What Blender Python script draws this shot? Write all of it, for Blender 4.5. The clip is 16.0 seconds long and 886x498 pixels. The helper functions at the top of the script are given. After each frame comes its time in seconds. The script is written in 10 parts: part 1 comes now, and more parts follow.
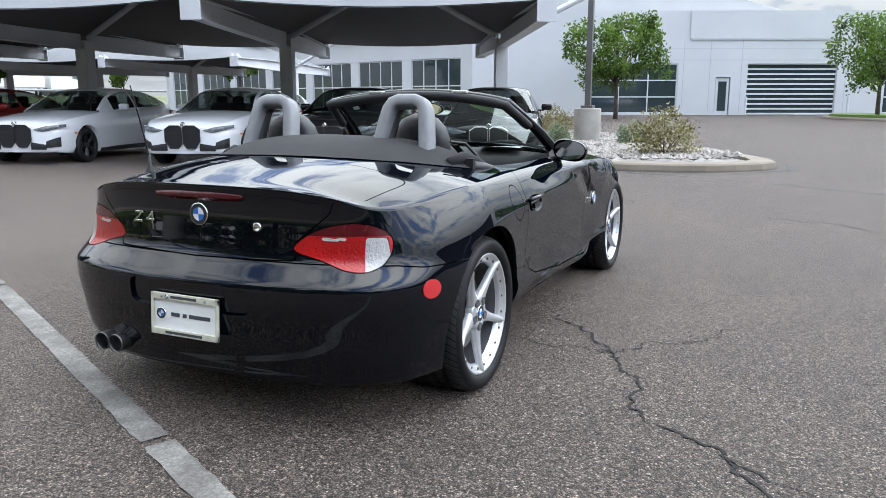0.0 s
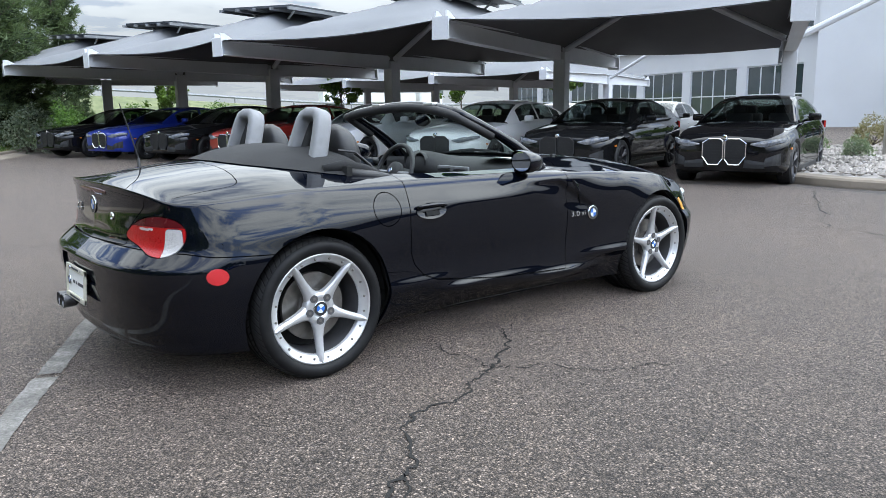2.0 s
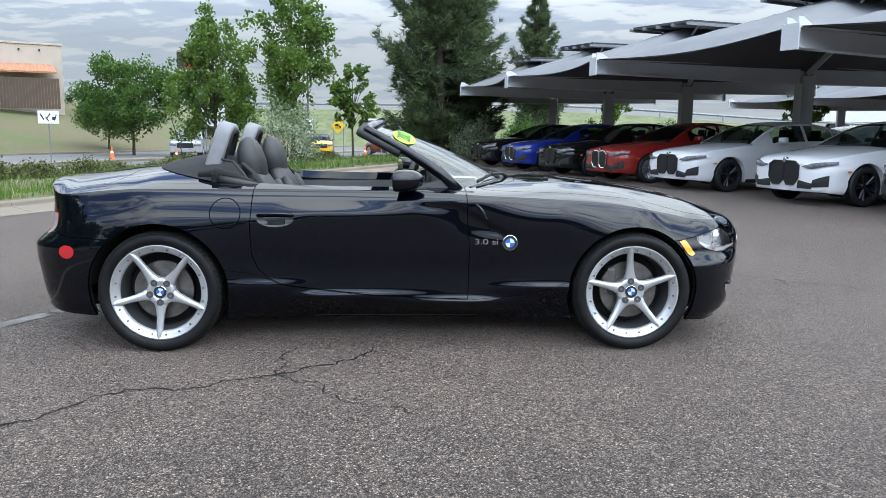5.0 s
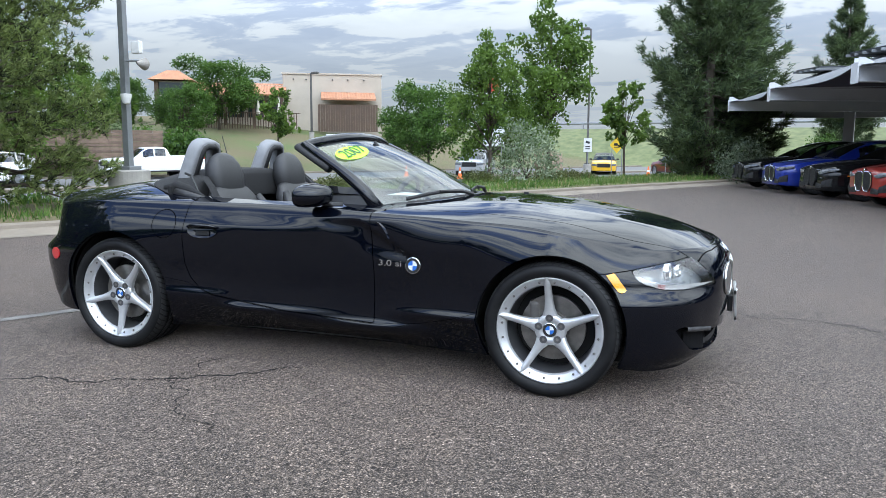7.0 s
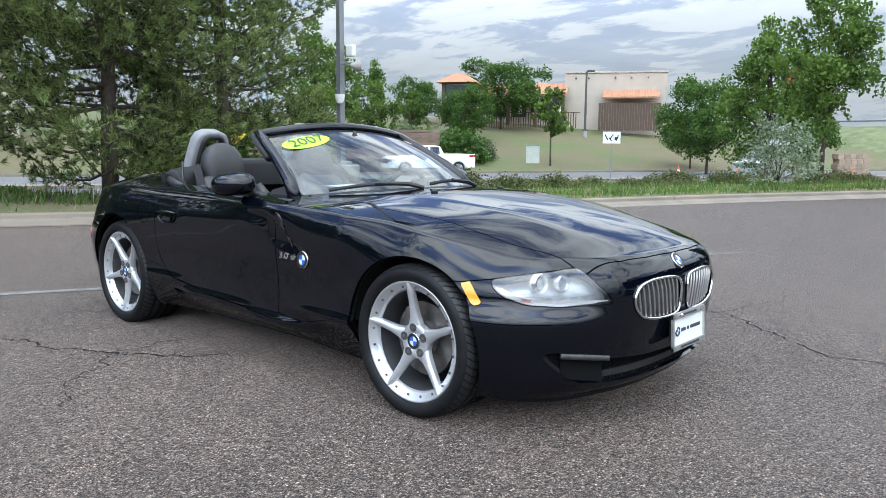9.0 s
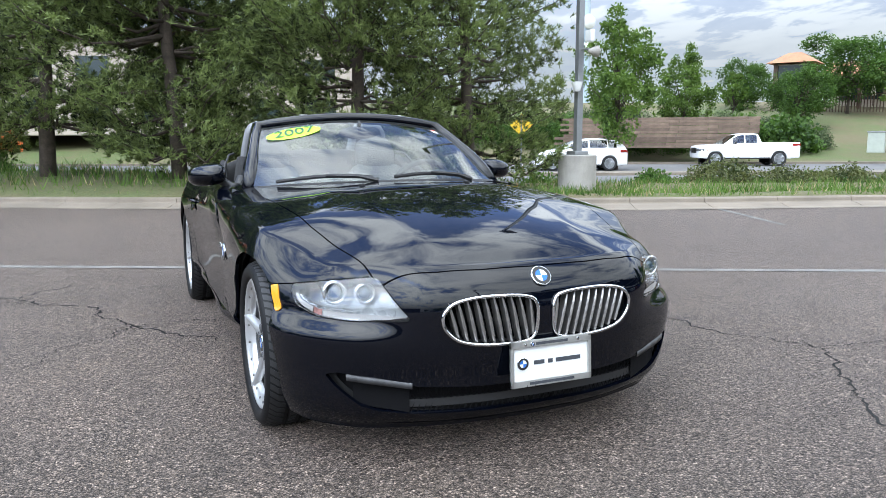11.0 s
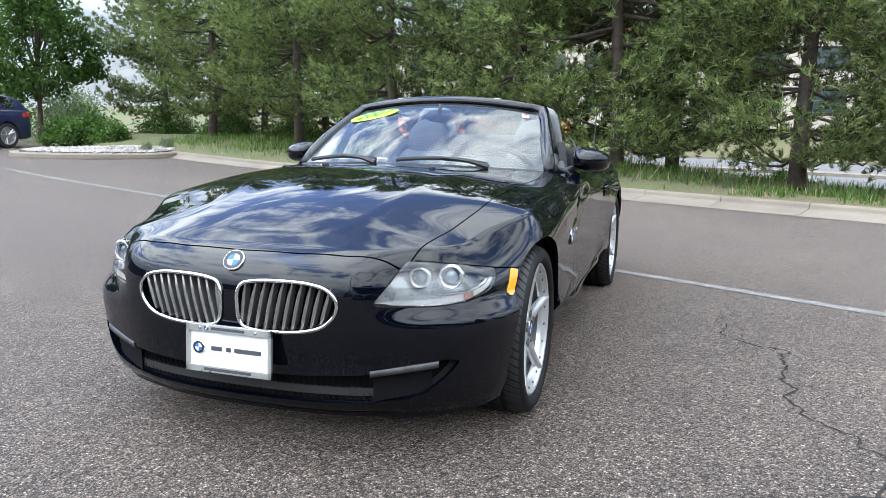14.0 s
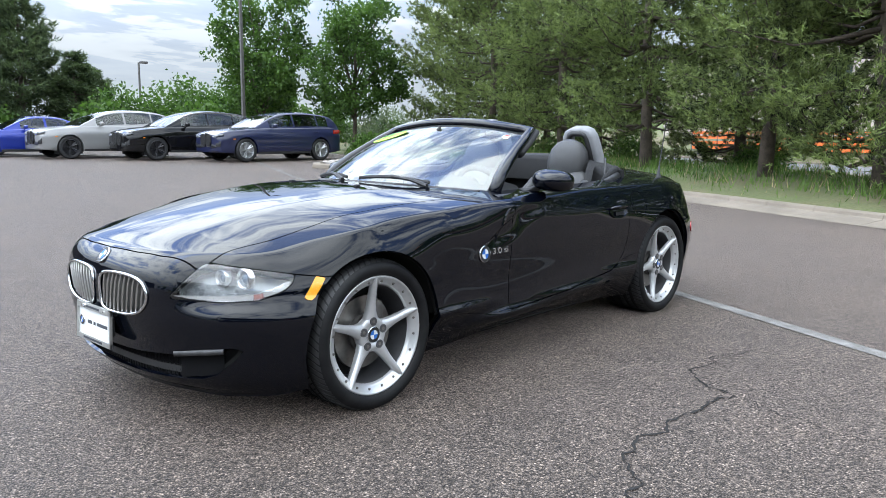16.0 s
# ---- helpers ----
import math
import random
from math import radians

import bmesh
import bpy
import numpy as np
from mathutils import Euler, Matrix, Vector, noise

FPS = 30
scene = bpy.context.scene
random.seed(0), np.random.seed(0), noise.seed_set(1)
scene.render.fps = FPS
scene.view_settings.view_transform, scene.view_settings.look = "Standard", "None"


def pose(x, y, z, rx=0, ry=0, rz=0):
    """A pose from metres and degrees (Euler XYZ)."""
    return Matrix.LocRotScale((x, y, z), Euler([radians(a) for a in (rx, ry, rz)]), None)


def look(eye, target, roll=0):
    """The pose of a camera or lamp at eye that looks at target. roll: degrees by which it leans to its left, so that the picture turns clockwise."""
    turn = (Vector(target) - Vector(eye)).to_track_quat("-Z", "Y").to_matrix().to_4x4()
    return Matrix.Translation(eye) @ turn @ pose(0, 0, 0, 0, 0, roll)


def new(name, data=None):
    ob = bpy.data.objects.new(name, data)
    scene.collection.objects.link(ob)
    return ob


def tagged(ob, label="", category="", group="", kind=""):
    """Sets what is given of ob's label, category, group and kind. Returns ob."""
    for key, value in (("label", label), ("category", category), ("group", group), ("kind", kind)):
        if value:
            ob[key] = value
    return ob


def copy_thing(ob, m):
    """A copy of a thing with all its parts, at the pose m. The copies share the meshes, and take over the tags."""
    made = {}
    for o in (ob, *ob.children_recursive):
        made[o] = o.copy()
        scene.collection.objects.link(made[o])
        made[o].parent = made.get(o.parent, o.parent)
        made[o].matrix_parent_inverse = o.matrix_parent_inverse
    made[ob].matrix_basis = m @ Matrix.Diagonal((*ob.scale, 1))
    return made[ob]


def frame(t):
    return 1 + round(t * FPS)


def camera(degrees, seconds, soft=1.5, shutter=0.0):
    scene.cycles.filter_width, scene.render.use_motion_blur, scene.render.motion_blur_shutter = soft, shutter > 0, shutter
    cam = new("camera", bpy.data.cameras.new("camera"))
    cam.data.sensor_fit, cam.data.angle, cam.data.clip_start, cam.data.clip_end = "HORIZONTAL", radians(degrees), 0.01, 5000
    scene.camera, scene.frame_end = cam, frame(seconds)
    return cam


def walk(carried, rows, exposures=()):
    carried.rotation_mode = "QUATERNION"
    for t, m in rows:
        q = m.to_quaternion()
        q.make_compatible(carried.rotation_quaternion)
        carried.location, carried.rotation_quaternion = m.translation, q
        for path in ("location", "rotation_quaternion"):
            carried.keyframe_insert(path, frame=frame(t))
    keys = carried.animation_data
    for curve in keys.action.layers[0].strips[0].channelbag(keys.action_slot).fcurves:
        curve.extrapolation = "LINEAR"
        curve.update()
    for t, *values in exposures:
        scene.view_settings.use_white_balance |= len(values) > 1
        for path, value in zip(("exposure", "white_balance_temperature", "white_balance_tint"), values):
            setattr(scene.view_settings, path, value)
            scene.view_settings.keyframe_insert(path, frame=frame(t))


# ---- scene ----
cam = camera(60.5, 16.0, 0.5)
PATH = [
    (0, (-4.054, -1.934, 1.178), (-2.269, -1.118, 0.794), 0.0),
    (0.5, (-3.874, -2.462, 1.187), (-2.206, -1.426, 0.806), 0.0),
    (1, (-3.597, -2.891, 1.183), (-2.057, -1.67, 0.812), -0.0),
    (1.5, (-3.285, -3.362, 1.192), (-1.888, -1.979, 0.821), -0.2),
    (2, (-2.9, -3.714, 1.168), (-1.656, -2.188, 0.817), -0.6),
    (2.5, (-2.468, -4.04, 1.158), (-1.407, -2.378, 0.823), -0.4),
    (3, (-2.001, -4.284, 1.162), (-1.131, -2.512, 0.843), 0.1),
    (3.5, (-1.513, -4.449, 1.158), (-0.837, -2.592, 0.852), 0.5),
    (4, (-1.01, -4.596, 1.161), (-0.522, -2.681, 0.855), 0.7),
    (4.5, (-0.489, -4.672, 1.158), (-0.197, -2.717, 0.85), 0.6),
    (5, (0.046, -4.764, 1.162), (0.137, -2.789, 0.856), 0.6),
    (5.2, (0.243, -4.769, 1.148), (0.25, -2.792, 0.845), 0.4),
    (7.3, (2.216, -4.071, 1.151), (1.442, -2.246, 0.892), 0.4),
    (7.5, (2.367, -3.981, 1.155), (1.536, -2.181, 0.891), 0.4),
    (8, (2.733, -3.672, 1.139), (1.73, -1.964, 0.865), 0.6),
    (8.2, (2.87, -3.546, 1.128), (1.799, -1.879, 0.857), 0.6),
    (10.3, (3.935, -1.882, 1.103), (2.262, -0.825, 0.815), 0.0),
    (10.5, (3.995, -1.713, 1.112), (2.279, -0.729, 0.821), -0.1),
    (11, (4.153, -1.284, 1.112), (2.337, -0.501, 0.816), -0.2),
    (11.5, (4.254, -0.842, 1.095), (2.364, -0.278, 0.765), 0.2),
    (12, (4.291, -0.396, 1.068), (2.349, -0.071, 0.714), -0.1),
    (12.5, (4.304, 0.082, 1.084), (2.339, 0.154, 0.715), 0.4),
    (13, (4.23, 0.511, 1.083), (2.268, 0.342, 0.731), 0.7),
    (13.5, (4.163, 0.965, 1.095), (2.233, 0.561, 0.762), 0.8),
    (14, (4.024, 1.361, 1.077), (2.15, 0.742, 0.756), 0.9),
    (14.5, (3.884, 1.765, 1.097), (2.087, 0.944, 0.791), 0.7),
    (15, (3.758, 2.186, 1.123), (2.055, 1.179, 0.826), 0.5),
    (15.5, (3.537, 2.609, 1.144), (1.95, 1.429, 0.847), 0.2),
    (16, (3.326, 3.074, 1.145), (1.863, 1.744, 0.846), 0.5),
]
walk(cam, [(t, look(eye, target, roll)) for t, eye, target, roll in PATH], [(0, -0.58, 6400, 6), (1.2, -0.58, 6350, 6), (2.4, -0.67, 6250, 5), (3.2, -0.86, 6200, 5), (4.5, -0.79, 6150, 5), (8, -0.83, 6050, 5), (11, -0.60, 6150, 6), (12.5, -0.46, 6200, 6), (14, -0.33, 6150, 6), (16, -0.44, 6150, 6)])

# ---------------------------------------------------------------- sky, sun
SUN_AZ, SUN_EL = radians(150), radians(64)
sun_way = Vector((math.sin(SUN_AZ) * math.cos(SUN_EL), math.cos(SUN_AZ) * math.cos(SUN_EL), math.sin(SUN_EL)))
world = bpy.data.worlds.new("sky")
scene.world = world
world.use_nodes = True
wn, wl = world.node_tree.nodes, world.node_tree.links
wn.clear()
sky = wn.new("ShaderNodeTexSky")
sky.sky_type, sky.sun_disc = "NISHITA", False
sky.sun_elevation, sky.sun_rotation = SUN_EL, SUN_AZ
sky.air_density, sky.dust_density, sky.ozone_density = 1.0, 1.5, 1.0
tc = wn.new("ShaderNodeTexCoord")
sep = wn.new("ShaderNodeSeparateXYZ")
wl.new(tc.outputs["Generated"], sep.inputs[0])


def wmath(op, a, b=None, c=None):
    n = wn.new("ShaderNodeMath")
    n.operation = op
    for i, v in enumerate((a, b, c)):
        if v is None:
            continue
        if isinstance(v, (int, float)):
            n.inputs[i].default_value = v
        else:
            wl.new(v, n.inputs[i])
    return n.outputs[0]


# clouds lie on a flat layer overhead, so they crowd together towards the horizon
up = wmath("ADD", wmath("MAXIMUM", sep.outputs[2], 0.0), 0.13)
lay = wn.new("ShaderNodeCombineXYZ")
wl.new(wmath("DIVIDE", sep.outputs[0], up), lay.inputs[0])
wl.new(wmath("DIVIDE", sep.outputs[1], up), lay.inputs[1])


def cloud_noise(scale, detail, rough, shift, distortion=0.0, stretch=(1, 1, 1)):
    mp = wn.new("ShaderNodeMapping")
    mp.inputs["Location"].default_value = shift
    mp.inputs["Rotation"].default_value = (0, 0, 0.6)
    mp.inputs["Scale"].default_value = stretch
    wl.new(lay.outputs[0], mp.inputs[0])
    n = wn.new("ShaderNodeTexNoise")
    n.inputs["Scale"].default_value, n.inputs["Detail"].default_value = scale, detail
    n.inputs["Roughness"].default_value, n.inputs["Distortion"].default_value = rough, distortion
    wl.new(mp.outputs[0], n.inputs["Vector"])
    return n.outputs["Fac"]


def wramp(value, stops):
    n = wn.new("ShaderNodeValToRGB")
    wl.new(value, n.inputs[0])
    e = n.color_ramp.elements
    while len(e) < len(stops):
        e.new(0.5)
    for k, (p, v) in zip(e, stops):
        k.position, k.color = p, (v, v, v, 1)
    return n.outputs[0]


big = cloud_noise(0.75, 9, 0.60, (3.1, 1.7, 0), 0.6, (1, 1.7, 1))
fine = cloud_noise(2.3, 8, 0.62, (7.3, 2.2, 0), 0.4, (1, 1.5, 1))
both = wmath("ADD", wmath("MULTIPLY", big, 0.55), wmath("MULTIPLY", fine, 0.45))
# cloud thins out towards the south-west
thick = wmath("ADD", wmath("MULTIPLY", sep.outputs[0], 0.045), wmath("MULTIPLY", sep.outputs[1], 0.022))
both = wmath("ADD", both, wmath("ADD", thick, wmath("MULTIPLY", wmath("MAXIMUM", wmath("SUBTRACT", sep.outputs[2], 0.45), 0.0), 0.06)))
cover = wramp(both, ((0.43, 0.0), (0.475, 0.55), (0.52, 1.0)))
veil = wramp(sep.outputs[2], ((0.0, 0.95), (0.08, 0.80), (0.20, 0.52), (0.36, 0.12)))
amount = wmath("MAXIMUM", cover, veil)
shade = wramp(fine, ((0.36, 0.10), (0.47, 0.65), (0.58, 1.0)))
cloud = wn.new("ShaderNodeMix")
cloud.data_type = "RGBA"
cloud.inputs[6].default_value, cloud.inputs[7].default_value = (0.60, 0.66, 0.77, 1), (1.22, 1.26, 1.31, 1)
# low down the haze evens the clouds out
even = wramp(sep.outputs[2], ((0.0, 0.90), (0.16, 0.75), (0.32, 0.45), (0.55, 0.0)))
shade = wmath("ADD", wmath("MULTIPLY", shade, wmath("SUBTRACT", 1.0, even)), wmath("MULTIPLY", even, 0.62))
wl.new(shade, cloud.inputs[0])
grade = wn.new("ShaderNodeMix")
grade.data_type, grade.blend_type = "RGBA", "MULTIPLY"
grade.inputs[0].default_value, grade.inputs[7].default_value = 1.0, (0.047, 0.068, 0.115, 1)
wl.new(sky.outputs[0], grade.inputs[6])
mixc = wn.new("ShaderNodeMix")
mixc.data_type = "RGBA"
wl.new(amount, mixc.inputs[0])
wl.new(grade.outputs[2], mixc.inputs[6])
wl.new(cloud.outputs[2], mixc.inputs[7])
bg = wn.new("ShaderNodeBackground")
bg.inputs["Strength"].default_value = 1.0
# the clouds glow where the sun stands behind them
near = wn.new("ShaderNodeVectorMath")
near.operation = "DOT_PRODUCT"
wl.new(tc.outputs["Generated"], near.inputs[0])
near.inputs[1].default_value = sun_way
glow = wmath("ADD", 1.0, wmath("MULTIPLY", 1.9, wmath("POWER", wmath("MAXIMUM", near.outputs["Value"], 0.0), 3.0)))
lit = wn.new("ShaderNodeVectorMath")
lit.operation = "SCALE"
wl.new(mixc.outputs[2], lit.inputs[0])
wl.new(glow, lit.inputs["Scale"])
# haze dims the low sky; the cloud tops overhead are sunlit
high = wramp(sep.outputs[2], ((0.0, 0.275), (0.10, 0.33), (0.15, 0.45), (0.21, 0.65), (0.30, 1.05), (0.42, 1.22), (0.65, 1.02), (1.0, 1.0)))
lit2 = wn.new("ShaderNodeVectorMath")
lit2.operation = "SCALE"
wl.new(lit.outputs[0], lit2.inputs[0])
# under the horizon the world is as dull as the ground
below = wramp(wmath("MULTIPLY_ADD", sep.outputs[2], 0.5, 0.5), ((0.478, 0.25), (0.5, 1.0)))
wl.new(wmath("MULTIPLY", wmath("MULTIPLY", high, below), 3.2), lit2.inputs["Scale"])
wl.new(lit2.outputs[0], bg.inputs[0])
wl.new(bg.outputs[0], wn.new("ShaderNodeOutputWorld").inputs[0])

sun = new("sun", bpy.data.lights.new("sun", "SUN"))
sun.data.energy, sun.data.angle, sun.data.color = 0.5, radians(95), (1.0, 0.96, 0.90)
sun.matrix_world = look(sun_way * 60, (0, 0, 0))

# ---------------------------------------------------------------- materials
def nodes_of(name):
    m = bpy.data.materials.new(name)
    m.use_nodes = True
    return m, m.node_tree.nodes, m.node_tree.links, m.node_tree.nodes["Principled BSDF"]


def noise_tex(nd, ln, scale, detail=4, rough=0.55, coord="Object", stretch=None):
    t = nd.new("ShaderNodeTexCoord")
    n = nd.new("ShaderNodeTexNoise")
    n.inputs["Scale"].default_value, n.inputs["Detail"].default_value, n.inputs["Roughness"].default_value = scale, detail, rough
    src = t.outputs[coord]
    if stretch:
        mp = nd.new("ShaderNodeMapping")
        mp.inputs["Scale"].default_value = stretch
        ln.new(src, mp.inputs[0])
        src = mp.outputs[0]
    ln.new(src, n.inputs["Vector"])
    return n.outputs["Fac"]


def ramp(nd, ln, fac, stops):
    n = nd.new("ShaderNodeValToRGB")
    ln.new(fac, n.inputs[0])
    e = n.color_ramp.elements
    while len(e) < len(stops):
        e.new(0.5)
    for k, (p, c) in zip(e, stops):
        k.position, k.color = p, (*c, 1) if len(c) == 3 else c
    return n.outputs[0]


def mix_rgb(nd, ln, fac, a, b, mode="MIX"):
    n = nd.new("ShaderNodeMix")
    n.data_type, n.blend_type = "RGBA", mode
    for i, v in ((0, fac), (6, a), (7, b)):
        if isinstance(v, (int, float)):
            n.inputs[i].default_value = v
        elif isinstance(v, tuple):
            n.inputs[i].default_value = (*v, 1)
        else:
            ln.new(v, n.inputs[i])
    return n.outputs[2]


def bump_on(nd, ln, bsdf, height, strength, distance=0.01):
    b = nd.new("ShaderNodeBump")
    b.inputs["Strength"].default_value, b.inputs["Distance"].default_value = strength, distance
    ln.new(height, b.inputs["Height"])
    ln.new(b.outputs[0], bsdf.inputs["Normal"])


def tone(c, k):
    return tuple(min(1.0, v * k) for v in c)


def pbr(name, base, rough=0.5, metal=0.0, var=0.12, scale=3.0, fine=40.0, bump=0.0, coat=0.0, rvar=0.08, spec=0.5, each=0.0):
    """A surface with stains at one scale, grain at another, and a little spread of gloss."""
    m, nd, ln, b = nodes_of(name)
    n1, n2 = noise_tex(nd, ln, scale, 5), noise_tex(nd, ln, fine, 3)
    col = ramp(nd, ln, n1, ((0.3, tone(base, 1 - var)), (0.7, tone(base, 1 + var))))
    g = ramp(nd, ln, n2, ((0.3, (1 - var,) * 3), (0.7, (1.0,) * 3)))
    col = mix_rgb(nd, ln, 1.0, col, g, "MULTIPLY")
    if each:
        info = nd.new("ShaderNodeObjectInfo")
        col = mix_rgb(nd, ln, 1.0, col, ramp(nd, ln, info.outputs["Random"], ((0, (1 - each,) * 3), (1, (1 + each,) * 3))), "MULTIPLY")
    ln.new(col, b.inputs["Base Color"])
    r = nd.new("ShaderNodeMapRange")
    r.inputs[3].default_value, r.inputs[4].default_value = max(0.02, rough - rvar), min(1, rough + rvar)
    ln.new(n2, r.inputs[0])
    ln.new(r.outputs[0], b.inputs["Roughness"])
    b.inputs["Metallic"].default_value, b.inputs["Coat Weight"].default_value = metal, coat
    b.inputs["Coat Roughness"].default_value, b.inputs["Specular IOR Level"].default_value = 0.02, spec
    if bump:
        bump_on(nd, ln, b, n2, bump)
    return m


def car_paint(name, base, metal=0.0, flake=0.0, rough=0.35):
    """Clear-coated paint with faint dust and orange peel."""
    m, nd, ln, b = nodes_of(name)
    dust = noise_tex(nd, ln, 2.2, 6, 0.6)
    speck = noise_tex(nd, ln, 900, 1)
    col = mix_rgb(nd, ln, ramp(nd, ln, dust, ((0.5, (0, 0, 0)), (0.85, (0.002,) * 3))), base, (0.32, 0.30, 0.27))
    if flake:
        col = mix_rgb(nd, ln, ramp(nd, ln, speck, ((0.5, (0, 0, 0)), (0.75, (flake,) * 3))), col, tone((max(base) + 0.05,) * 3, 2))
    ln.new(col, b.inputs["Base Color"])
    b.inputs["Metallic"].default_value, b.inputs["Roughness"].default_value = metal, rough
    b.inputs["Coat Weight"].default_value, b.inputs["Coat Roughness"].default_value = 1.0, 0.028
    b.inputs["Coat IOR"].default_value = 1.45
    b.inputs["Specular IOR Level"].default_value = 0.3
    if max(base) < 0.01:
        # black paint: one clear glossy face does for coat and colour
        b.inputs["Coat Weight"].default_value, b.inputs["Specular IOR Level"].default_value = 0.0, 0.46
        b.inputs["Roughness"].default_value, b.inputs["IOR"].default_value = 0.02, 1.48
    return m


def glass(name, tint=(0.9, 0.95, 0.93), rough=0.0, face=0.10):
    """A thin pane: clear with a reflecting face."""
    m, nd, ln, b = nodes_of(name)
    nd.remove(b)
    out = [n for n in nd if n.type == "OUTPUT_MATERIAL"][0]
    tr, gl, mx, fr = nd.new("ShaderNodeBsdfTransparent"), nd.new("ShaderNodeBsdfGlossy"), nd.new("ShaderNodeMixShader"), nd.new("ShaderNodeLayerWeight")
    tr.inputs[0].default_value = (*tint, 1)
    gl.inputs["Roughness"].default_value = rough
    fr.inputs["Blend"].default_value = 0.5
    p5, k = nd.new("ShaderNodeMath"), nd.new("ShaderNodeMath")
    p5.operation, p5.inputs[1].default_value = "POWER", 5.0
    ln.new(fr.outputs["Facing"], p5.inputs[0])
    k.operation, k.use_clamp = "MULTIPLY_ADD", True
    k.inputs[1].default_value, k.inputs[2].default_value = 1.0 - face, face
    ln.new(p5.outputs[0], k.inputs[0])
    ln.new(k.outputs[0], mx.inputs[0])
    ln.new(tr.outputs[0], mx.inputs[1])
    ln.new(gl.outputs[0], mx.inputs[2])
    ln.new(mx.outputs[0], out.inputs[0])
    return m


def asphalt_mat():
    m, nd, ln, b = nodes_of("asphalt")
    grit = nd.new("ShaderNodeTexVoronoi")
    t = nd.new("ShaderNodeTexCoord")
    grit.inputs["Scale"].default_value = 135
    ln.new(t.outputs["Object"], grit.inputs["Vector"])
    n2, n3 = noise_tex(nd, ln, 0.35, 6, 0.6), noise_tex(nd, ln, 2.6, 6, 0.65)
    n4, n5 = noise_tex(nd, ln, 160, 3), noise_tex(nd, ln, 38, 4, 0.7)
    stones = ramp(nd, ln, grit.outputs["Color"], ((0.12, (0.030, 0.028, 0.026)), (0.40, (0.098, 0.092, 0.086)), (0.72, (0.19, 0.18, 0.167)), (1.0, (0.62, 0.59, 0.545))))
    # shade in the gaps between the stones, multiplied into the colour
    pit_shade = ramp(nd, ln, grit.outputs["Distance"], ((0.25, (1.0,) * 3), (0.72, (0.30,) * 3)))
    col = mix_rgb(nd, ln, 1.0, stones, pit_shade, "MULTIPLY")
    binder = ramp(nd, ln, n5, ((0.36, (0.46,) * 3), (0.64, (1.34,) * 3)))
    col = mix_rgb(nd, ln, 1.0, col, binder, "MULTIPLY")
    wear = ramp(nd, ln, n2, ((0.34, (0.86, 0.84, 0.82)), (0.5, (1.0, 0.99, 0.97)), (0.68, (1.18, 1.14, 1.08))))
    col = mix_rgb(nd, ln, 1.0, col, wear, "MULTIPLY")
    stain = ramp(nd, ln, n3, ((0.30, (0.80,) * 3), (0.52, (1.0,) * 3), (0.8, (1.10, 1.08, 1.05))))
    col = mix_rgb(nd, ln, 1.0, col, stain, "MULTIPLY")
    ln.new(mix_rgb(nd, ln, 1.0, col, (0.83, 0.705, 0.64), "MULTIPLY"), b.inputs["Base Color"])
    b.inputs["Roughness"].default_value = 0.74
    b.inputs["Specular IOR Level"].default_value = 0.30
    b.inputs["Diffuse Roughness"].default_value = 0.4
    # warm-tinted sheen, added to lighten the asphalt at grazing angles
    b.inputs["Sheen Weight"].default_value, b.inputs["Sheen Roughness"].default_value = 0.42, 0.15
    b.inputs["Sheen Tint"].default_value = (1.0, 0.82, 0.72, 1)
    h = nd.new("ShaderNodeMath")
    h.operation = "SUBTRACT"
    ln.new(n4, h.inputs[0])
    ln.new(grit.outputs["Distance"], h.inputs[1])
    bump_on(nd, ln, b, h.outputs[0], 0.55, 0.006)
    return m


def ground_mat():
    m, nd, ln, b = nodes_of("dry_grass_ground")
    n1, n2, n3 = noise_tex(nd, ln, 0.10, 6, 0.6), noise_tex(nd, ln, 1.4, 6, 0.65), noise_tex(nd, ln, 18, 4, 0.7)
    green = ramp(nd, ln, n3, ((0.3, (0.045, 0.070, 0.018)), (0.7, (0.115, 0.150, 0.045))))
    straw = ramp(nd, ln, n3, ((0.3, (0.080, 0.068, 0.032)), (0.7, (0.155, 0.132, 0.066))))
    k = nd.new("ShaderNodeMath")
    k.operation = "ADD"
    ln.new(n1, k.inputs[0])
    ln.new(ramp(nd, ln, n2, ((0.3, (-0.12,) * 3), (0.7, (0.12,) * 3))), k.inputs[1])
    col = mix_rgb(nd, ln, ramp(nd, ln, k.outputs[0], ((0.42, (0,) * 3), (0.62, (1,) * 3))), green, straw)
    ln.new(col, b.inputs["Base Color"])
    b.inputs["Roughness"].default_value = 0.95
    bump_on(nd, ln, b, n3, 0.6, 0.05)
    return m


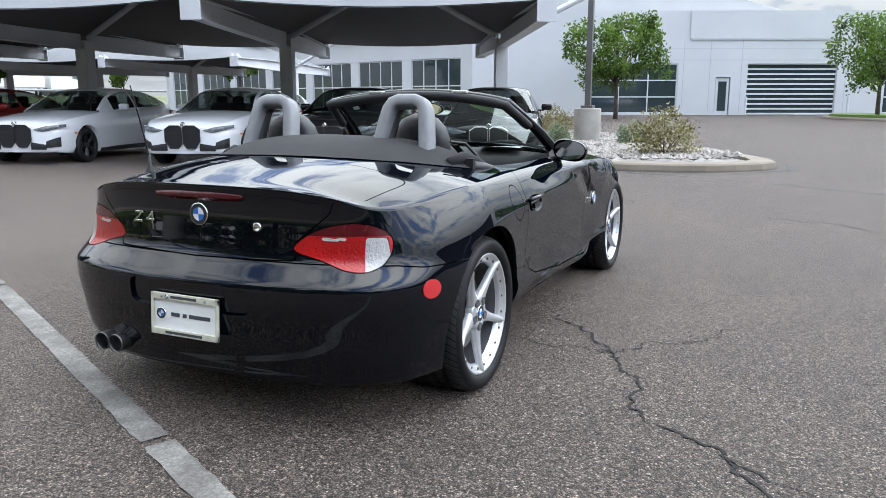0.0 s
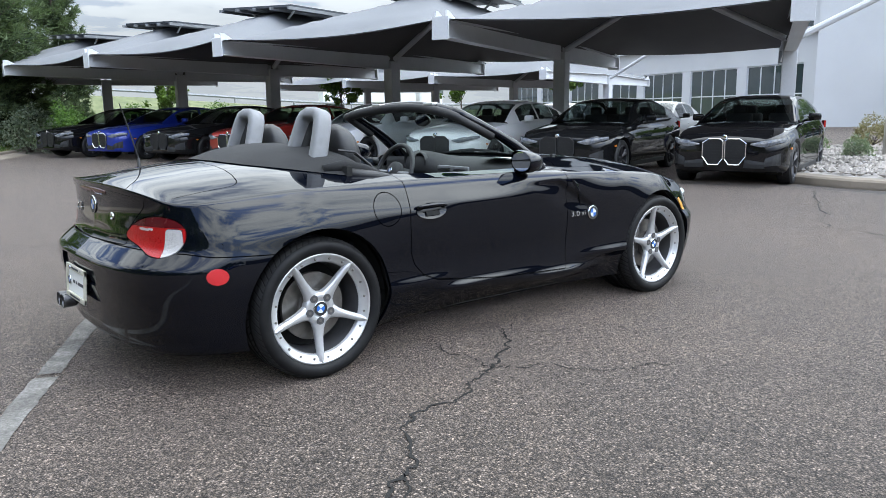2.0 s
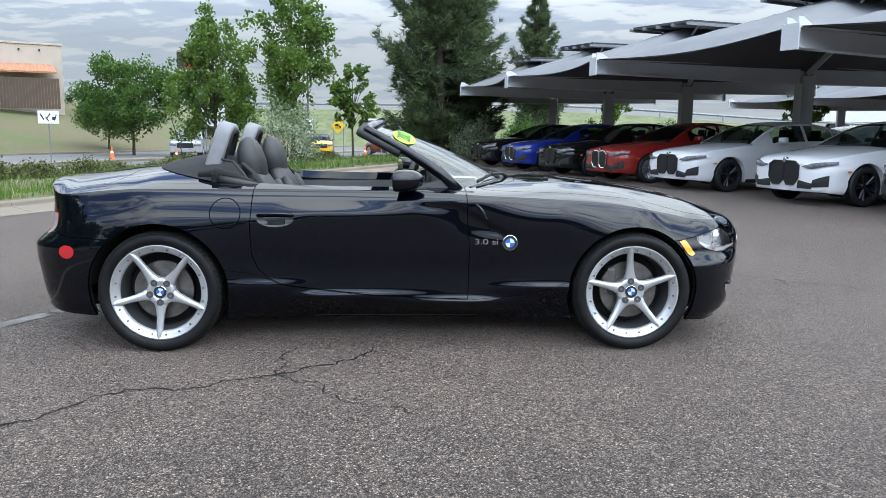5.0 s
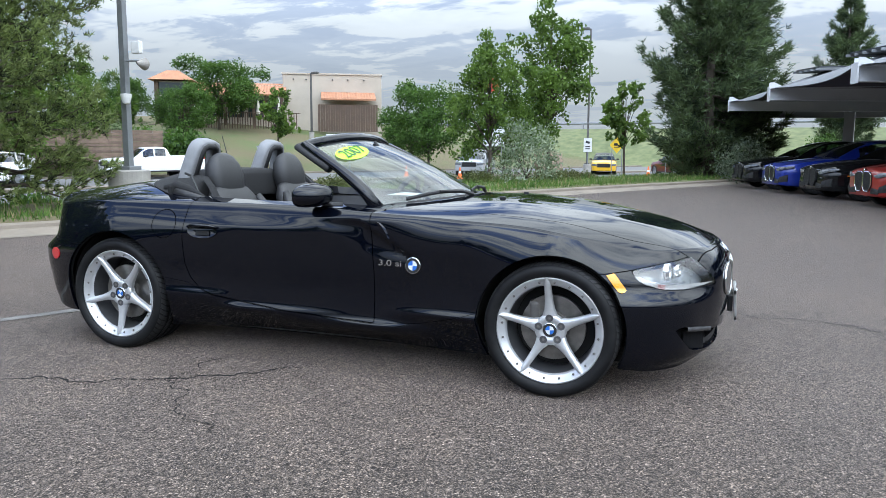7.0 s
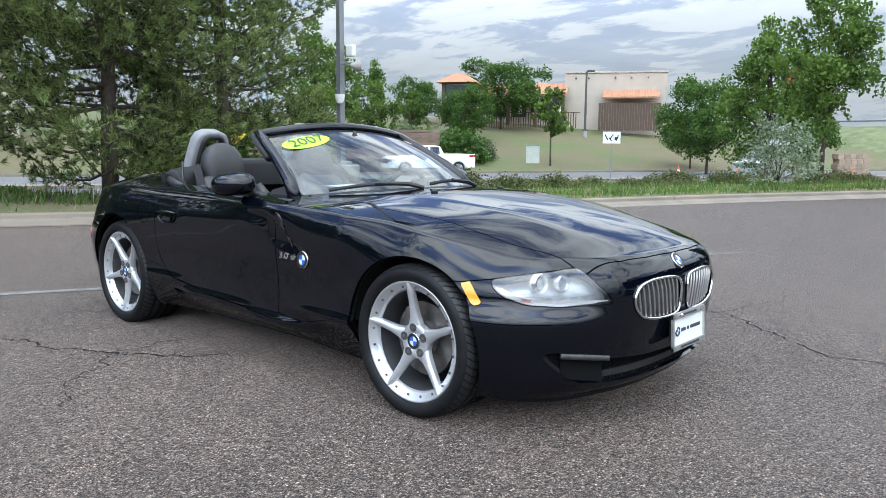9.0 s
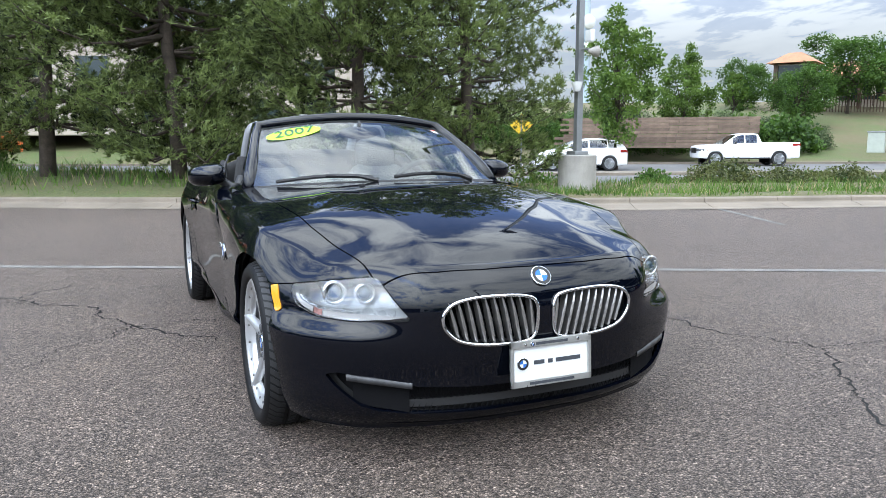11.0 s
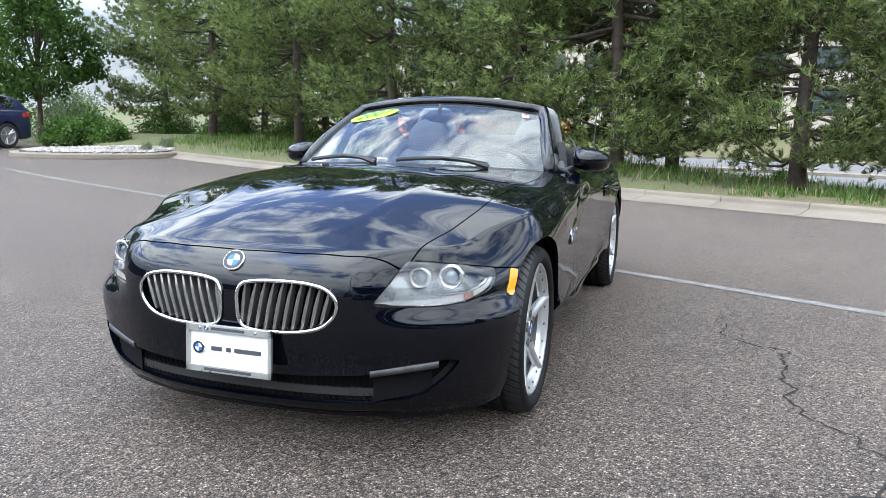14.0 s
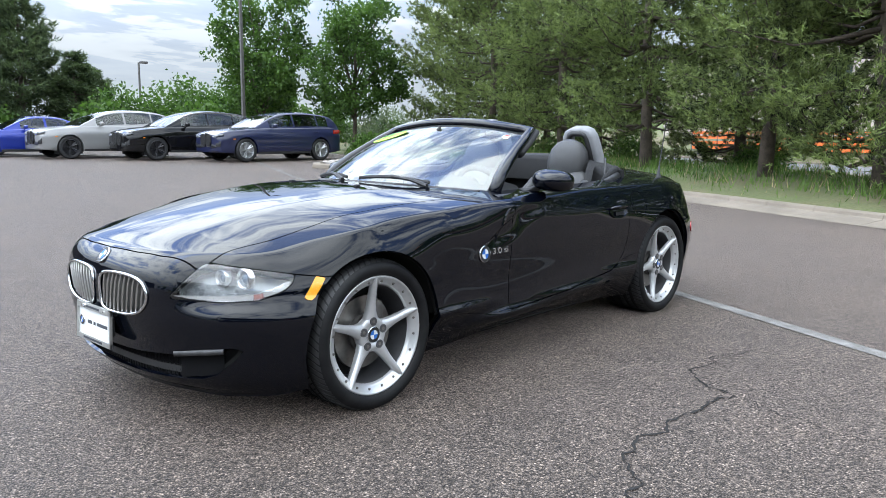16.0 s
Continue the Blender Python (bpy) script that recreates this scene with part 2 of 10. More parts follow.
def leaf_mat(name, a, c, trans=0.35, clump=0.9):
    """Leaves that differ one from the next and let some light through."""
    m, nd, ln, b = nodes_of(name)
    geo = nd.new("ShaderNodeNewGeometry")
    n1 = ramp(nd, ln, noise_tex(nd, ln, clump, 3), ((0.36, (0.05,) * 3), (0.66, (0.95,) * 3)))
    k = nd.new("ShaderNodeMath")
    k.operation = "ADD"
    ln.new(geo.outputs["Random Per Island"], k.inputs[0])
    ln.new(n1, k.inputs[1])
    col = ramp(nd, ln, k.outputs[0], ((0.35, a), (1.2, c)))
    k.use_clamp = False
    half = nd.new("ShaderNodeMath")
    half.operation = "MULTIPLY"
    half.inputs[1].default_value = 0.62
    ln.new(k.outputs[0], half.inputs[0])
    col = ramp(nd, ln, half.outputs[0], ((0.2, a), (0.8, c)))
    ln.new(col, b.inputs["Base Color"])
    b.inputs["Roughness"].default_value = 0.6
    b.inputs["Specular IOR Level"].default_value = 0.25
    out = [n for n in nd if n.type == "OUTPUT_MATERIAL"][0]
    tl, mx = nd.new("ShaderNodeBsdfTranslucent"), nd.new("ShaderNodeMixShader")
    ln.new(mix_rgb(nd, ln, 1.0, col, (1.1, 1.25, 0.6), "MULTIPLY"), tl.inputs[0])
    mx.inputs[0].default_value = trans
    ln.new(b.outputs[0], mx.inputs[1])
    ln.new(tl.outputs[0], mx.inputs[2])
    ln.new(mx.outputs[0], out.inputs[0])
    return m


M_ASPHALT = asphalt_mat()
M_GROUND = ground_mat()
M_CONCRETE = pbr("concrete", (0.205, 0.172, 0.135), 0.9, var=0.18, scale=1.3, fine=60, bump=0.3)
M_CONC_GREY = pbr("concrete_grey", (0.36, 0.34, 0.31), 0.9, var=0.2, scale=2.5, fine=50, bump=0.35)


def worn_paint():
    """Road paint rubbed off the high stones, so that the asphalt shows through in flecks."""
    m, nd, ln, b = nodes_of("worn_line_paint")
    n1, n2 = noise_tex(nd, ln, 5, 5, 0.6), noise_tex(nd, ln, 85, 4, 0.7)
    k = nd.new("ShaderNodeMath")
    k.operation = "ADD"
    ln.new(n1, k.inputs[0])
    ln.new(n2, k.inputs[1])
    half = nd.new("ShaderNodeMath")
    half.operation = "MULTIPLY"
    half.inputs[1].default_value = 0.5
    ln.new(k.outputs[0], half.inputs[0])
    col = ramp(nd, ln, half.outputs[0], ((0.42, (0.095, 0.088, 0.080)), (0.53, (0.155, 0.147, 0.135)), (0.64, (0.25, 0.24, 0.222))))
    ln.new(col, b.inputs["Base Color"])
    b.inputs["Roughness"].default_value = 0.85
    bump_on(nd, ln, b, n2, 0.4)
    return m


M_LINE = worn_paint()
M_WHITE_WALL = pbr("white_render", (0.60, 0.61, 0.62), 0.75, var=0.04, scale=0.4, fine=30, bump=0.05)
M_WHITE_METAL = pbr("white_painted_steel", (0.60, 0.61, 0.63), 0.45, var=0.07, scale=1.0, fine=30)
M_POLE = pbr("bronze_painted_pole", (0.11, 0.105, 0.10), 0.5, var=0.15, metal=0.2)
M_POLE_GREY = pbr("galvanised_pole", (0.26, 0.27, 0.28), 0.5, var=0.15, metal=0.5)
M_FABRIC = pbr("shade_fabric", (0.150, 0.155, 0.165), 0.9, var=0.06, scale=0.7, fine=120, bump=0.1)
M_SOLAR = pbr("dark_roof_panel", (0.05, 0.055, 0.065), 0.35, var=0.15, scale=2)
M_DARK_GLASS = pbr("dark_window_glass", (0.040, 0.055, 0.060), 0.04, var=0.1, scale=0.2, fine=3, spec=0.9, rvar=0.01)
M_MULLION = pbr("white_window_frame", (0.62, 0.64, 0.66), 0.5, var=0.05)
M_BARK = pbr("bark", (0.090, 0.070, 0.055), 0.95, var=0.35, scale=6, fine=30, bump=0.9)
# near-black to bright clumps paint the crowns' shaded insides and lit tips
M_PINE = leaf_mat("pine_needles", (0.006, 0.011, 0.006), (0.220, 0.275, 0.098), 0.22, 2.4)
M_SPRUCE = leaf_mat("spruce_needles", (0.016, 0.028, 0.015), (0.115, 0.155, 0.075), 0.25, 1.6)
M_LEAF = leaf_mat("fresh_leaves", (0.034, 0.066, 0.014), (0.135, 0.205, 0.045))
M_LEAF_DK = leaf_mat("deep_green_leaves", (0.020, 0.046, 0.010), (0.088, 0.155, 0.034))
M_SAGE = leaf_mat("sage_leaves", (0.10, 0.13, 0.085), (0.23, 0.27, 0.19), 0.25)
M_GRASS = leaf_mat("grass_blades", (0.036, 0.080, 0.014), (0.125, 0.205, 0.045), 0.3)
M_STRAW = leaf_mat("dry_stalks", (0.20, 0.15, 0.08), (0.42, 0.34, 0.20), 0.2)
M_STONE = pbr("grey_gravel", (0.33, 0.31, 0.29), 0.9, var=0.3, scale=8, fine=60, bump=0.4)
M_RUBBER = pbr("tyre_rubber", (0.018, 0.018, 0.019), 0.62, var=0.2, scale=20, fine=120, bump=0.12)
M_BLACK = pbr("black_plastic", (0.018, 0.018, 0.019), 0.55, var=0.15, scale=20, fine=200, bump=0.05)
M_CHROME = pbr("chrome", (0.78, 0.79, 0.80), 0.08, metal=1.0, var=0.03, rvar=0.03)
M_TAN = pbr("tan_stucco", (0.47, 0.41, 0.34), 0.9, var=0.08, scale=0.6, fine=25, bump=0.1)
M_TILE = pbr("terracotta_roof", (0.42, 0.20, 0.11), 0.85, var=0.2, scale=2, fine=12, bump=0.3)
M_BROWN = pbr("brown_boards", (0.10, 0.065, 0.045), 0.8, var=0.25, scale=1.5, fine=20)
M_ORANGE = pbr("orange_plastic", (0.75, 0.16, 0.03), 0.55, var=0.1)
M_SIGN_W = pbr("white_sign_face", (0.75, 0.75, 0.74), 0.5, var=0.05)
M_SIGN_Y = pbr("yellow_sign_face", (0.80, 0.52, 0.03), 0.5, var=0.06)
M_TRIM_RED = pbr("red_sign_face", (0.55, 0.06, 0.03), 0.5, var=0.06)

# ---------------------------------------------------------------- small mesh tools
def part(name, bm, material, parent=None, label="", smooth=False):
    """Links a bmesh as one mesh object, under a thing or a part if one is given."""
    me = bpy.data.meshes.new(name)
    bm.to_mesh(me)
    bm.free()
    if material:
        me.materials.append(material)
    if smooth:
        me.polygons.foreach_set("use_smooth", [True] * len(me.polygons))
    ob = new(name, me)
    if parent:
        ob.parent = parent
    if label:
        tagged(ob, label)
    return ob


def empty(name, m=None):
    ob = new(name)
    ob.empty_display_size = 0.1
    if m is not None:
        ob.matrix_basis = m
    return ob


def box(bm, c, s, m=None, bevel=0.0):
    """A box round c with sides s, bevelled, moved by m."""
    t = Matrix.Translation(c) @ Matrix.Diagonal((*s, 1))
    g = bmesh.ops.create_cube(bm, size=1, matrix=t)
    vs = g["verts"]
    if bevel:
        es = list({e for v in vs for e in v.link_edges})
        r = bmesh.ops.bevel(bm, geom=es, offset=bevel, segments=2, profile=0.6, affect="EDGES")
        vs = list({v for f in r["faces"] for v in f.verts} | {v for v in vs if v.is_valid})
    if m is not None:
        bmesh.ops.transform(bm, matrix=m, verts=vs)
    return vs


def tube(bm, pts, radii, n=8, caps=True, squash=None):
    """A pipe along pts; squash gives (width, height) factors of its section."""
    pts = [Vector(p) for p in pts]
    if isinstance(radii, (int, float)):
        radii = [radii] * len(pts)
    rings, side = [], None
    for i, p in enumerate(pts):
        d = (pts[min(i + 1, len(pts) - 1)] - pts[max(i - 1, 0)]).normalized()
        if side is None:
            side = d.orthogonal().normalized() if abs(d.z) > 0.95 else d.cross(Vector((0, 0, 1))).normalized()
        side = (side - d * side.dot(d)).normalized()
        u = side.cross(d)
        a, b = squash or (1, 1)
        rings.append([bm.verts.new(p + (side * math.cos(6.28319 * k / n) * a + u * math.sin(6.28319 * k / n) * b) * radii[i]) for k in range(n)])
    for r0, r1 in zip(rings, rings[1:]):
        for k in range(n):
            bm.faces.new((r0[k], r0[(k + 1) % n], r1[(k + 1) % n], r1[k]))
    if caps:
        bm.faces.new(rings[0][::-1])
        bm.faces.new(rings[-1])
    return rings


def lathe(bm, prof, n=32, axis="Y", centre=(0, 0, 0), close=False):
    """Turns the profile (radius, along) round an axis through centre."""
    rings = []
    for r, a in prof:
        ring = []
        for k in range(n):
            c, s = math.cos(2 * math.pi * k / n) * r, math.sin(2 * math.pi * k / n) * r
            p = (c, a, s) if axis == "Y" else ((c, s, a) if axis == "Z" else (a, c, s))
            ring.append(bm.verts.new(Vector(p) + Vector(centre)))
        rings.append(ring)
    pairs = list(zip(rings, rings[1:])) + ([(rings[-1], rings[0])] if close else [])
    for r0, r1 in pairs:
        for k in range(n):
            bm.faces.new((r0[k], r0[(k + 1) % n], r1[(k + 1) % n], r1[k]))
    return rings


def prism(bm, outline, z0, z1, m=None):
    """An upright prism over a plan outline."""
    lo = [bm.verts.new((x, y, z0)) for x, y in outline]
    hi = [bm.verts.new((x, y, z1)) for x, y in outline]
    bm.faces.new(lo[::-1])
    bm.faces.new(hi)
    for i in range(len(lo)):
        j = (i + 1) % len(lo)
        bm.faces.new((lo[i], lo[j], hi[j], hi[i]))
    if m is not None:
        bmesh.ops.transform(bm, matrix=m, verts=lo + hi)
    return lo + hi


def grid_mesh(bm, pts):
    """Faces over a list of rows of places."""
    rows = [[bm.verts.new(p) for p in r] for r in pts]
    for a, b in zip(rows, rows[1:]):
        for i in range(len(a) - 1):
            bm.faces.new((a[i], a[i + 1], b[i + 1], b[i]))
    return rows


def ss(a, b, x):
    t = min(1.0, max(0.0, (x - a) / (b - a)))
    return t * t * (3 - 2 * t)


def curve_at(keys, x):
    """A smooth curve (monotone-tangent cubic) through (x, value) keys."""
    if x <= keys[0][0]:
        return keys[0][1]
    if x >= keys[-1][0]:
        return keys[-1][1]
    i = max(k for k in range(len(keys) - 1) if keys[k][0] <= x)
    (x0, y0), (x1, y1) = keys[i], keys[i + 1]
    d = (y1 - y0) / (x1 - x0)

    def slope(k):
        if k in (0, len(keys) - 1):
            j = 0 if k == 0 else k - 1
            return (keys[j + 1][1] - keys[j][1]) / (keys[j + 1][0] - keys[j][0])
        a, b, c = keys[k - 1], keys[k], keys[k + 1]
        s0, s1 = (b[1] - a[1]) / (b[0] - a[0]), (c[1] - b[1]) / (c[0] - b[0])
        return 0.0 if s0 * s1 <= 0 else 2 * s0 * s1 / (s0 + s1) if abs(s0 - s1) > 3 * min(abs(s0), abs(s1)) else (s0 + s1) / 2

    h = x1 - x0
    t = (x - x0) / h
    m0, m1 = slope(i) * h, slope(i + 1) * h
    return y0 * (2 * t**3 - 3 * t**2 + 1) + m0 * (t**3 - 2 * t**2 + t) + y1 * (3 * t**2 - 2 * t**3) + m1 * (t**3 - t**2)


def spline(pts, step):
    """Evenly set places along a smooth line through plan points."""
    pts = [Vector(p) for p in pts]
    out = []
    for i in range(len(pts) - 1):
        p0, p1, p2, p3 = pts[max(i - 1, 0)], pts[i], pts[i + 1], pts[min(i + 2, len(pts) - 1)]
        n = max(1, int((p2 - p1).length / step))
        for k in range(n):
            t = k / n
            out.append(0.5 * (2 * p1 + (p2 - p0) * t + (2 * p0 - 5 * p1 + 4 * p2 - p3) * t * t + (3 * p1 - p0 - 3 * p2 + p3) * t**3))
    return out + [pts[-1]]

# ---------------------------------------------------------------- ground, lot, kerbs, markings
def lot_h(x, y):
    """Height of the paved lot, which is level round the roadster and rises a little towards its ends."""
    return 0.22 * ss(11, 27, -(0.55 * x + 0.83 * y)) + 0.30 * ss(16, 44, 0.97 * x + 0.1 * y)


KERB = spline([(-34, -56), (-24.5, -35), (-17.6, -20.5), (-14.3, -13.2), (-12.0, -8.4), (-10.0, -3.1), (-8.6, -0.4), (-6.95, 2.8),
               (-5.45, 6.0), (-4.3, 9.4), (-3.0, 13), (-0.8, 18), (2.0, 24), (5, 31), (12, 45), (25, 70)], 1.0)
KERB = [Vector((p.x, p.y)) for p in KERB]


def out_way(i):
    """The way out of the lot, square to the kerb."""
    d = (KERB[min(i + 1, len(KERB) - 1)] - KERB[max(i - 1, 0)]).normalized()
    return Vector((-d.y, d.x))


LAND = ((0.0, 0.13), (0.6, 0.19), (2.2, 0.36), (4.0, 0.40), (6.5, -0.08), (9.5, -0.70), (12.0, -0.85), (36.0, -0.78), (39.0, -0.42), (43.0, 0.2),
        (48.0, 1.1), (56.0, 2.4), (68.0, 4.1), (80.0, 4.9), (110.0, 5.5), (200.0, 6.5), (900.0, 8.0))
EAST = Vector((0.89, -0.45))


def land_z(x, y, d):
    return curve_at(LAND, d) - 0.29 * ss(-2.0, 4.5, y) * ss(0.3, 2.2, d) * ss(9.0, 4.5, d) + 0.05 * noise.noise((x * 0.35, y * 0.35, 0.0)) * ss(0.2, 2.0, d)


bm = bmesh.new()
cols = [-700, -250, -120, -60, -30, -10, -0.3, 0.14, 0.35, 0.6, 1.0, 1.6, 2.2, 3, 4, 5, 6.5, 8, 9.5, 12, 18, 24, 30, 36, 39, 43, 48, 52, 56, 62, 68, 74, 80, 95, 120, 200, 400, 900]
rows = []
LONG = [Vector((-420, -830)), Vector((-150, -290)), Vector((-70, -130))] + KERB + [Vector((45, 108)), Vector((90, 195)), Vector((380, 755))]
for i, p in enumerate(LONG):
    o = out_way(min(max(i - 3, 0), len(KERB) - 1))
    row = []
    for d in cols:
        q = p + EAST * -d if d < 0 else p + o * d
        if d < 0:
            row.append((q.x, q.y, lot_h(q.x, q.y) - 0.16))
        else:
            row.append((q.x, q.y, lot_h(p.x, p.y) * ss(14, 4, d) + land_z(q.x, q.y, d)))
    rows.append(row)
grid_mesh(bm, rows)
tagged(part("ground", bm, M_GROUND, smooth=True), "grassy verge and dry hillside beyond the lot", "ground", kind="structure")

bm = bmesh.new()
cols = [0.02, 0.5, 1, 2, 3.5, 5, 7, 9, 11, 14, 17, 20, 24, 28, 33, 38, 44, 50, 58, 70, 100, 180, 400]
grid_mesh(bm, [[(q.x, q.y, lot_h(q.x, q.y)) for q in (p + EAST * d for d in cols)] for p in LONG[1:-2]])
pavement = tagged(part("pavement", bm, M_ASPHALT, smooth=True), "worn grey asphalt car park surface with cracks", "pavement", kind="structure")

# concrete gutter pan and kerb, cast in lengths with open joints
kerb = tagged(empty("kerb"), "tan concrete kerb and gutter along the grass verge", "kerb", kind="structure")
PROFILE = ((-0.46, 0.007), (-0.28, 0.018), (-0.14, 0.048), (-0.02, 0.062), (0.0, 0.075), (0.012, 0.120), (0.03, 0.135), (0.06, 0.142), (0.16, 0.142), (0.165, -0.10))
for k in range(46, 112):
    bm = bmesh.new()
    a, b = KERB[k], KERB[k + 1]
    rows = []
    for t in (0.004, 0.34, 0.67, 0.996):
        p = a.lerp(b, t)
        o = out_way(k).lerp(out_way(k + 1), t).normalized()
        rows.append([(p.x + o.x * d, p.y + o.y * d, lot_h(p.x, p.y) + z) for d, z in PROFILE])
    rings = grid_mesh(bm, rows)
    bm.faces.new(rings[0])
    bm.faces.new(rings[-1][::-1])
    part("kerb_length", bm, M_CONCRETE, kerb)


def strip(bm, a, b, w, z, wear=0.0, seed=1):
    """A painted line: short pieces with uneven edges, a few of them worn away."""
    rnd = random.Random(seed)
    a, b = Vector(a), Vector(b)
    n = max(2, int((b - a).length / 0.05))
    d = (b - a).normalized()
    s = Vector((-d.y, d.x)) * w / 2
    row = []
    for i in range(n + 1):
        p = a.lerp(b, i / n)
        zz = lot_h(p.x, p.y) + z
        j0, j1 = 1 - rnd.random() * wear, 1 - rnd.random() * wear
        row.append((bm.verts.new((p.x + s.x * j0, p.y + s.y * j0, zz)), bm.verts.new((p.x - s.x * j1, p.y - s.y * j1, zz))))
    for (p0, p1), (q0, q1) in zip(row, row[1:]):
        if rnd.random() > wear * 0.12:
            bm.faces.new((p0, p1, q1, q0))


def painted_line(a, b, w=0.10, wear=0.3, seed=1):
    bm = bmesh.new()
    strip(bm, a, b, w, 0.0045, wear, seed)
    tagged(part("parking_line", bm, M_LINE), "worn white painted parking line on asphalt", "road marking", "parking lines", "structure")


for seed, (a, b, w) in enumerate((((0.35, 5.25), (-8.3, -12.45), 0.115), ((-8.3, -12.5), (-13.0, -22.0), 0.10), ((-4.7, 7.05), (-2.7, 6.25), 0.09), ((0.35, 5.25), (0.75, 5.05), 0.09),
                                  ((8.35, 2.6), (4.4, 15.4), 0.09), ((4.4, 15.4), (2.6, 21.5), 0.09), ((-10.3, -16.5), (-8.0, -18.2), 0.09))):
    painted_line(a, b, w, 0.16, seed)

# cracks are flat strips; the shadow inside them is this near-black colour
M_CRACK = pbr("crack_shadow", (0.012, 0.011, 0.010), 1.0, var=0.3)
M_TAR = pbr("tar_seal", (0.045, 0.043, 0.042), 0.7, var=0.3, scale=4)


def crack(keys, width, seed, name="asphalt_crack", material=M_CRACK, rough=0.028):
    """A jagged open crack through a few places."""
    rnd = random.Random(seed)
    pts = [Vector(k) for k in keys]
    for r in range(4):
        nxt = [pts[0]]
        for a, b in zip(pts, pts[1:]):
            d = b - a
            if d.length > 0.03:
                nxt.append((a + b) / 2 + Vector((-d.y, d.x)).normalized() * rnd.gauss(0, 1) * min(rough, d.length * 0.16))
            nxt.append(b)
        pts = nxt
    bm = bmesh.new()
    prev = None
    for i, p in enumerate(pts):
        d = (pts[min(i + 1, len(pts) - 1)] - pts[max(i - 1, 0)]).normalized()
        w = width * (0.35 + 0.9 * rnd.random()) * min(1.0, 0.3 + 6 * i / len(pts), 0.3 + 6 * (len(pts) - 1 - i) / len(pts)) / 2
        z = lot_h(p.x, p.y) + 0.004
        cur = (bm.verts.new((p.x - d.y * w, p.y + d.x * w, z)), bm.verts.new((p.x + d.y * w, p.y - d.x * w, z)))
        if prev:
            bm.faces.new((prev[0], prev[1], cur[1], cur[0]))
        prev = cur
    tagged(part(name, bm, material), "dark jagged crack in the worn asphalt", "crack", "cracks in the asphalt", "structure")


CRACKS = (
    (((-0.01, -0.76), (-0.21, -0.93), (-0.43, -1.1), (-0.6, -1.24), (-0.82, -1.32), (-0.97, -1.43), (-1.17, -1.43), (-1.33, -1.52), (-1.43, -1.72), (-1.65, -1.9), (-2.0, -2.3)), 0.016),
    (((-0.5, -0.62), (-0.58, -1.0), (-0.6, -1.24), (-0.466, -1.345), (-0.339, -1.40), (-0.262, -1.537), (-0.227, -1.606), (-0.045, -1.675), (0.147, -1.776)), 0.008),
    (((-1.53, -1.8), (-1.58, -1.92), (-1.67, -2.08), (-1.75, -2.5)), 0.009),
    (((-2.15, -1.62), (-1.98, -1.81), (-1.72, -1.94)), 0.012),
    (((5.45, 0.0), (4.3, 0.25), (3.2, 1.0), (2.82, 1.37), (2.21, 1.41), (1.84, 1.73), (1.4, 2.06), (1.05, 1.88), (0.75, 1.76), (0.3, 1.82), (0.05, 1.86), (-0.18, 1.54), (-0.88, 1.58)), 0.013),
    (((1.38, 2.02), (1.42, 2.33), (1.51, 2.71), (1.6, 3.4)), 0.008),
    (((0.05, 1.86), (0.07, 1.96), (0.14, 2.13), (0.19, 2.5), (0.05, 3.2)), 0.006),
    (((5.45, 0.0), (4.87, -0.32), (4.74, -0.85), (4.28, -1.84), (3.7, -3.1), (3.3, -5.5)), 0.020),
    (((4.30, 0.30), (4.52, -0.02), (4.87, -0.32)), 0.009),
    (((9.0, 1.6), (8.0, 1.3), (6.6, 0.6), (5.45, 0.0)), 0.020),
    (((-3.9, 1.2), (-4.6, 2.6), (-4.4, 4.1), (-4.9, 5.4)), 0.008),
    (((-3.0, 3.4), (-1.2, 4.1), (0.2, 6.0), (0.8, 8.5)), 0.008),
)
for k, (keys, w) in enumerate(CRACKS):
    crack(keys, w, 40 + k)
crack(((9.2, 3.0), (8.62, 1.5), (8.55, 0.2), (8.9, -1.0), (10.2, -2.0), (12.0, -1.8)), 0.10, 77, "tar_seam", M_TAR, 0.01)
crack(((9.3, 3.2), (8.75, 0.64), (8.26, -0.76), (7.6, -1.96), (6.97, -3.06), (5.6, -5.6), (4.4, -8.4)), 0.085, 78, "tar_seam", M_TAR, 0.01)

# ---------------------------------------------------------------- planted island with its kerb and gravel
ISLAND = [Vector(p) for p in ((10.2, 3.9), (9.35, 2.5), (8.95, 1.2), (9.05, -0.1), (9.55, -1.1), (10.5, -1.7), (11.9, -1.25), (13.7, -0.1), (16.0, 1.0), (19.5, 2.6), (20.5, 5.0), (18.5, 7.2), (15.0, 6.6), (12.2, 5.2))]


def ring_of(pts, step=0.5):
    c = spline([*pts[-1:], *pts, *pts[:2]], step)
    s = min(range(len(c)), key=lambda i: (c[i] - pts[0]).length)
    e = max(range(len(c)), key=lambda i: -(c[i] - pts[0]).length if i > len(c) * 0.6 else -99)
    return c[s:e]


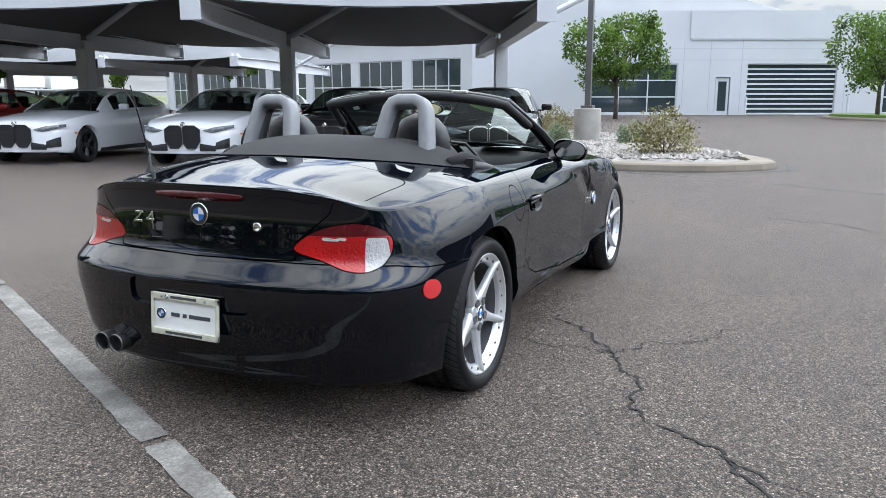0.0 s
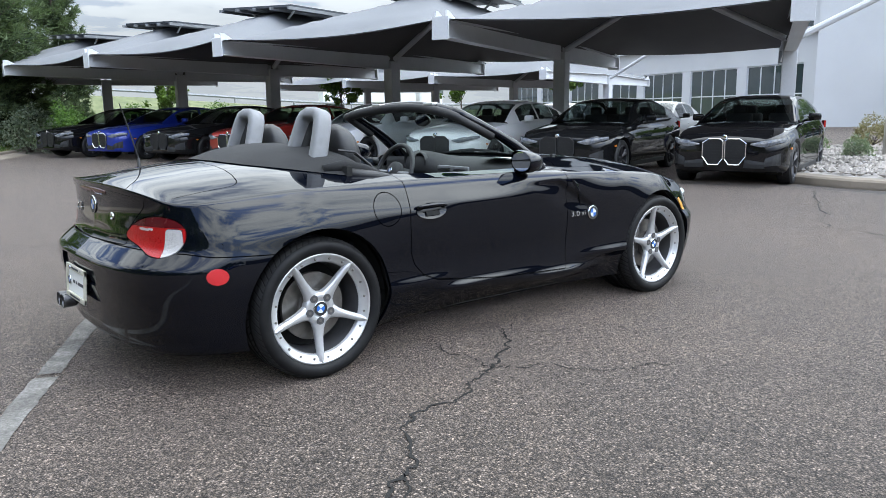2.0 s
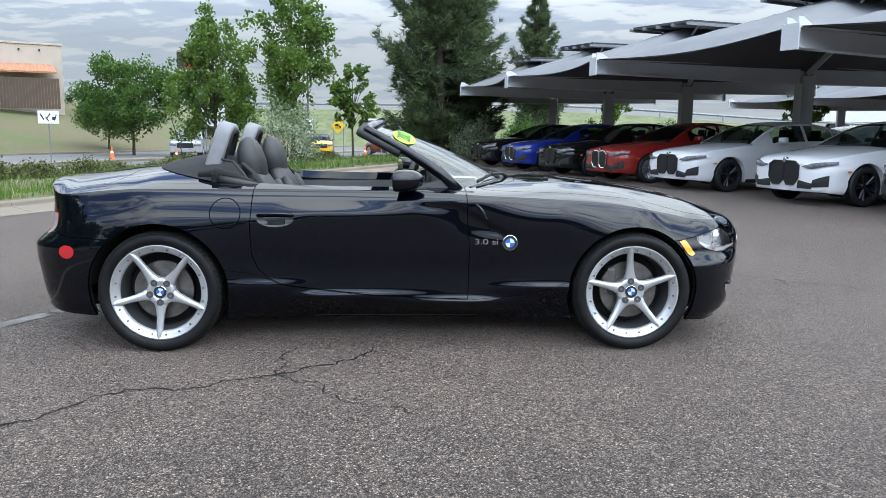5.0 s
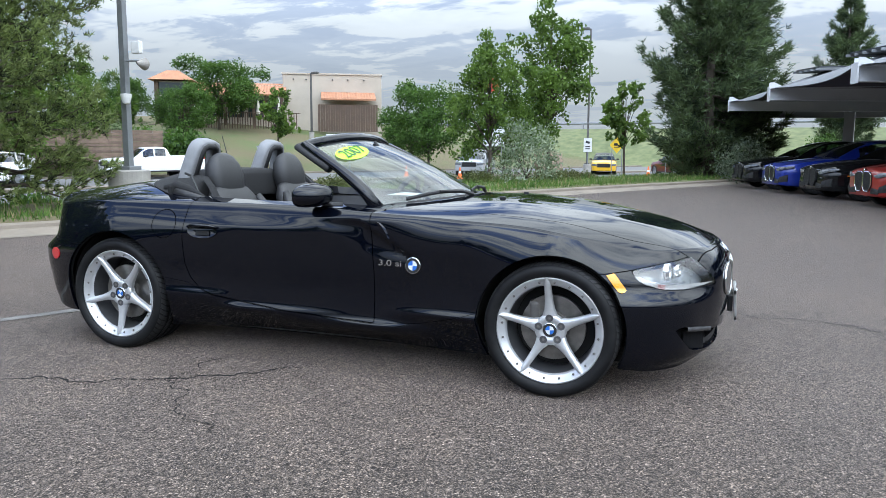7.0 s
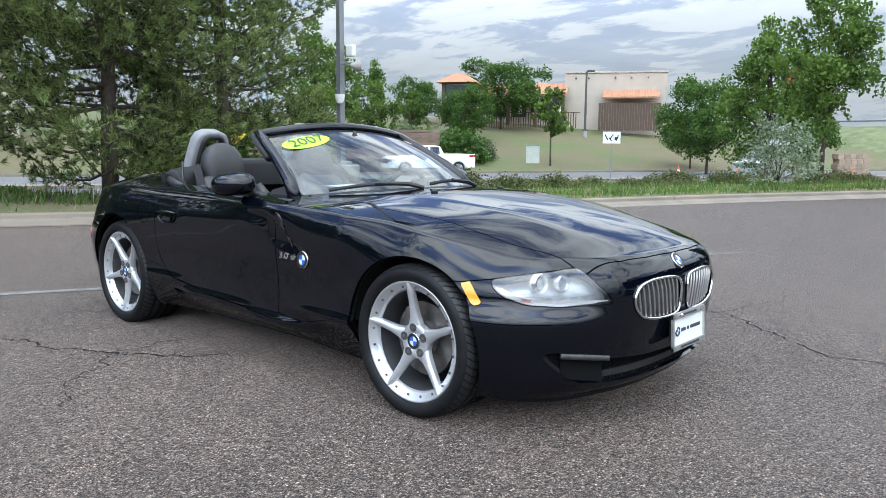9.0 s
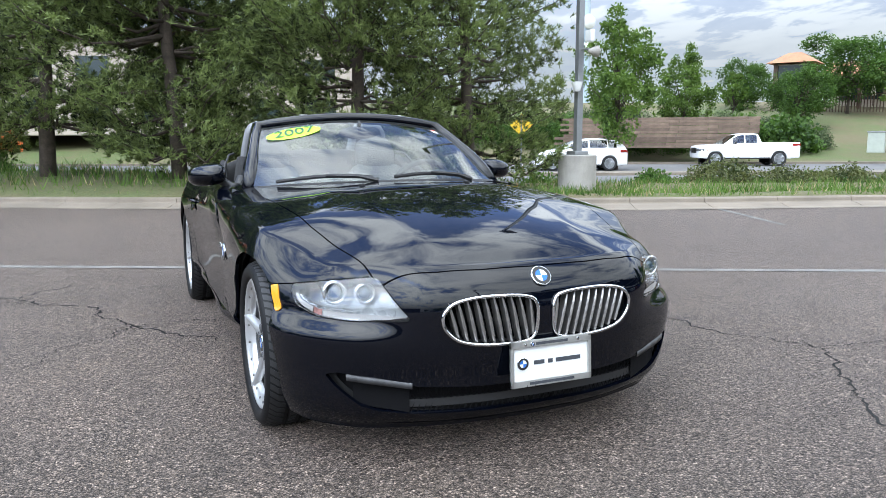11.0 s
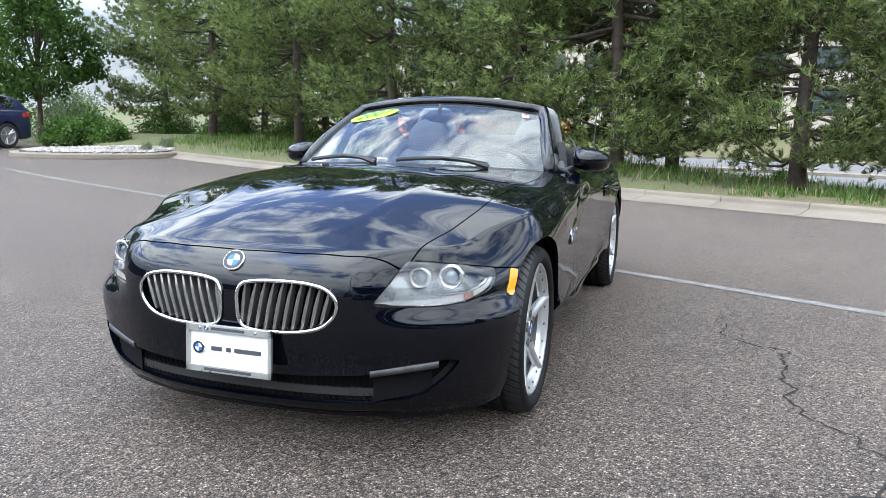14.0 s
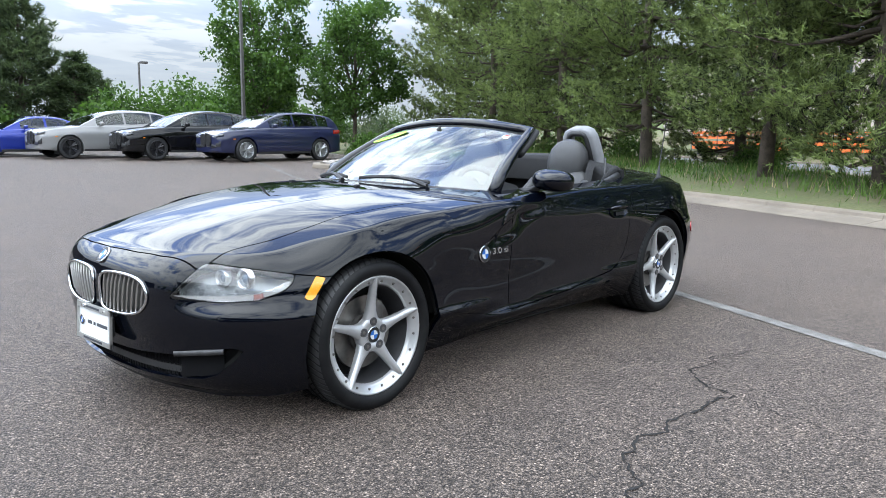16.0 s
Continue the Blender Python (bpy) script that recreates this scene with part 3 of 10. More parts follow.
def island(name, outline, label, width=0.42, high=0.14):
    """A raised bed: a broad concrete kerb round a filling of stones."""
    line = ring_of(outline)
    mid = sum(line, Vector((0, 0))) / len(line)
    bm = bmesh.new()
    prof = ((0.0, -0.1), (0.0, 0.03), (0.02, high - 0.03), (0.06, high), (width, high), (width + 0.02, high - 0.08))
    rows = []
    n = len(line)
    for i in range(n + 1):
        p = line[i % n]
        d = (line[(i + 1) % n] - line[(i - 1) % n]).normalized()
        o = Vector((-d.y, d.x))
        if o.dot(mid - p) < 0:
            o = -o
        rows.append([(p.x + o.x * w, p.y + o.y * w, lot_h(p.x, p.y) + z) for w, z in prof])
    grid_mesh(bm, rows)
    top = tagged(empty(name), label, "kerb", kind="structure")
    part("kerb_ring", bm, M_CONCRETE, top)
    bm = bmesh.new()
    inner = [bm.verts.new((r[-1][0], r[-1][1], r[-1][2] + 0.03)) for r in rows[:-1]]
    c = bm.verts.new((mid.x, mid.y, lot_h(mid.x, mid.y) + high + 0.05))
    for i in range(n):
        bm.faces.new((inner[i], inner[(i + 1) % n], c))
    part("gravel_bed", bm, M_STONE, top)
    return line, mid


def rocks(name, outline, mid, count, size, z, seed, label):
    """Loose stones scattered over a bed, joined."""
    rnd = random.Random(seed)
    verts, faces = [], []
    n = len(outline)
    for _ in range(count):
        i = rnd.randrange(n)
        a, b = outline[i], outline[(i + 1) % n]
        k = 0.93 * math.sqrt(rnd.random())
        p = mid + (a.lerp(b, rnd.random()) - mid) * k * 0.95
        s = size * (0.5 + rnd.random())
        o = len(verts)
        ang = rnd.random() * 6.28
        hz = lot_h(p.x, p.y) + z
        for dx, dy, dz in ((1, 0, 0), (0.1, 0.9, 0.1), (-1, 0.2, 0), (0, -0.8, 0.05), (0.1, 0.05, 0.75), (-0.1, 0, -0.5)):
            q = Vector((dx * (0.8 + rnd.random() * 0.5), dy * (0.8 + rnd.random() * 0.5)))
            q.rotate(Matrix.Rotation(ang, 2))
            verts.append((p.x + q.x * s, p.y + q.y * s, hz + dz * s))
        faces += [(o + a, o + b, o + c) for a, b, c in ((0, 1, 4), (1, 2, 4), (2, 3, 4), (3, 0, 4), (1, 0, 5), (2, 1, 5), (3, 2, 5), (0, 3, 5))]
    me = bpy.data.meshes.new(name)
    me.from_pydata(verts, [], faces)
    me.materials.append(M_STONE_EACH)
    tagged(new(name, me), label, "gravel", kind="stuff")


M_STONE_EACH = leaf_mat("mixed_stones", (0.10, 0.09, 0.08), (0.34, 0.31, 0.28), 0.0)
line, mid = island("planted_island", ISLAND, "raised concrete-edged planting island with gravel")
rocks("gravel", line, mid, 5200, 0.05, 0.17, 3, "loose grey landscaping gravel in the planting island")
BULB = [Vector(p) for p in ((-11.2, -14.0), (-11.0, -15.3), (-11.9, -15.9), (-13.6, -15.6), (-15.6, -14.8), (-15.2, -13.2), (-13.4, -12.3), (-12.0, -12.9))]
line2, mid2 = island("gravel_island", BULB, "low concrete-edged gravel island beside the parked cars", 0.25)
rocks("gravel", line2, mid2, 1500, 0.05, 0.17, 4, "loose pale gravel in the small kerb island")

# ---------------------------------------------------------------- road beyond the verge
M_ROAD = pbr("road_asphalt", (0.13, 0.128, 0.125), 0.9, var=0.12, scale=0.4, fine=12, bump=0.15)


def ribbon(name, d0, d1, z, mat, label, cat, i0=0, i1=None, kind="structure"):
    bm = bmesh.new()
    rows = []
    for i in range(i0, i1 or len(KERB)):
        o = out_way(i)
        row = []
        for d in (d0, (d0 + d1) / 2, d1):
            q = KERB[i] + o * d
            row.append((q.x, q.y, curve_at(LAND, d) + z))
        rows.append(row)
    grid_mesh(bm, rows)
    return tagged(part(name, bm, mat, smooth=True), label, cat, kind=kind)


ribbon("road", 12.6, 35.2, 0.07, M_ROAD, "two-way grey asphalt road beyond the verge", "road")
for d in (15.8, 19.6, 28.6, 32.0):
    ribbon("lane_line", d, d + 0.13, 0.078, M_LINE, "white painted lane line on the road", "road marking")
for d in (12.25, 23.2, 35.2):
    bm = bmesh.new()
    w = 0.35 if d != 23.2 else 1.5
    rows = []
    for i in range(len(KERB)):
        o = out_way(i)
        rows.append([((KERB[i] + o * (d + a)).x, (KERB[i] + o * (d + a)).y, curve_at(LAND, d) + z) for a, z in ((0, 0.0), (0.02, 0.2), (w, 0.2), (w + 0.02, 0.0))])
    grid_mesh(bm, rows)
    tagged(part("road_kerb", bm, M_CONCRETE), "pale concrete kerb along the road", "kerb", kind="structure")

# ---------------------------------------------------------------- shade canopy over the parked cars
TIPS = [Vector(p) for p in ((8.75, 2.0), (6.0, 7.2), (4.3, 13.0), (3.0, 18.6), (2.0, 24.3))]
COLS = [Vector(p) for p in ((13.6, 4.6), (11.65, 9.4), (9.95, 14.25), (8.75, 19.2), (7.55, 24.0))]
TIPS.append(TIPS[4] * 2 - TIPS[3])
COLS.append(COLS[4] * 2 - COLS[3])
TIPS.insert(0, TIPS[0] * 2 - TIPS[1])
COLS.insert(0, COLS[0] * 2 - COLS[1])
BEAM_Z = 2.44


def beam(bm, a, b, za, zb, ha, hb, w):
    """A tapered box beam from a to b: bottom heights za, zb and depths ha, hb."""
    d = (b - a).normalized()
    s = Vector((-d.y, d.x)) * w / 2
    vs = []
    for p, z, h in ((a, za, ha), (b, zb, hb)):
        vs.append([bm.verts.new((p.x + s.x * k, p.y + s.y * k, z + (h if t else 0))) for k, t in ((-1, 0), (1, 0), (1, 1), (-1, 1))])
    for i in range(4):
        j = (i + 1) % 4
        bm.faces.new((vs[0][i], vs[0][j], vs[1][j], vs[1][i]))
    bm.faces.new(vs[0][::-1])
    bm.faces.new(vs[1])


def canopy_frame(tip, col):
    """A column with a long arm forwards, a shorter one back, struts and end plates."""
    v = (col - tip).normalized()
    back = col + v * 4.3
    top = tagged(empty("carport", Matrix.Translation((0, 0, 0))), "white-painted steel canopy column with cantilever arms", "carport", "carports")
    bm = bmesh.new()
    box(bm, (0, 0, 1.3), (0.36, 0.30, 2.75), Matrix.Translation((col.x, col.y, lot_h(col.x, col.y) - 0.05)) @ Matrix.Rotation(math.atan2(v.y, v.x), 4, "Z"), 0.015)
    part("column", bm, M_WHITE_METAL, top)
    for end, dip in ((tip, 0.10), (back, 0.02)):
        bm = bmesh.new()
        a = col + (end - col).normalized() * 0.19
        beam(bm, a, end, BEAM_Z, BEAM_Z + dip, 0.40, 0.26, 0.10)
        arm = part("arm", bm, M_WHITE_METAL, top)
        for za, zb, fw in ((BEAM_Z + 0.402, BEAM_Z + dip + 0.262, 0.30), (BEAM_Z - 0.028, BEAM_Z + dip - 0.028, 0.24)):
            bm = bmesh.new()
            beam(bm, a, end, za, zb, 0.026, 0.026, fw)
            part("flange", bm, M_WHITE_METAL, arm)
        # the end bracket: an upright plate across the beam and a cleat on its top that holds the fabric's edge
        m4 = Matrix.Translation((end.x, end.y, BEAM_Z + dip)) @ Matrix.Rotation(math.atan2((end - col).y, (end - col).x), 4, "Z")
        bm = bmesh.new()
        box(bm, (0.016, 0, 0.135), (0.03, 0.34, 0.40), m4, 0.004)
        plate = part("end_plate", bm, M_WHITE_METAL, top)
        for cy in (-0.11, 0.11):
            bm = bmesh.new()
            prism = [(0.0, 0.29), (0.0, 0.44), (-0.10, 0.44), (-0.34, 0.315), (-0.34, 0.29)]
            sides = [[bm.verts.new(m4 @ Vector((px, cy + dy, pz))) for px, pz in prism] for dy in (-0.012, 0.012)]
            bm.faces.new(sides[0])
            bm.faces.new(sides[1][::-1])
            for q in range(5):
                bm.faces.new((sides[0][q], sides[1][q], sides[1][(q + 1) % 5], sides[0][(q + 1) % 5]))
            bmesh.ops.recalc_face_normals(bm, faces=bm.faces[:])
            part("cleat", bm, M_WHITE_METAL, plate)
    u = Vector((-v.y, v.x))
    for side in (-1, 1):
        bm = bmesh.new()
        tube(bm, [(col.x + u.x * side * 0.12, col.y + u.y * side * 0.12, BEAM_Z + 0.25), (col.x + u.x * side * 2.2 - v.x * 0.4, col.y + u.y * side * 2.2 - v.y * 0.4, BEAM_Z + 1.26)], 0.07, 8)
        part("strut", bm, M_WHITE_METAL, top)
    return back


def canopy_sail(i):
    """Fabric stretched over one bay: hipped up to a raised mouth, with a tilted cap above it."""
    f0, f1, c0, c1 = TIPS[i], TIPS[i + 1], COLS[i], COLS[i + 1]
    b0, b1 = c0 + (c0 - f0).normalized() * 4.3, c1 + (c1 - f1).normalized() * 4.3
    top = tagged(empty("canopy_sail"), "grey tensioned fabric canopy sail over a parking bay", "canopy", "canopy sails")
    n, m = 24, 24
    rows, under = [], []
    for a in range(n + 1):
        s, r0, r1 = a / n, [], []
        for b in range(m + 1):
            t = b / m
            p = (f0.lerp(f1, s)).lerp(b0.lerp(b1, s), t)
            e = min(s, 1 - s) * 2
            g = min(t / 0.42, (1 - t) / 0.58)
            k = min(e, g)
            sag = -0.10 * math.sin(math.pi * s) * (1 - min(1, g * 4)) - 0.07 * math.sin(math.pi * t) * (1 - min(1, e * 4))
            pull = 0.30 * math.sin(math.pi * s) * (1 - min(1, g * 5)) * (1 if t < 0.42 else -1)
            p = p + (b0 - f0).normalized() * pull
            z = 2.84 + 1.30 * (k ** 1.15) + sag
            r0.append((p.x, p.y, z))
            r1.append((p.x, p.y, z - 0.02))
        rows.append(r0)
        under.append(r1)
    bm = bmesh.new()
    grid_mesh(bm, rows)
    bmesh.ops.reverse_faces(bm, faces=bm.faces[:])
    part("fabric_top", bm, M_FABRIC, top, smooth=True)
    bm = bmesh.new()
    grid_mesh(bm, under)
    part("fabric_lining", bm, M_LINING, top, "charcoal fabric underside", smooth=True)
    mid = (f0 + f1) / 2 * 0.58 + (b0 + b1) / 2 * 0.42
    v, u = (b0 - f0).normalized(), (f1 - f0).normalized()
    m4 = Matrix(((u.x, v.x, 0, mid.x + v.x * 0.5), (u.y, v.y, 0, mid.y + v.y * 0.5), (0, 0, 1, 4.02), (0, 0, 0, 1))) @ Matrix.Rotation(radians(-1), 4, "X") @ Matrix.Rotation(radians(-3), 4, "Y")
    bm = bmesh.new()
    box(bm, (0, 0, 0.03), (2.9, 3.0, 0.07), m4, 0.01)
    cap = part("cap", bm, M_SOLAR, top, "dark raised cap over the vent")
    for k in range(-2, 3):
        bm = bmesh.new()
        box(bm, (k * 0.72, 0, -0.03), (0.06, 3.2, 0.08), m4)
        part("batten", bm, M_POLE_GREY, cap)
    for a, b in ((-1, -1), (1, -1), (1, 1), (-1, 1)):
        bm = bmesh.new()
        q = m4 @ Vector((a * 0.9, b * 0.9, 0))
        tube(bm, [(q.x - u.x * a * 0.5, q.y - u.y * a * 0.5, 3.6), q], 0.03, 6)
        part("post", bm, M_WHITE_METAL, top)


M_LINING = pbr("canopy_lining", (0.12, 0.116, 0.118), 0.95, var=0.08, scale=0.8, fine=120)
for tip, col in zip(TIPS[1:], COLS[1:]):
    canopy_frame(tip, col)
for i in range(1, 6):
    canopy_sail(i)
# the second, farther row stands back to back with the first
BACK = Vector((15.8, 5.0))
far_t, far_c = [t + BACK for t in TIPS], [c + BACK for c in COLS]
near_t, near_c = TIPS, COLS
TIPS, COLS = far_t, far_c
for k in (3, 4, 5, 6):
    canopy_frame(TIPS[k], COLS[k])
for k in (3, 4, 5):
    canopy_sail(k)
TIPS, COLS = near_t, near_c

# ---------------------------------------------------------------- unseen wall, added south of the lot to darken the roadster's side reflections
M_UNSEEN_WALL = pbr("unseen_wall_dark", (0.060, 0.054, 0.048), 0.9, var=0.25, scale=0.5, fine=4, bump=0.3)
SOUTH = [Vector(p) for p in ((-4.0, -46.0), (14.0, -43.0), (34.0, -36.0), (46.0, -22.0))]
for k, (a, b) in enumerate(zip(SOUTH, SOUTH[1:])):
    bm = bmesh.new()
    d = (b - a).normalized() * 0.2
    beam(bm, a + d, b, lot_h(a.x, a.y) - 0.3, lot_h(b.x, b.y) - 0.3, 6.6, 6.6, 0.4)
    tagged(part("wall_south_%d" % (k + 1), bm, M_UNSEEN_WALL), "unseen dark wall added to darken reflections in the roadster", "wall", kind="structure")

# ---------------------------------------------------------------- white dealership building
def wall_with_openings(name, a, b, z0, z1, holes, mat, parent, label="", thick=0.35):
    """A wall from a to b (outer face on the camera side) with rectangular openings (s0, s1, z0, z1) right through it."""
    a, b = Vector(a), Vector(b)
    d = (b - a).normalized()
    length = (b - a).length
    n = Vector((-d.y, d.x))
    xs = sorted({0, length, *[h[0] for h in holes], *[h[1] for h in holes]})
    zs = sorted({z0, z1, *[h[2] for h in holes], *[h[3] for h in holes]})
    bm = bmesh.new()
    cache = {}

    def v(s, z, t):
        key = (round(s, 4), round(z, 4), t)
        if key not in cache:
            p = a + d * s + n * (thick if t else 0)
            cache[key] = bm.verts.new((p.x, p.y, z))
        return cache[key]

    def solid(i, j):
        if not (0 <= i < len(xs) - 1 and 0 <= j < len(zs) - 1):
            return False
        cx, cz = (xs[i] + xs[i + 1]) / 2, (zs[j] + zs[j + 1]) / 2
        return not any(h[0] < cx < h[1] and h[2] < cz < h[3] for h in holes)

    for i in range(len(xs) - 1):
        for j in range(len(zs) - 1):
            if not solid(i, j):
                continue
            x0, x1, p0, p1 = xs[i], xs[i + 1], zs[j], zs[j + 1]
            bm.faces.new((v(x0, p0, 0), v(x1, p0, 0), v(x1, p1, 0), v(x0, p1, 0)))
            bm.faces.new((v(x0, p0, 1), v(x0, p1, 1), v(x1, p1, 1), v(x1, p0, 1)))
            for (di, dj), q in (((-1, 0), ((x0, p0), (x0, p1))), ((1, 0), ((x1, p1), (x1, p0))), ((0, -1), ((x1, p0), (x0, p0))), ((0, 1), ((x0, p1), (x1, p1)))):
                if not solid(i + di, j + dj):
                    (s0, t0), (s1, t1) = q
                    bm.faces.new((v(s0, t0, 0), v(s1, t1, 0), v(s1, t1, 1), v(s0, t0, 1)))
    return part(name, bm, mat, parent, label), a, d, n


def local_box(bm, a, d, n, s0, s1, z0, z1, t0, t1):
    m = Matrix(((d.x, n.x, 0, a.x), (d.y, n.y, 0, a.y), (0, 0, 1, 0), (0, 0, 0, 1)))
    box(bm, ((s0 + s1) / 2, (t0 + t1) / 2, (z0 + z1) / 2), (s1 - s0, t1 - t0, z1 - z0), m)


def window_in(parent, a, d, n, h, cols, rows, doors=False):
    """A framed window in an opening: panes between mullions."""
    s0, s1, z0, z1 = h
    bm = bmesh.new()
    for e in ((s0, s0 + 0.07, z0, z1), (s1 - 0.07, s1, z0, z1), (s0 + 0.07, s1 - 0.07, z0, z0 + 0.07), (s0 + 0.07, s1 - 0.07, z1 - 0.07, z1)):
        local_box(bm, a, d, n, *e, 0.06, 0.16)
    w = part("window", bm, M_MULLION, parent)
    for i in range(1, cols):
        bm = bmesh.new()
        s = s0 + (s1 - s0) * i / cols
        local_box(bm, a, d, n, s - 0.035, s + 0.035, z0 + 0.07, z1 - 0.07, 0.065, 0.155)
        part("mullion", bm, M_MULLION, w)
    for j in range(1, rows):
        bm = bmesh.new()
        z = z0 + (z1 - z0) * j / rows
        local_box(bm, a, d, n, s0 + 0.07, s1 - 0.07, z - 0.035, z + 0.035, 0.07, 0.15)
        part("transom", bm, M_MULLION, w)
    bm = bmesh.new()
    local_box(bm, a, d, n, s0 + 0.05, s1 - 0.05, z0 + 0.05, z1 - 0.05, 0.10, 0.12)
    part("pane", bm, M_DARK_GLASS, w, "dark reflecting glass")
    return w


M_JOINT = pbr("grey_joint_sealant", (0.42, 0.44, 0.47), 0.8, var=0.08)
dealership = tagged(empty("dealership_building"), "large white dealership building with dark strip windows", "building")
# service wing, square to the first view, with the overhead door
RA, RB = (39.9, 15.0), (57.0, -22.5)
g0 = 0.30
holes = [(6.0, 11.3, g0 + 0.1, 3.35), (13.6, 14.5, g0, 2.55), (15.5, 20.9, g0, 3.35), (23.8, 31.0, g0 + 0.1, 3.35)]
wall, a, d, n = wall_with_openings("service_wall", RA, RB, g0 - 0.4, 6.4, holes, M_WHITE_WALL, dealership)
window_in(wall, a, d, n, holes[0], 3, 3)
window_in(wall, a, d, n, holes[3], 5, 3)
bm = bmesh.new()
local_box(bm, a, d, n, 13.65, 14.45, g0, 2.5, 0.08, 0.14)
dr = part("door", bm, M_MULLION, dealership, "white glazed service door")
bm = bmesh.new()
local_box(bm, a, d, n, 13.80, 14.30, g0 + 0.25, 2.3, 0.06, 0.09)
part("pane", bm, M_DARK_GLASS, dr)
od = None
bm = bmesh.new()
local_box(bm, a, d, n, 15.5, 20.9, g0, 3.35, 0.20, 0.24)
od = part("overhead_door", bm, M_DARK_GLASS, dealership, "glazed overhead door with white ribs")
for k in range(11):
    bm = bmesh.new()
    z = g0 + 0.03 + k * 0.295
    local_box(bm, a, d, n, 15.5, 20.9, z, z + 0.10, 0.14, 0.20)
    part("rib", bm, M_MULLION, od)
bm = bmesh.new()
local_box(bm, a, d, n, 12.0, 40.0, 4.72, 4.80, -0.05, 0.0)
part("fascia_line", bm, M_MULLION, dealership)
bm = bmesh.new()
local_box(bm, a, d, n, 11.9, 41.0, 4.80, 6.42, -0.08, -0.004)
part("fascia", bm, M_WHITE_WALL, dealership)
for z in (3.55, 4.2):
    bm = bmesh.new()
    local_box(bm, a, d, n, 0.0, 41.0, z, z + 0.025, -0.004, 0.0)
    part("panel_joint", bm, M_JOINT, wall)
for s in (5.7, 11.6, 13.2, 15.1, 21.4, 23.5):
    bm = bmesh.new()
    local_box(bm, a, d, n, s, s + 0.025, g0, 4.7, -0.006, -0.001)
    part("panel_joint", bm, M_JOINT, wall)
for s in (15.2, 21.3):
    bm = bmesh.new()
    p = a + d * s - n * 0.8
    tube(bm, [(p.x, p.y, g0 - 0.1), (p.x, p.y, g0 + 1.1)], 0.07, 10)
    part("bollard", bm, M_MULLION, dealership)
# tall hall behind, with a falling parapet
bm = bmesh.new()
m4 = Matrix(((d.x, n.x, 0, a.x), (d.y, n.y, 0, a.y), (0, 0, 1, 0), (0, 0, 0, 1)))
prof = [(-1.5, 0.0), (-1.5, 10.5), (4.0, 10.2), (11.0, 8.3), (17.5, 6.6), (17.5, 0.0)]
lo = [bm.verts.new(m4 @ Vector((s, 0.9, z))) for s, z in prof]
hi = [bm.verts.new(m4 @ Vector((s, 16.0, z))) for s, z in prof]
bm.faces.new(lo)
bm.faces.new(hi[::-1])
for i in range(len(prof)):
    j = (i + 1) % len(prof)
    bm.faces.new((lo[j], lo[i], hi[i], hi[j]))
part("hall", bm, M_WHITE_WALL, dealership)
bm = bmesh.new()
local_box(bm, a, d, n, 0, 41.3, 6.3, 6.4, 0.4, 18)
part("roof", bm, M_CONC_GREY, dealership)
# tall white pier and the showroom wing running away
bm = bmesh.new()
local_box(bm, a, d, n, -1.2, 5.4, 0.0, 10.4, -2.2, 0.8)
part("pier", bm, M_WHITE_WALL, dealership)
SA, SB = (49.6, 50.0), (38.4, 15.2)
length = (Vector(SB) - Vector(SA)).length
holes = []
k, s = 0, 1.0
while s + 4.2 < length:
    holes.append((s, s + 4.2, g0 + 0.1, 3.7))
    s += 5.0
wall, a2, d2, n2 = wall_with_openings("showroom_wall", SA, SB, g0 - 0.4, 5.2, holes, M_WHITE_WALL, dealership)
for h in holes:
    window_in(wall, a2, d2, n2, h, 4, 2)
holes2 = [(h[0], h[1], 4.1 + 1.6, 7.0) for h in holes]
wall, a2, d2, n2 = wall_with_openings("upper_wall", (Vector(SA) + n2 * 3).to_tuple(), (Vector(SB) + n2 * 3).to_tuple(), 5.0, 8.2, holes2, M_WHITE_WALL, dealership)
for h in holes2:
    window_in(wall, a2, d2, n2, h, 4, 1)
bm = bmesh.new()
local_box(bm, a2, d2, n2, -1, length + 1, 5.2, 5.5, -3.3, 0.4)
part("canopy_edge", bm, M_WHITE_WALL, dealership)
bm = bmesh.new()
local_box(bm, a2, d2, n2, 0, length, 8.1, 8.3, 0, 18)
part("roof", bm, M_CONC_GREY, dealership)
bm = bmesh.new()
local_box(bm, a2, d2, n2, -0.3, 0.1, -0.2, 8.2, -3, 18)
part("end_wall", bm, M_WHITE_WALL, dealership)

# ---------------------------------------------------------------- light poles
def light_pole(x, y, z, base_r, base_h, height, label, mat, head=None, pole_r=0.075):
    top = tagged(empty("light_pole", Matrix.Translation((x, y, z))), label, "light pole", "light poles")
    bm = bmesh.new()
    lathe(bm, ((0.001, base_h), (base_r - 0.02, base_h), (base_r, base_h - 0.02), (base_r, -0.2)), 28, "Z")
    part("concrete_base", bm, M_CONC_GREY, top, smooth=False)
    bm = bmesh.new()
    box(bm, (0, 0, base_h + 0.035), (0.30, 0.30, 0.07), None, 0.01)
    part("base_plate", bm, mat, top)
    bm = bmesh.new()
    tube(bm, [(0, 0, base_h + 0.06), (0, 0, height)], [pole_r, pole_r * 0.75], 4 if pole_r > 0.08 else 12)
    part("pole", bm, mat, top)
    if head:
        bm = bmesh.new()
        box(bm, (head[0] * 0.35, head[1] * 0.35, height + 0.02), (0.55, 0.34, 0.16), None, 0.03)
        part("lamp_head", bm, mat, top, "dark boxy lamp head")
    return top


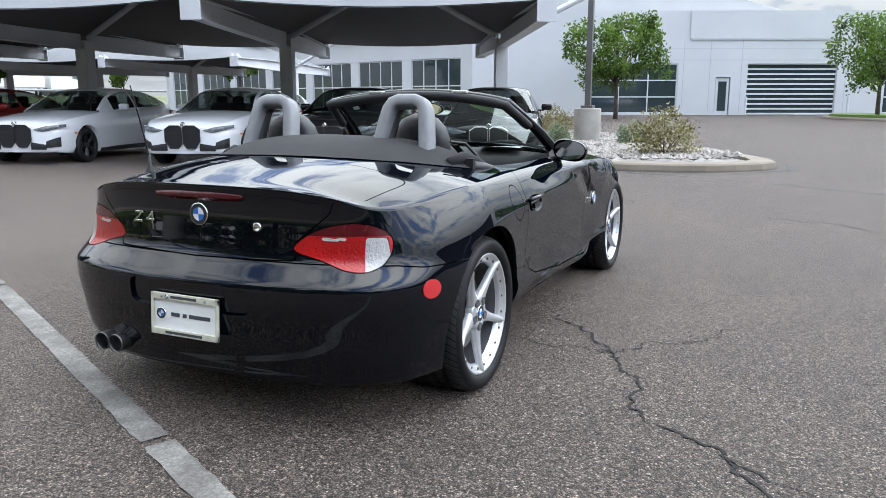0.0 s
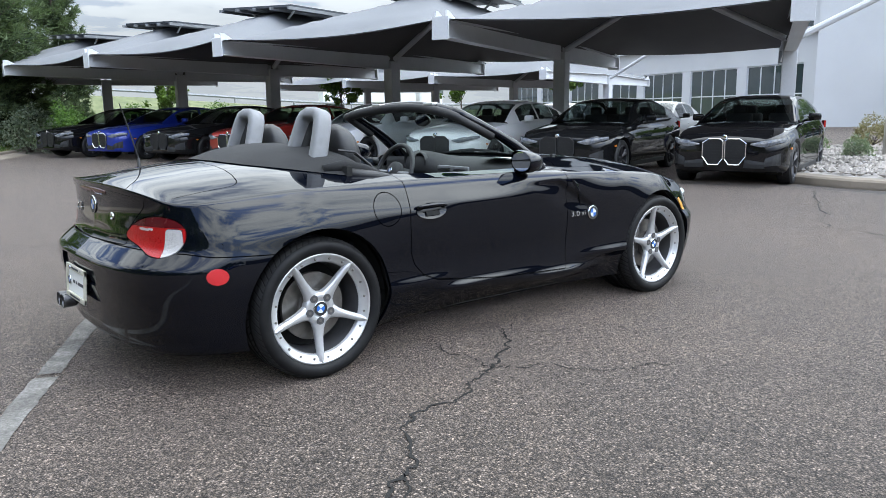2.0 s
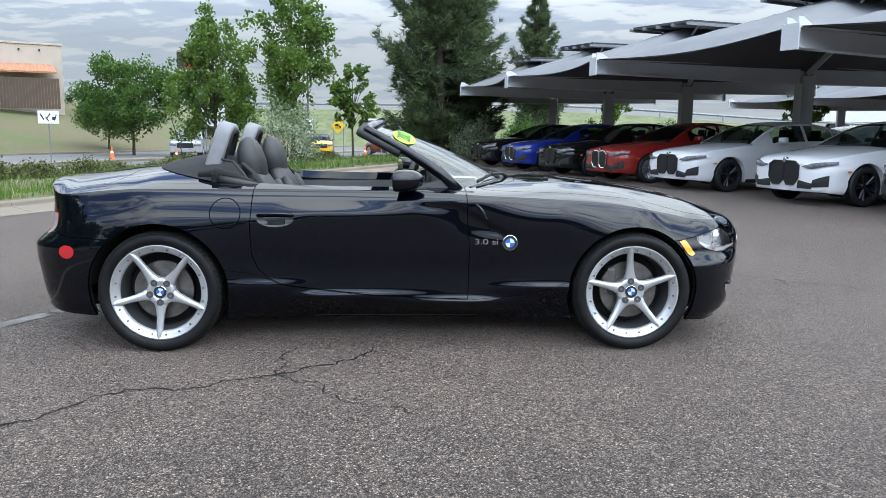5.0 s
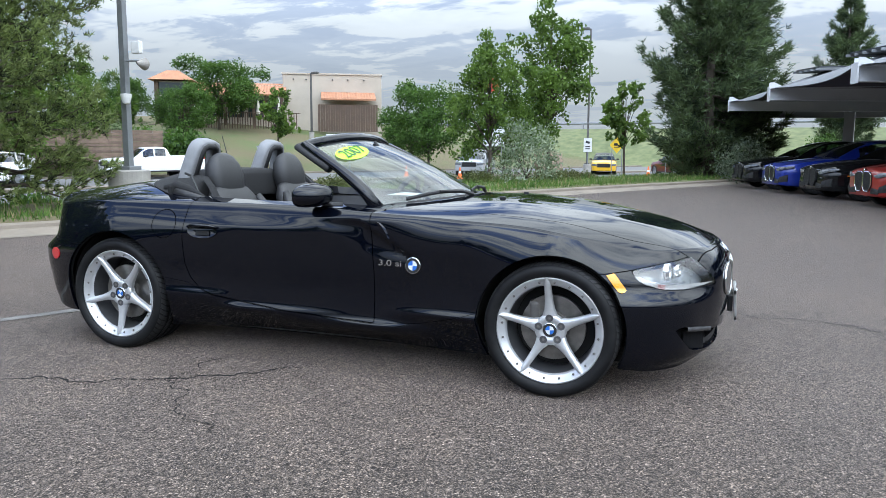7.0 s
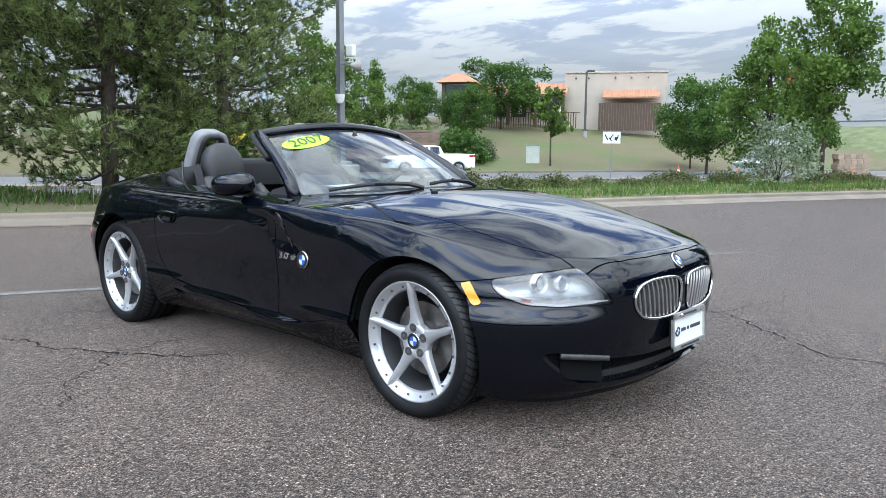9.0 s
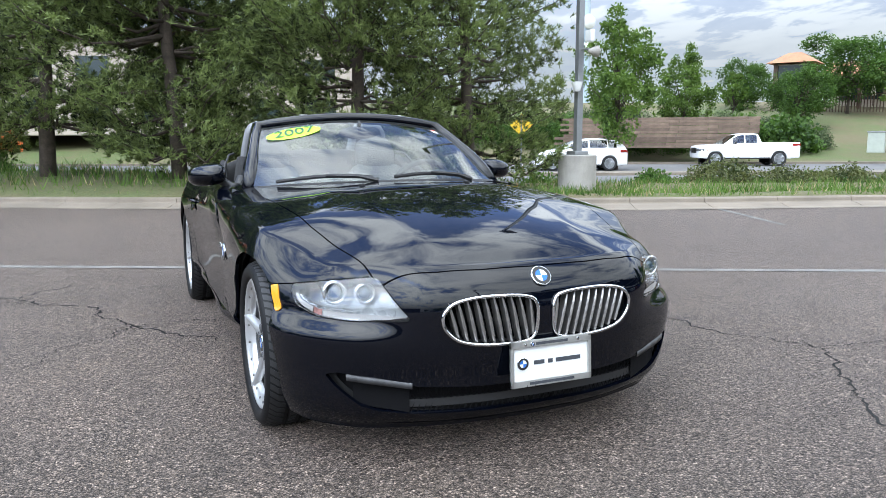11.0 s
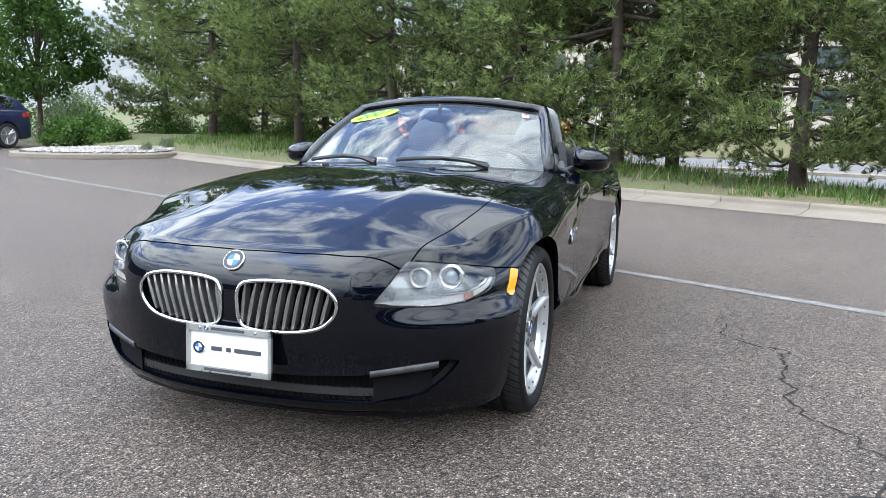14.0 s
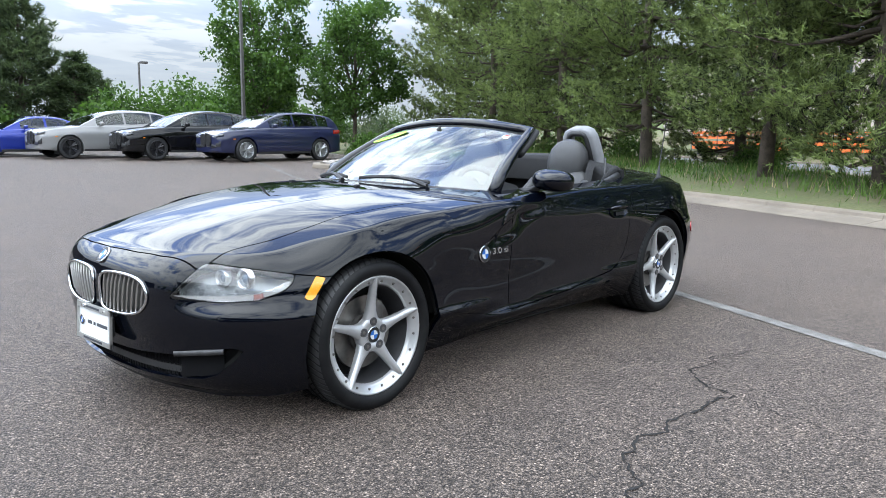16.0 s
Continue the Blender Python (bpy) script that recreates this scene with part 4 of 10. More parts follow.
light_pole(15.4, 2.9, lot_h(15.4, 2.9), 0.34, 0.98, 9.0, "dark square light pole on a tall concrete base", M_POLE, (-1, 0), 0.10)
pole_b = light_pole(-8.15, 6.8, 0.12, 0.36, 0.62, 9.0, "grey round light pole with cameras on a concrete base", M_POLE_GREY, (1, 0), 0.085)
bm = bmesh.new()
tube(bm, [(0.05, 0, 2.55), (0.30, 0.10, 2.55)], 0.02, 6)
arm = part("bracket", bm, M_POLE_GREY, pole_b)
bm = bmesh.new()
lathe(bm, ((0.02, -0.12), (0.05, -0.06), (0.11, 0.08), (0.10, 0.08), (0.03, -0.05)), 16, "Y", (0.30, 0.1, 2.50))
part("horn_speaker", bm, M_CONC_GREY, pole_b)
bm = bmesh.new()
box(bm, (0.24, 0.06, 2.78), (0.20, 0.10, 0.22), None, 0.03)
part("flood_light", bm, M_SIGN_W, pole_b)
bm = bmesh.new()
lathe(bm, ((0.001, -0.12), (0.06, -0.10), (0.09, 0.0), (0.10, 0.06), (0.001, 0.07)), 16, "Z", (0.12, -0.12, 1.9))
part("dome_camera", bm, M_SIGN_W, pole_b)
light_pole(-6.6, 46.5, -0.3, 0.25, 0.5, 9.2, "dark light pole at the road side", M_POLE, (-1, 0.2), 0.09)
light_pole(-15.2, -25.3, 0.2, 0.3, 0.6, 8.8, "dark light pole behind the parked SUVs", M_POLE, (-1, 0.2), 0.09)
light_pole(-24.1, -52.5, 0.2, 0.3, 0.6, 6.0, "dark light pole far across the lot", M_POLE, (-1, 0.2), 0.10)
light_pole(-29.0, 49.5, 2.1, 0.2, 0.3, 4.9, "dark light pole on the hillside", M_POLE, (1, 0.2), 0.10)

# ---------------------------------------------------------------- the roadster: body skin
M_PAINT = car_paint("black_metallic_paint", (0.0010, 0.0017, 0.0042), 0.0, 0.006)
M_SEAL = pbr("rubber_seal", (0.010, 0.010, 0.011), 0.6, var=0.1)
M_UNDER = pbr("dark_underbody", (0.006, 0.006, 0.006), 0.8, var=0.2)

# plan outline of the body at bumper height, from nose to tail, left half
PLAN = [(2.03, 0), (2.022, 0.2), (1.99, 0.38), (1.925, 0.53), (1.82, 0.685), (1.66, 0.798), (1.46, 0.848), (1.2475, 0.862), (0.9, 0.856), (0.4, 0.846), (-0.3, 0.846),
        (-0.8, 0.862), (-1.2475, 0.888), (-1.5, 0.872), (-1.68, 0.832), (-1.82, 0.772), (-1.93, 0.668), (-2.0, 0.50), (-2.037, 0.27), (-2.047, 0)]
NS, NV, NT = 300, 56, 30


def resample(pts, n):
    p = np.array([(v.x, v.y) for v in spline(pts, 0.01)])
    s = np.concatenate([[0], np.cumsum(np.hypot(*np.diff(p, axis=0).T))])
    t = np.linspace(0, s[-1], n)
    return np.stack([np.interp(t, s, p[:, 0]), np.interp(t, s, p[:, 1])], 1), t


OUTLINE, ARC = resample(PLAN, NS)
tan = np.gradient(OUTLINE, axis=0)
tan /= np.linalg.norm(tan, axis=1, keepdims=True)
OUT_N = np.stack([-tan[:, 1], tan[:, 0]], 1) * -1
OUT_N[0], OUT_N[-1] = (1, 0), (-1, 0)
if (OUT_N[NS // 2] @ np.array((0, 1.0))) < 0:
    OUT_N[1:-1] *= -1

# how far the side lies inside that outline, by height, in five zones along the car
TUCK = (
    (-2.00, ((0.15, 0.12), (0.19, 0.070), (0.215, 0.050), (0.245, 0.047), (0.26, 0.040), (0.40, 0.014), (0.50, 0.001), (0.545, 0.0), (0.556, 0.003), (0.60, 0.050), (0.628, 0.080), (0.650, 0.090), (0.70, 0.097), (0.78, 0.103), (0.83, 0.101), (0.86, 0.094), (0.90, 0.086))),
    (-1.62, ((0.15, 0.085), (0.19, 0.055), (0.24, 0.038), (0.32, 0.022), (0.42, 0.006), (0.50, 0.0), (0.575, 0.004), (0.62, 0.014), (0.68, 0.028), (0.76, 0.058), (0.81, 0.084), (0.86, 0.118))),
    (-1.22, ((0.15, 0.04), (0.25, 0.02), (0.40, 0.004), (0.55, 0.0), (0.66, 0.006), (0.73, 0.022), (0.79, 0.046), (0.835, 0.072), (0.89, 0.115))),
    (-0.68, ((0.14, 0.17), (0.20, 0.100), (0.28, 0.040), (0.36, 0.006), (0.40, 0.016), (0.46, 0.016), (0.58, 0.004), (0.66, 0.0), (0.70, 0.001), (0.715, 0.004), (0.79, 0.036), (0.83, 0.060), (0.87, 0.10))),
    (-0.40, ((0.14, 0.17), (0.20, 0.110), (0.26, 0.040), (0.305, 0.0), (0.314, 0.004), (0.332, 0.016), (0.42, 0.019), (0.55, 0.008), (0.66, 0.001), (0.725, 0.0), (0.74, 0.003), (0.79, 0.032), (0.83, 0.056), (0.87, 0.10))),
    (0.36, ((0.14, 0.17), (0.20, 0.100), (0.235, 0.030), (0.272, 0.0), (0.281, 0.004), (0.300, 0.018), (0.42, 0.023), (0.55, 0.012), (0.66, 0.006), (0.76, 0.0), (0.80, 0.002), (0.815, 0.008), (0.84, 0.034), (0.87, 0.070))),
    (0.80, ((0.14, 0.13), (0.22, 0.085), (0.30, 0.040), (0.350, 0.0), (0.359, 0.003), (0.378, 0.012), (0.46, 0.015), (0.58, 0.008), (0.68, 0.0), (0.74, 0.006), (0.79, 0.026), (0.815, 0.045), (0.85, 0.080))),
    (1.22, ((0.15, 0.05), (0.25, 0.022), (0.40, 0.004), (0.52, 0.0), (0.62, 0.006), (0.69, 0.024), (0.74, 0.048), (0.78, 0.076), (0.82, 0.115))),
    (1.66, ((0.15, 0.065), (0.20, 0.040), (0.30, 0.016), (0.40, 0.002), (0.455, 0.0), (0.468, 0.003), (0.530, 0.042), (0.56, 0.048), (0.61, 0.072), (0.66, 0.110), (0.70, 0.150), (0.75, 0.21))),
    (1.87, ((0.15, 0.09), (0.18, 0.056), (0.24, 0.026), (0.34, 0.010), (0.45, 0.0), (0.470, 0.003), (0.524, 0.036), (0.56, 0.041), (0.62, 0.060), (0.66, 0.084), (0.70, 0.125))),
    (1.985, ((0.15, 0.115), (0.18, 0.07), (0.24, 0.035), (0.34, 0.018), (0.45, 0.002), (0.54, 0.0), (0.60, 0.010), (0.64, 0.028), (0.67, 0.055), (0.70, 0.10))),
)


def fold(x, z):
    """The fold of the front wing, from the foot of the windscreen down to the side badge: the face behind it lies deeper."""
    d = 0.30 + (0.785 - z) * 1.75 - x
    return 0.015 * ss(-0.010, 0.014, d) * (1 - ss(0.02, 0.30, d)) * ss(0.805, 0.770, z) * ss(0.58, 0.66, z)


def tuck(x, z):
    return tuck_plain(x, z) + fold(x, z)


def tuck_plain(x, z):
    if x <= TUCK[0][0]:
        return curve_at(TUCK[0][1], z)
    if x >= TUCK[-1][0]:
        return curve_at(TUCK[-1][1], z)
    i = max(k for k in range(len(TUCK) - 1) if TUCK[k][0] <= x)
    t = ss(TUCK[i][0], TUCK[i + 1][0], x)
    return curve_at(TUCK[i][1], z) * (1 - t) + curve_at(TUCK[i + 1][1], z) * t


SHOULDER = ((-2.05, 0.884), (-2.035, 0.880), (-2.0, 0.862), (-1.93, 0.828), (-1.82, 0.814), (-1.68, 0.824), (-1.5, 0.840), (-1.31, 0.850), (-1.1, 0.850), (-0.77, 0.852), (0.0, 0.851), (0.335, 0.834), (0.8, 0.811), (1.16, 0.784), (1.466, 0.732), (1.64, 0.700), (1.80, 0.688), (2.03, 0.690))
BOTTOM = ((-2.07, 0.195), (-1.75, 0.190), (-1.5, 0.19), (-0.9, 0.155), (0.9, 0.155), (1.5, 0.160), (1.75, 0.142), (1.9, 0.138), (2.03, 0.140))
SPINE = ((-1.97, 0.882), (-1.91, 0.888), (-1.77, 0.905), (-1.49, 0.940), (-1.25, 0.955), (-0.9, 0.955), (-0.3, 0.93), (0.3, 0.905), (0.62, 0.892), (0.85, 0.893), (1.21, 0.866), (1.5, 0.823), (1.70, 0.778), (1.85, 0.729), (1.932, 0.690))


def side_row(i):
    """One upright line of the side, from the sill to the shoulder."""
    x, y = OUTLINE[i]
    z0, z1 = curve_at(BOTTOM, x), curve_at(SHOULDER, x)
    row = []
    for k in range(NV):
        z = z0 + (z1 - z0) * k / (NV - 1)
        o = tuck(x, z)
        row.append((x - OUT_N[i, 0] * o, y - OUT_N[i, 1] * o, z))
    return row


SIDE = np.array([side_row(i) for i in range(NS)])
SIDE[0, :, 1] = SIDE[-1, :, 1] = 0
edge = SIDE[:, -1]
order = np.argsort(edge[:, 0])
EDGE_X, EDGE_Y, EDGE_Z = edge[order, 0], edge[order, 1], edge[order, 2]


def top_z(x, y):
    """Height of hood and deck over the plan."""
    ys = max(1e-4, float(np.interp(x, EDGE_X, EDGE_Y)))
    t = max(0.0, 1 - abs(y) / ys)
    zs, zc = float(np.interp(x, EDGE_X, EDGE_Z)), curve_at(SPINE, x)
    f = 1 - (1 - t) ** 2.5
    ridge = abs(y) - (0.30 + 0.13 * (1.9 - x) / 1.2)
    dome = 0.0028 * math.exp(-((ridge / 0.055) ** 2)) * ss(0.55, 0.9, x) * ss(1.93, 1.6, x)
    return zs + (zc - zs) * f + dome


rows = []
for i in range(NS):
    x, y, z = SIDE[i, -1]
    xc = min(1.55, max(-1.72, x))
    row = []
    for k in range(1, NT + 1):
        w = (k / NT) ** 1.15
        px, py = x + (xc - x) * w, y * (1 - w)
        row.append((px, py, top_z(px, py)))
    rows.append(row)
HALF = np.concatenate([SIDE, np.array(rows)], 1)
du, dv = np.gradient(HALF, axis=0), np.gradient(HALF, axis=1)
HN = np.cross(dv, du)
HN[0, :, 1] = HN[-1, :, 1] = HN[:, -1, 1] = 0
bad = np.linalg.norm(HN, axis=2) < 1e-12
HN[bad] = (0, 0, 1)
HN /= np.linalg.norm(HN, axis=2, keepdims=True)
if HN[NS // 2, NV // 2, 1] < 0:
    HN = -HN
HN[:, NV + 3:][HN[:, NV + 3:, 2] < 0] *= -1
NR = NV + NT


class Skin:
    """Points, normals and faces of a piece of the body; s is the way along the outline from the nose."""

    def __init__(self, p, n, s, faces):
        self.p, self.n, self.s, self.faces = p, n, s, faces

    def cut(self, field):
        """Keeps the piece where the field is below zero, with a clean edge along zero."""
        f = field(self.p[:, 0], self.p[:, 1], self.p[:, 2], self.s)
        pos, nor, ss_, made, faces = [], [], [], {}, []
        used = {}

        def keep(i):
            if i not in used:
                used[i] = len(pos)
                pos.append(self.p[i]), nor.append(self.n[i]), ss_.append(self.s[i])
            return used[i]

        def between(i, j):
            key = (min(i, j), max(i, j))
            if key not in made:
                t = f[key[0]] / (f[key[0]] - f[key[1]])
                made[key] = len(pos)
                pos.append(self.p[key[0]] * (1 - t) + self.p[key[1]] * t)
                nor.append(self.n[key[0]] * (1 - t) + self.n[key[1]] * t)
                ss_.append(self.s[key[0]] * (1 - t) + self.s[key[1]] * t)
            return made[key]

        for face in self.faces:
            k = [f[i] < 0 for i in face]
            if all(k):
                faces.append([keep(i) for i in face])
            elif any(k):
                out = []
                for a, i in enumerate(face):
                    j = face[(a + 1) % len(face)]
                    if f[i] < 0:
                        out.append(keep(i))
                    if (f[i] < 0) != (f[j] < 0):
                        out.append(between(i, j))
                if len(out) > 2:
                    faces.append(out)
        return Skin(np.array(pos).reshape(-1, 3), np.array(nor).reshape(-1, 3), np.array(ss_), faces)

    def flipped(self):
        m = np.array((1, -1, 1))
        return Skin(self.p * m, self.n * m, self.s, [f[::-1] for f in self.faces])

    def lifted(self, d):
        return Skin(self.p + self.n * d, self.n, self.s, self.faces)


FULL = Skin(HALF.reshape(-1, 3), HN.reshape(-1, 3), np.repeat(ARC, NR),
            [[i * NR + k, (i + 1) * NR + k, (i + 1) * NR + k + 1, i * NR + k + 1] for i in range(NS - 1) for k in range(NR - 1)])
# faces must look outwards
f0 = FULL.faces[(NS // 2) * (NR - 1) + NV // 2]
e1, e2 = FULL.p[f0[1]] - FULL.p[f0[0]], FULL.p[f0[2]] - FULL.p[f0[0]]
if np.cross(e1, e2)[1] < 0:
    FULL.faces = [f[::-1] for f in FULL.faces]


def skin_part(name, skins, material, parent, label="", lip=0.014):
    """One panel from pieces of skin, with its edges turned in by lip."""
    verts, norms, faces = [], [], []
    for sk in skins:
        o = len(verts)
        verts += [tuple(v) for v in sk.p]
        norms += [tuple(v) for v in sk.n]
        faces += [[o + i for i in f] for f in sk.faces]
        if lip:
            seen = {}
            for f in sk.faces:
                for a, i in enumerate(f):
                    j = f[(a + 1) % len(f)]
                    seen[(i, j)] = True
            for i, j in list(seen):
                if (j, i) in seen or (abs(sk.p[i][1]) < 1e-4 and abs(sk.p[j][1]) < 1e-4):
                    continue
                d = sk.p[j] - sk.p[i]
                side = np.cross(d, sk.n[i])
                side = side / (np.linalg.norm(side) + 1e-12)
                b = len(verts)
                for q in (sk.p[j], sk.p[i], sk.p[i] - sk.n[i] * lip, sk.p[j] - sk.n[j] * lip):
                    verts.append(tuple(q))
                    norms.append(tuple(side))
                faces.append([b, b + 1, b + 2, b + 3])
    me = bpy.data.meshes.new(name)
    me.from_pydata(verts, [], faces)
    me.materials.append(material)
    me.polygons.foreach_set("use_smooth", [True] * len(me.polygons))
    me.normals_split_custom_set_from_vertices([Vector(v).normalized() if Vector(v).length > 1e-9 else Vector((0, 0, 1)) for v in norms])
    ob = new(name, me)
    ob.parent = parent
    if label:
        tagged(ob, label)
    return ob


def poly(u, v, pts):
    """Signed distance to a closed outline, below zero inside."""
    pts = np.array(pts, float)
    best = np.full(u.shape, 1e9)
    inside = np.zeros(u.shape, bool)
    for (ax, ay), (bx, by) in zip(pts, np.roll(pts, -1, 0)):
        ex, ey = bx - ax, by - ay
        t = np.clip(((u - ax) * ex + (v - ay) * ey) / (ex * ex + ey * ey + 1e-12), 0, 1)
        best = np.minimum(best, np.hypot(u - ax - t * ex, v - ay - t * ey))
        cross = (ay > v) != (by > v)
        with np.errstate(divide="ignore", invalid="ignore"):
            inside ^= cross & (u < (bx - ax) * (v - ay) / (by - ay) + ax)
    return np.where(inside, -best, best)


def rounded(pts, k=3, cut=0.22):
    """An outline with its corners cut round."""
    pts = [Vector(p) for p in pts]
    for _ in range(k):
        pts = [q for a, b in zip(pts, pts[1:] + pts[:1]) for q in (a.lerp(b, cut), a.lerp(b, 1 - cut))]
    return [(p.x, p.y) for p in pts]


TAIL = ARC[-1]
GAP = 0.0022
HOOD = rounded([(1.966, -0.02), (1.957, 0.20), (1.932, 0.36), (1.872, 0.528), (1.68, 0.568), (1.376, 0.630), (0.92, 0.674), (0.50, 0.690), (0.43, 0.672), (0.56, 0.52), (0.66, 0.35), (0.70, -0.02), (0.70, -0.4), (1.966, -0.4)], 1, 0.06)
DOOR = [(0.362, 0.285), (0.366, 0.55), (0.352, 0.74), (0.336, 1.2), (-0.757, 1.2), (-0.757, 0.855), (-0.768, 0.66), (-0.762, 0.52), (-0.735, 0.45), (-0.68, 0.395), (-0.60, 0.362), (-0.45, 0.340), (-0.15, 0.308), (0.15, 0.292)]
LID_TOP = rounded([(-2.6, -0.5), (-2.6, 0.56), (-2.02, 0.575), (-1.90, 0.585), (-1.75, 0.61), (-1.56, 0.635), (-1.51, 0.615), (-1.475, 0.45), (-1.46, 0.2), (-1.46, -0.5)], 1)


def s_near(x, y, z):
    """The way along the outline at which the side passes nearest to a place."""
    d = np.linalg.norm(SIDE - np.array((x, y, z)), axis=2).min(1)
    i = min(NS - 2, max(1, int(np.argmin(d))))
    w = 1 / (d[i - 1:i + 2] + 1e-6) ** 2
    return float((ARC[i - 1:i + 2] * w).sum() / w.sum())


HEAD = rounded([(s_near(x, y, z), z) for x, y, z in ((1.968, 0.446, 0.529), (1.925, 0.490, 0.590), (1.868, 0.535, 0.659), (1.752, 0.666, 0.640), (1.606, 0.760, 0.611), (1.632, 0.768, 0.578), (1.685, 0.764, 0.547), (1.760, 0.732, 0.526), (1.871, 0.621, 0.518))], 2, 0.07)
LAMP_FOOT = [(s_near(x, y, z), z) for x, y, z in ((1.968, 0.446, 0.540), (1.871, 0.621, 0.540), (1.760, 0.732, 0.548), (1.685, 0.764, 0.570), (1.62, 0.765, 0.60))]
REAR_LAMP = rounded([(0.39, 0.668), (0.46, 0.722), (0.55, 0.756), (0.66, 0.768), (0.77, 0.756), (0.83, 0.725), (0.83, 0.672), (0.79, 0.625), (0.71, 0.602), (0.62, 0.608), (0.52, 0.640)], 2)
KIDNEY = rounded([(0.028, 0.582), (0.10, 0.598), (0.24, 0.600), (0.325, 0.584), (0.360, 0.545), (0.352, 0.500), (0.308, 0.458), (0.22, 0.440), (0.06, 0.438), (0.030, 0.47)], 2)
INTAKE = rounded([(-0.3, 0.292), (0.40, 0.300), (0.52, 0.338), (0.700, 0.356), (0.665, 0.30), (0.575, 0.222), (0.40, 0.205), (-0.3, 0.200)], 1)
PLATE_BAY = rounded([(-0.3, 0.545), (0.25, 0.545), (0.27, 0.525), (0.27, 0.455), (0.25, 0.44), (-0.3, 0.44)], 1)
COCKPIT = rounded([(-0.98, -0.4), (-0.98, 0.52), (-0.93, 0.640), (-0.70, 0.690), (0.0, 0.700), (0.25, 0.690), (0.34, 0.655), (0.47, 0.45), (0.545, 0.2), (0.56, -0.4)], 2)


def hood_f(x, y, z, s):
    return np.maximum(poly(x, y, HOOD), 0.60 - z)


def door_f(x, y, z, s):
    return np.maximum(poly(x, z, DOOR), -(y - 0.5))


def arch_f(x, y, z, s):
    a = np.hypot(x - 1.2475, z - 0.322) - 0.352
    b = np.hypot(x + 1.2475, z - 0.322) - 0.362
    return np.where(y > 0.45, np.minimum(a, b), 1.0)


def lid_f(x, y, z, s):
    top = np.maximum(poly(x, y, LID_TOP), 0.80 - z)
    r = TAIL - s
    lamp = poly(r, z, [(-0.2, 0.622), (0.42, 0.634), (0.425, 0.70), (0.56, 0.80), (0.60, 0.95), (-0.2, 0.95)])
    return np.where((z < 0.84) & (x < -1.8), lamp, np.where(x < -1.8, np.minimum(top, lamp), top))


def head_f(x, y, z, s):
    return np.maximum(poly(s, z, HEAD), 1.4 - x)


def lamp_f(x, y, z, s):
    return np.maximum(poly(TAIL - s, z, REAR_LAMP), x + 1.4)


def front_f(x, y, z, s):
    """Front bumper with the nose panel."""
    seam = poly(x, z, [(1.40, 0.0), (1.40, 0.594), (1.50, 0.597), (1.605, 0.613), (1.75, 0.642), (1.86, 0.664), (1.90, 0.75), (3, 0.75), (3, 0)])
    return seam


def rear_f(x, y, z, s):
    return poly(x, z, [(-1.455, 0.0), (-1.455, 0.598), (-1.72, 0.606), (-1.80, 0.620), (-1.95, 0.628), (-3, 0.632), (-3, 0.0)])


def sill_f(x, y, z, s):
    lip = np.interp(x, [-0.95, -0.76, -0.60, -0.45, -0.15, 0.15, 0.362, 0.6, 0.8, 0.95], [0.45, 0.425, 0.362, 0.340, 0.308, 0.292, 0.285, 0.302, 0.350, 0.40])
    return np.maximum(z - lip + 0.004, np.maximum(x - 0.95, -0.95 - x))


def fuel_f(x, y, z, s):
    return np.where(y > 0.5, np.hypot(x + 0.893, z - 0.735) - 0.077, 1.0)


def neg(f, gap=GAP):
    return lambda x, y, z, s: gap - f(x, y, z, s)


def inset(f, gap=GAP):
    return lambda x, y, z, s: f(x, y, z, s) + gap


def kidney_f(x, y, z, s):
    return np.maximum(poly(y, z, KIDNEY), 1.7 - x)


def intake_f(x, y, z, s):
    return np.maximum(poly(y, z, INTAKE), 1.55 - x)


def bay_f(x, y, z, s):
    return np.maximum(poly(y, z, PLATE_BAY), x + 1.7)


def cockpit_f(x, y, z, s):
    return np.maximum(poly(x, y, COCKPIT), 0.78 - z)


roadster = tagged(empty("roadster"), "glossy black two-seat roadster with its soft top folded", "car")
shell = FULL.cut(neg(arch_f, 0)).cut(neg(cockpit_f, 0))
both = lambda sk: (sk, sk.flipped())
inner = shell.cut(neg(kidney_f, -0.01)).cut(neg(intake_f, -0.01)).cut(neg(head_f, -0.008)).cut(neg(lamp_f, -0.006)).lifted(-0.028)
skin_part("inner_structure", both(inner), M_UNDER, roadster, lip=0)
hood = skin_part("hood", both(shell.cut(inset(hood_f))), M_PAINT, roadster)
lid = skin_part("trunk_lid", both(shell.cut(inset(lid_f)).cut(neg(lamp_f))), M_PAINT, roadster)
front = shell.cut(inset(front_f)).cut(neg(hood_f)).cut(neg(head_f)).cut(neg(kidney_f, 0)).cut(neg(intake_f, 0))
front_bumper = skin_part("front_bumper", both(front), M_PAINT, roadster)
rear = shell.cut(inset(rear_f)).cut(neg(lamp_f)).cut(neg(lid_f)).cut(neg(bay_f, 0))
rear_bumper = skin_part("rear_bumper", both(rear), M_PAINT, roadster)
bay = FULL.cut(inset(bay_f, -0.001)).lifted(-0.012)
skin_part("plate_recess", both(bay), M_PAINT, rear_bumper, lip=0)
rest = shell.cut(neg(hood_f)).cut(neg(lid_f)).cut(neg(front_f)).cut(neg(rear_f)).cut(neg(door_f)).cut(neg(head_f)).cut(neg(lamp_f))
sill = rest.cut(inset(sill_f, 0.001))
rest = rest.cut(neg(sill_f, 0.001))
fender = rest.cut(lambda x, y, z, s: 0.0 - x)
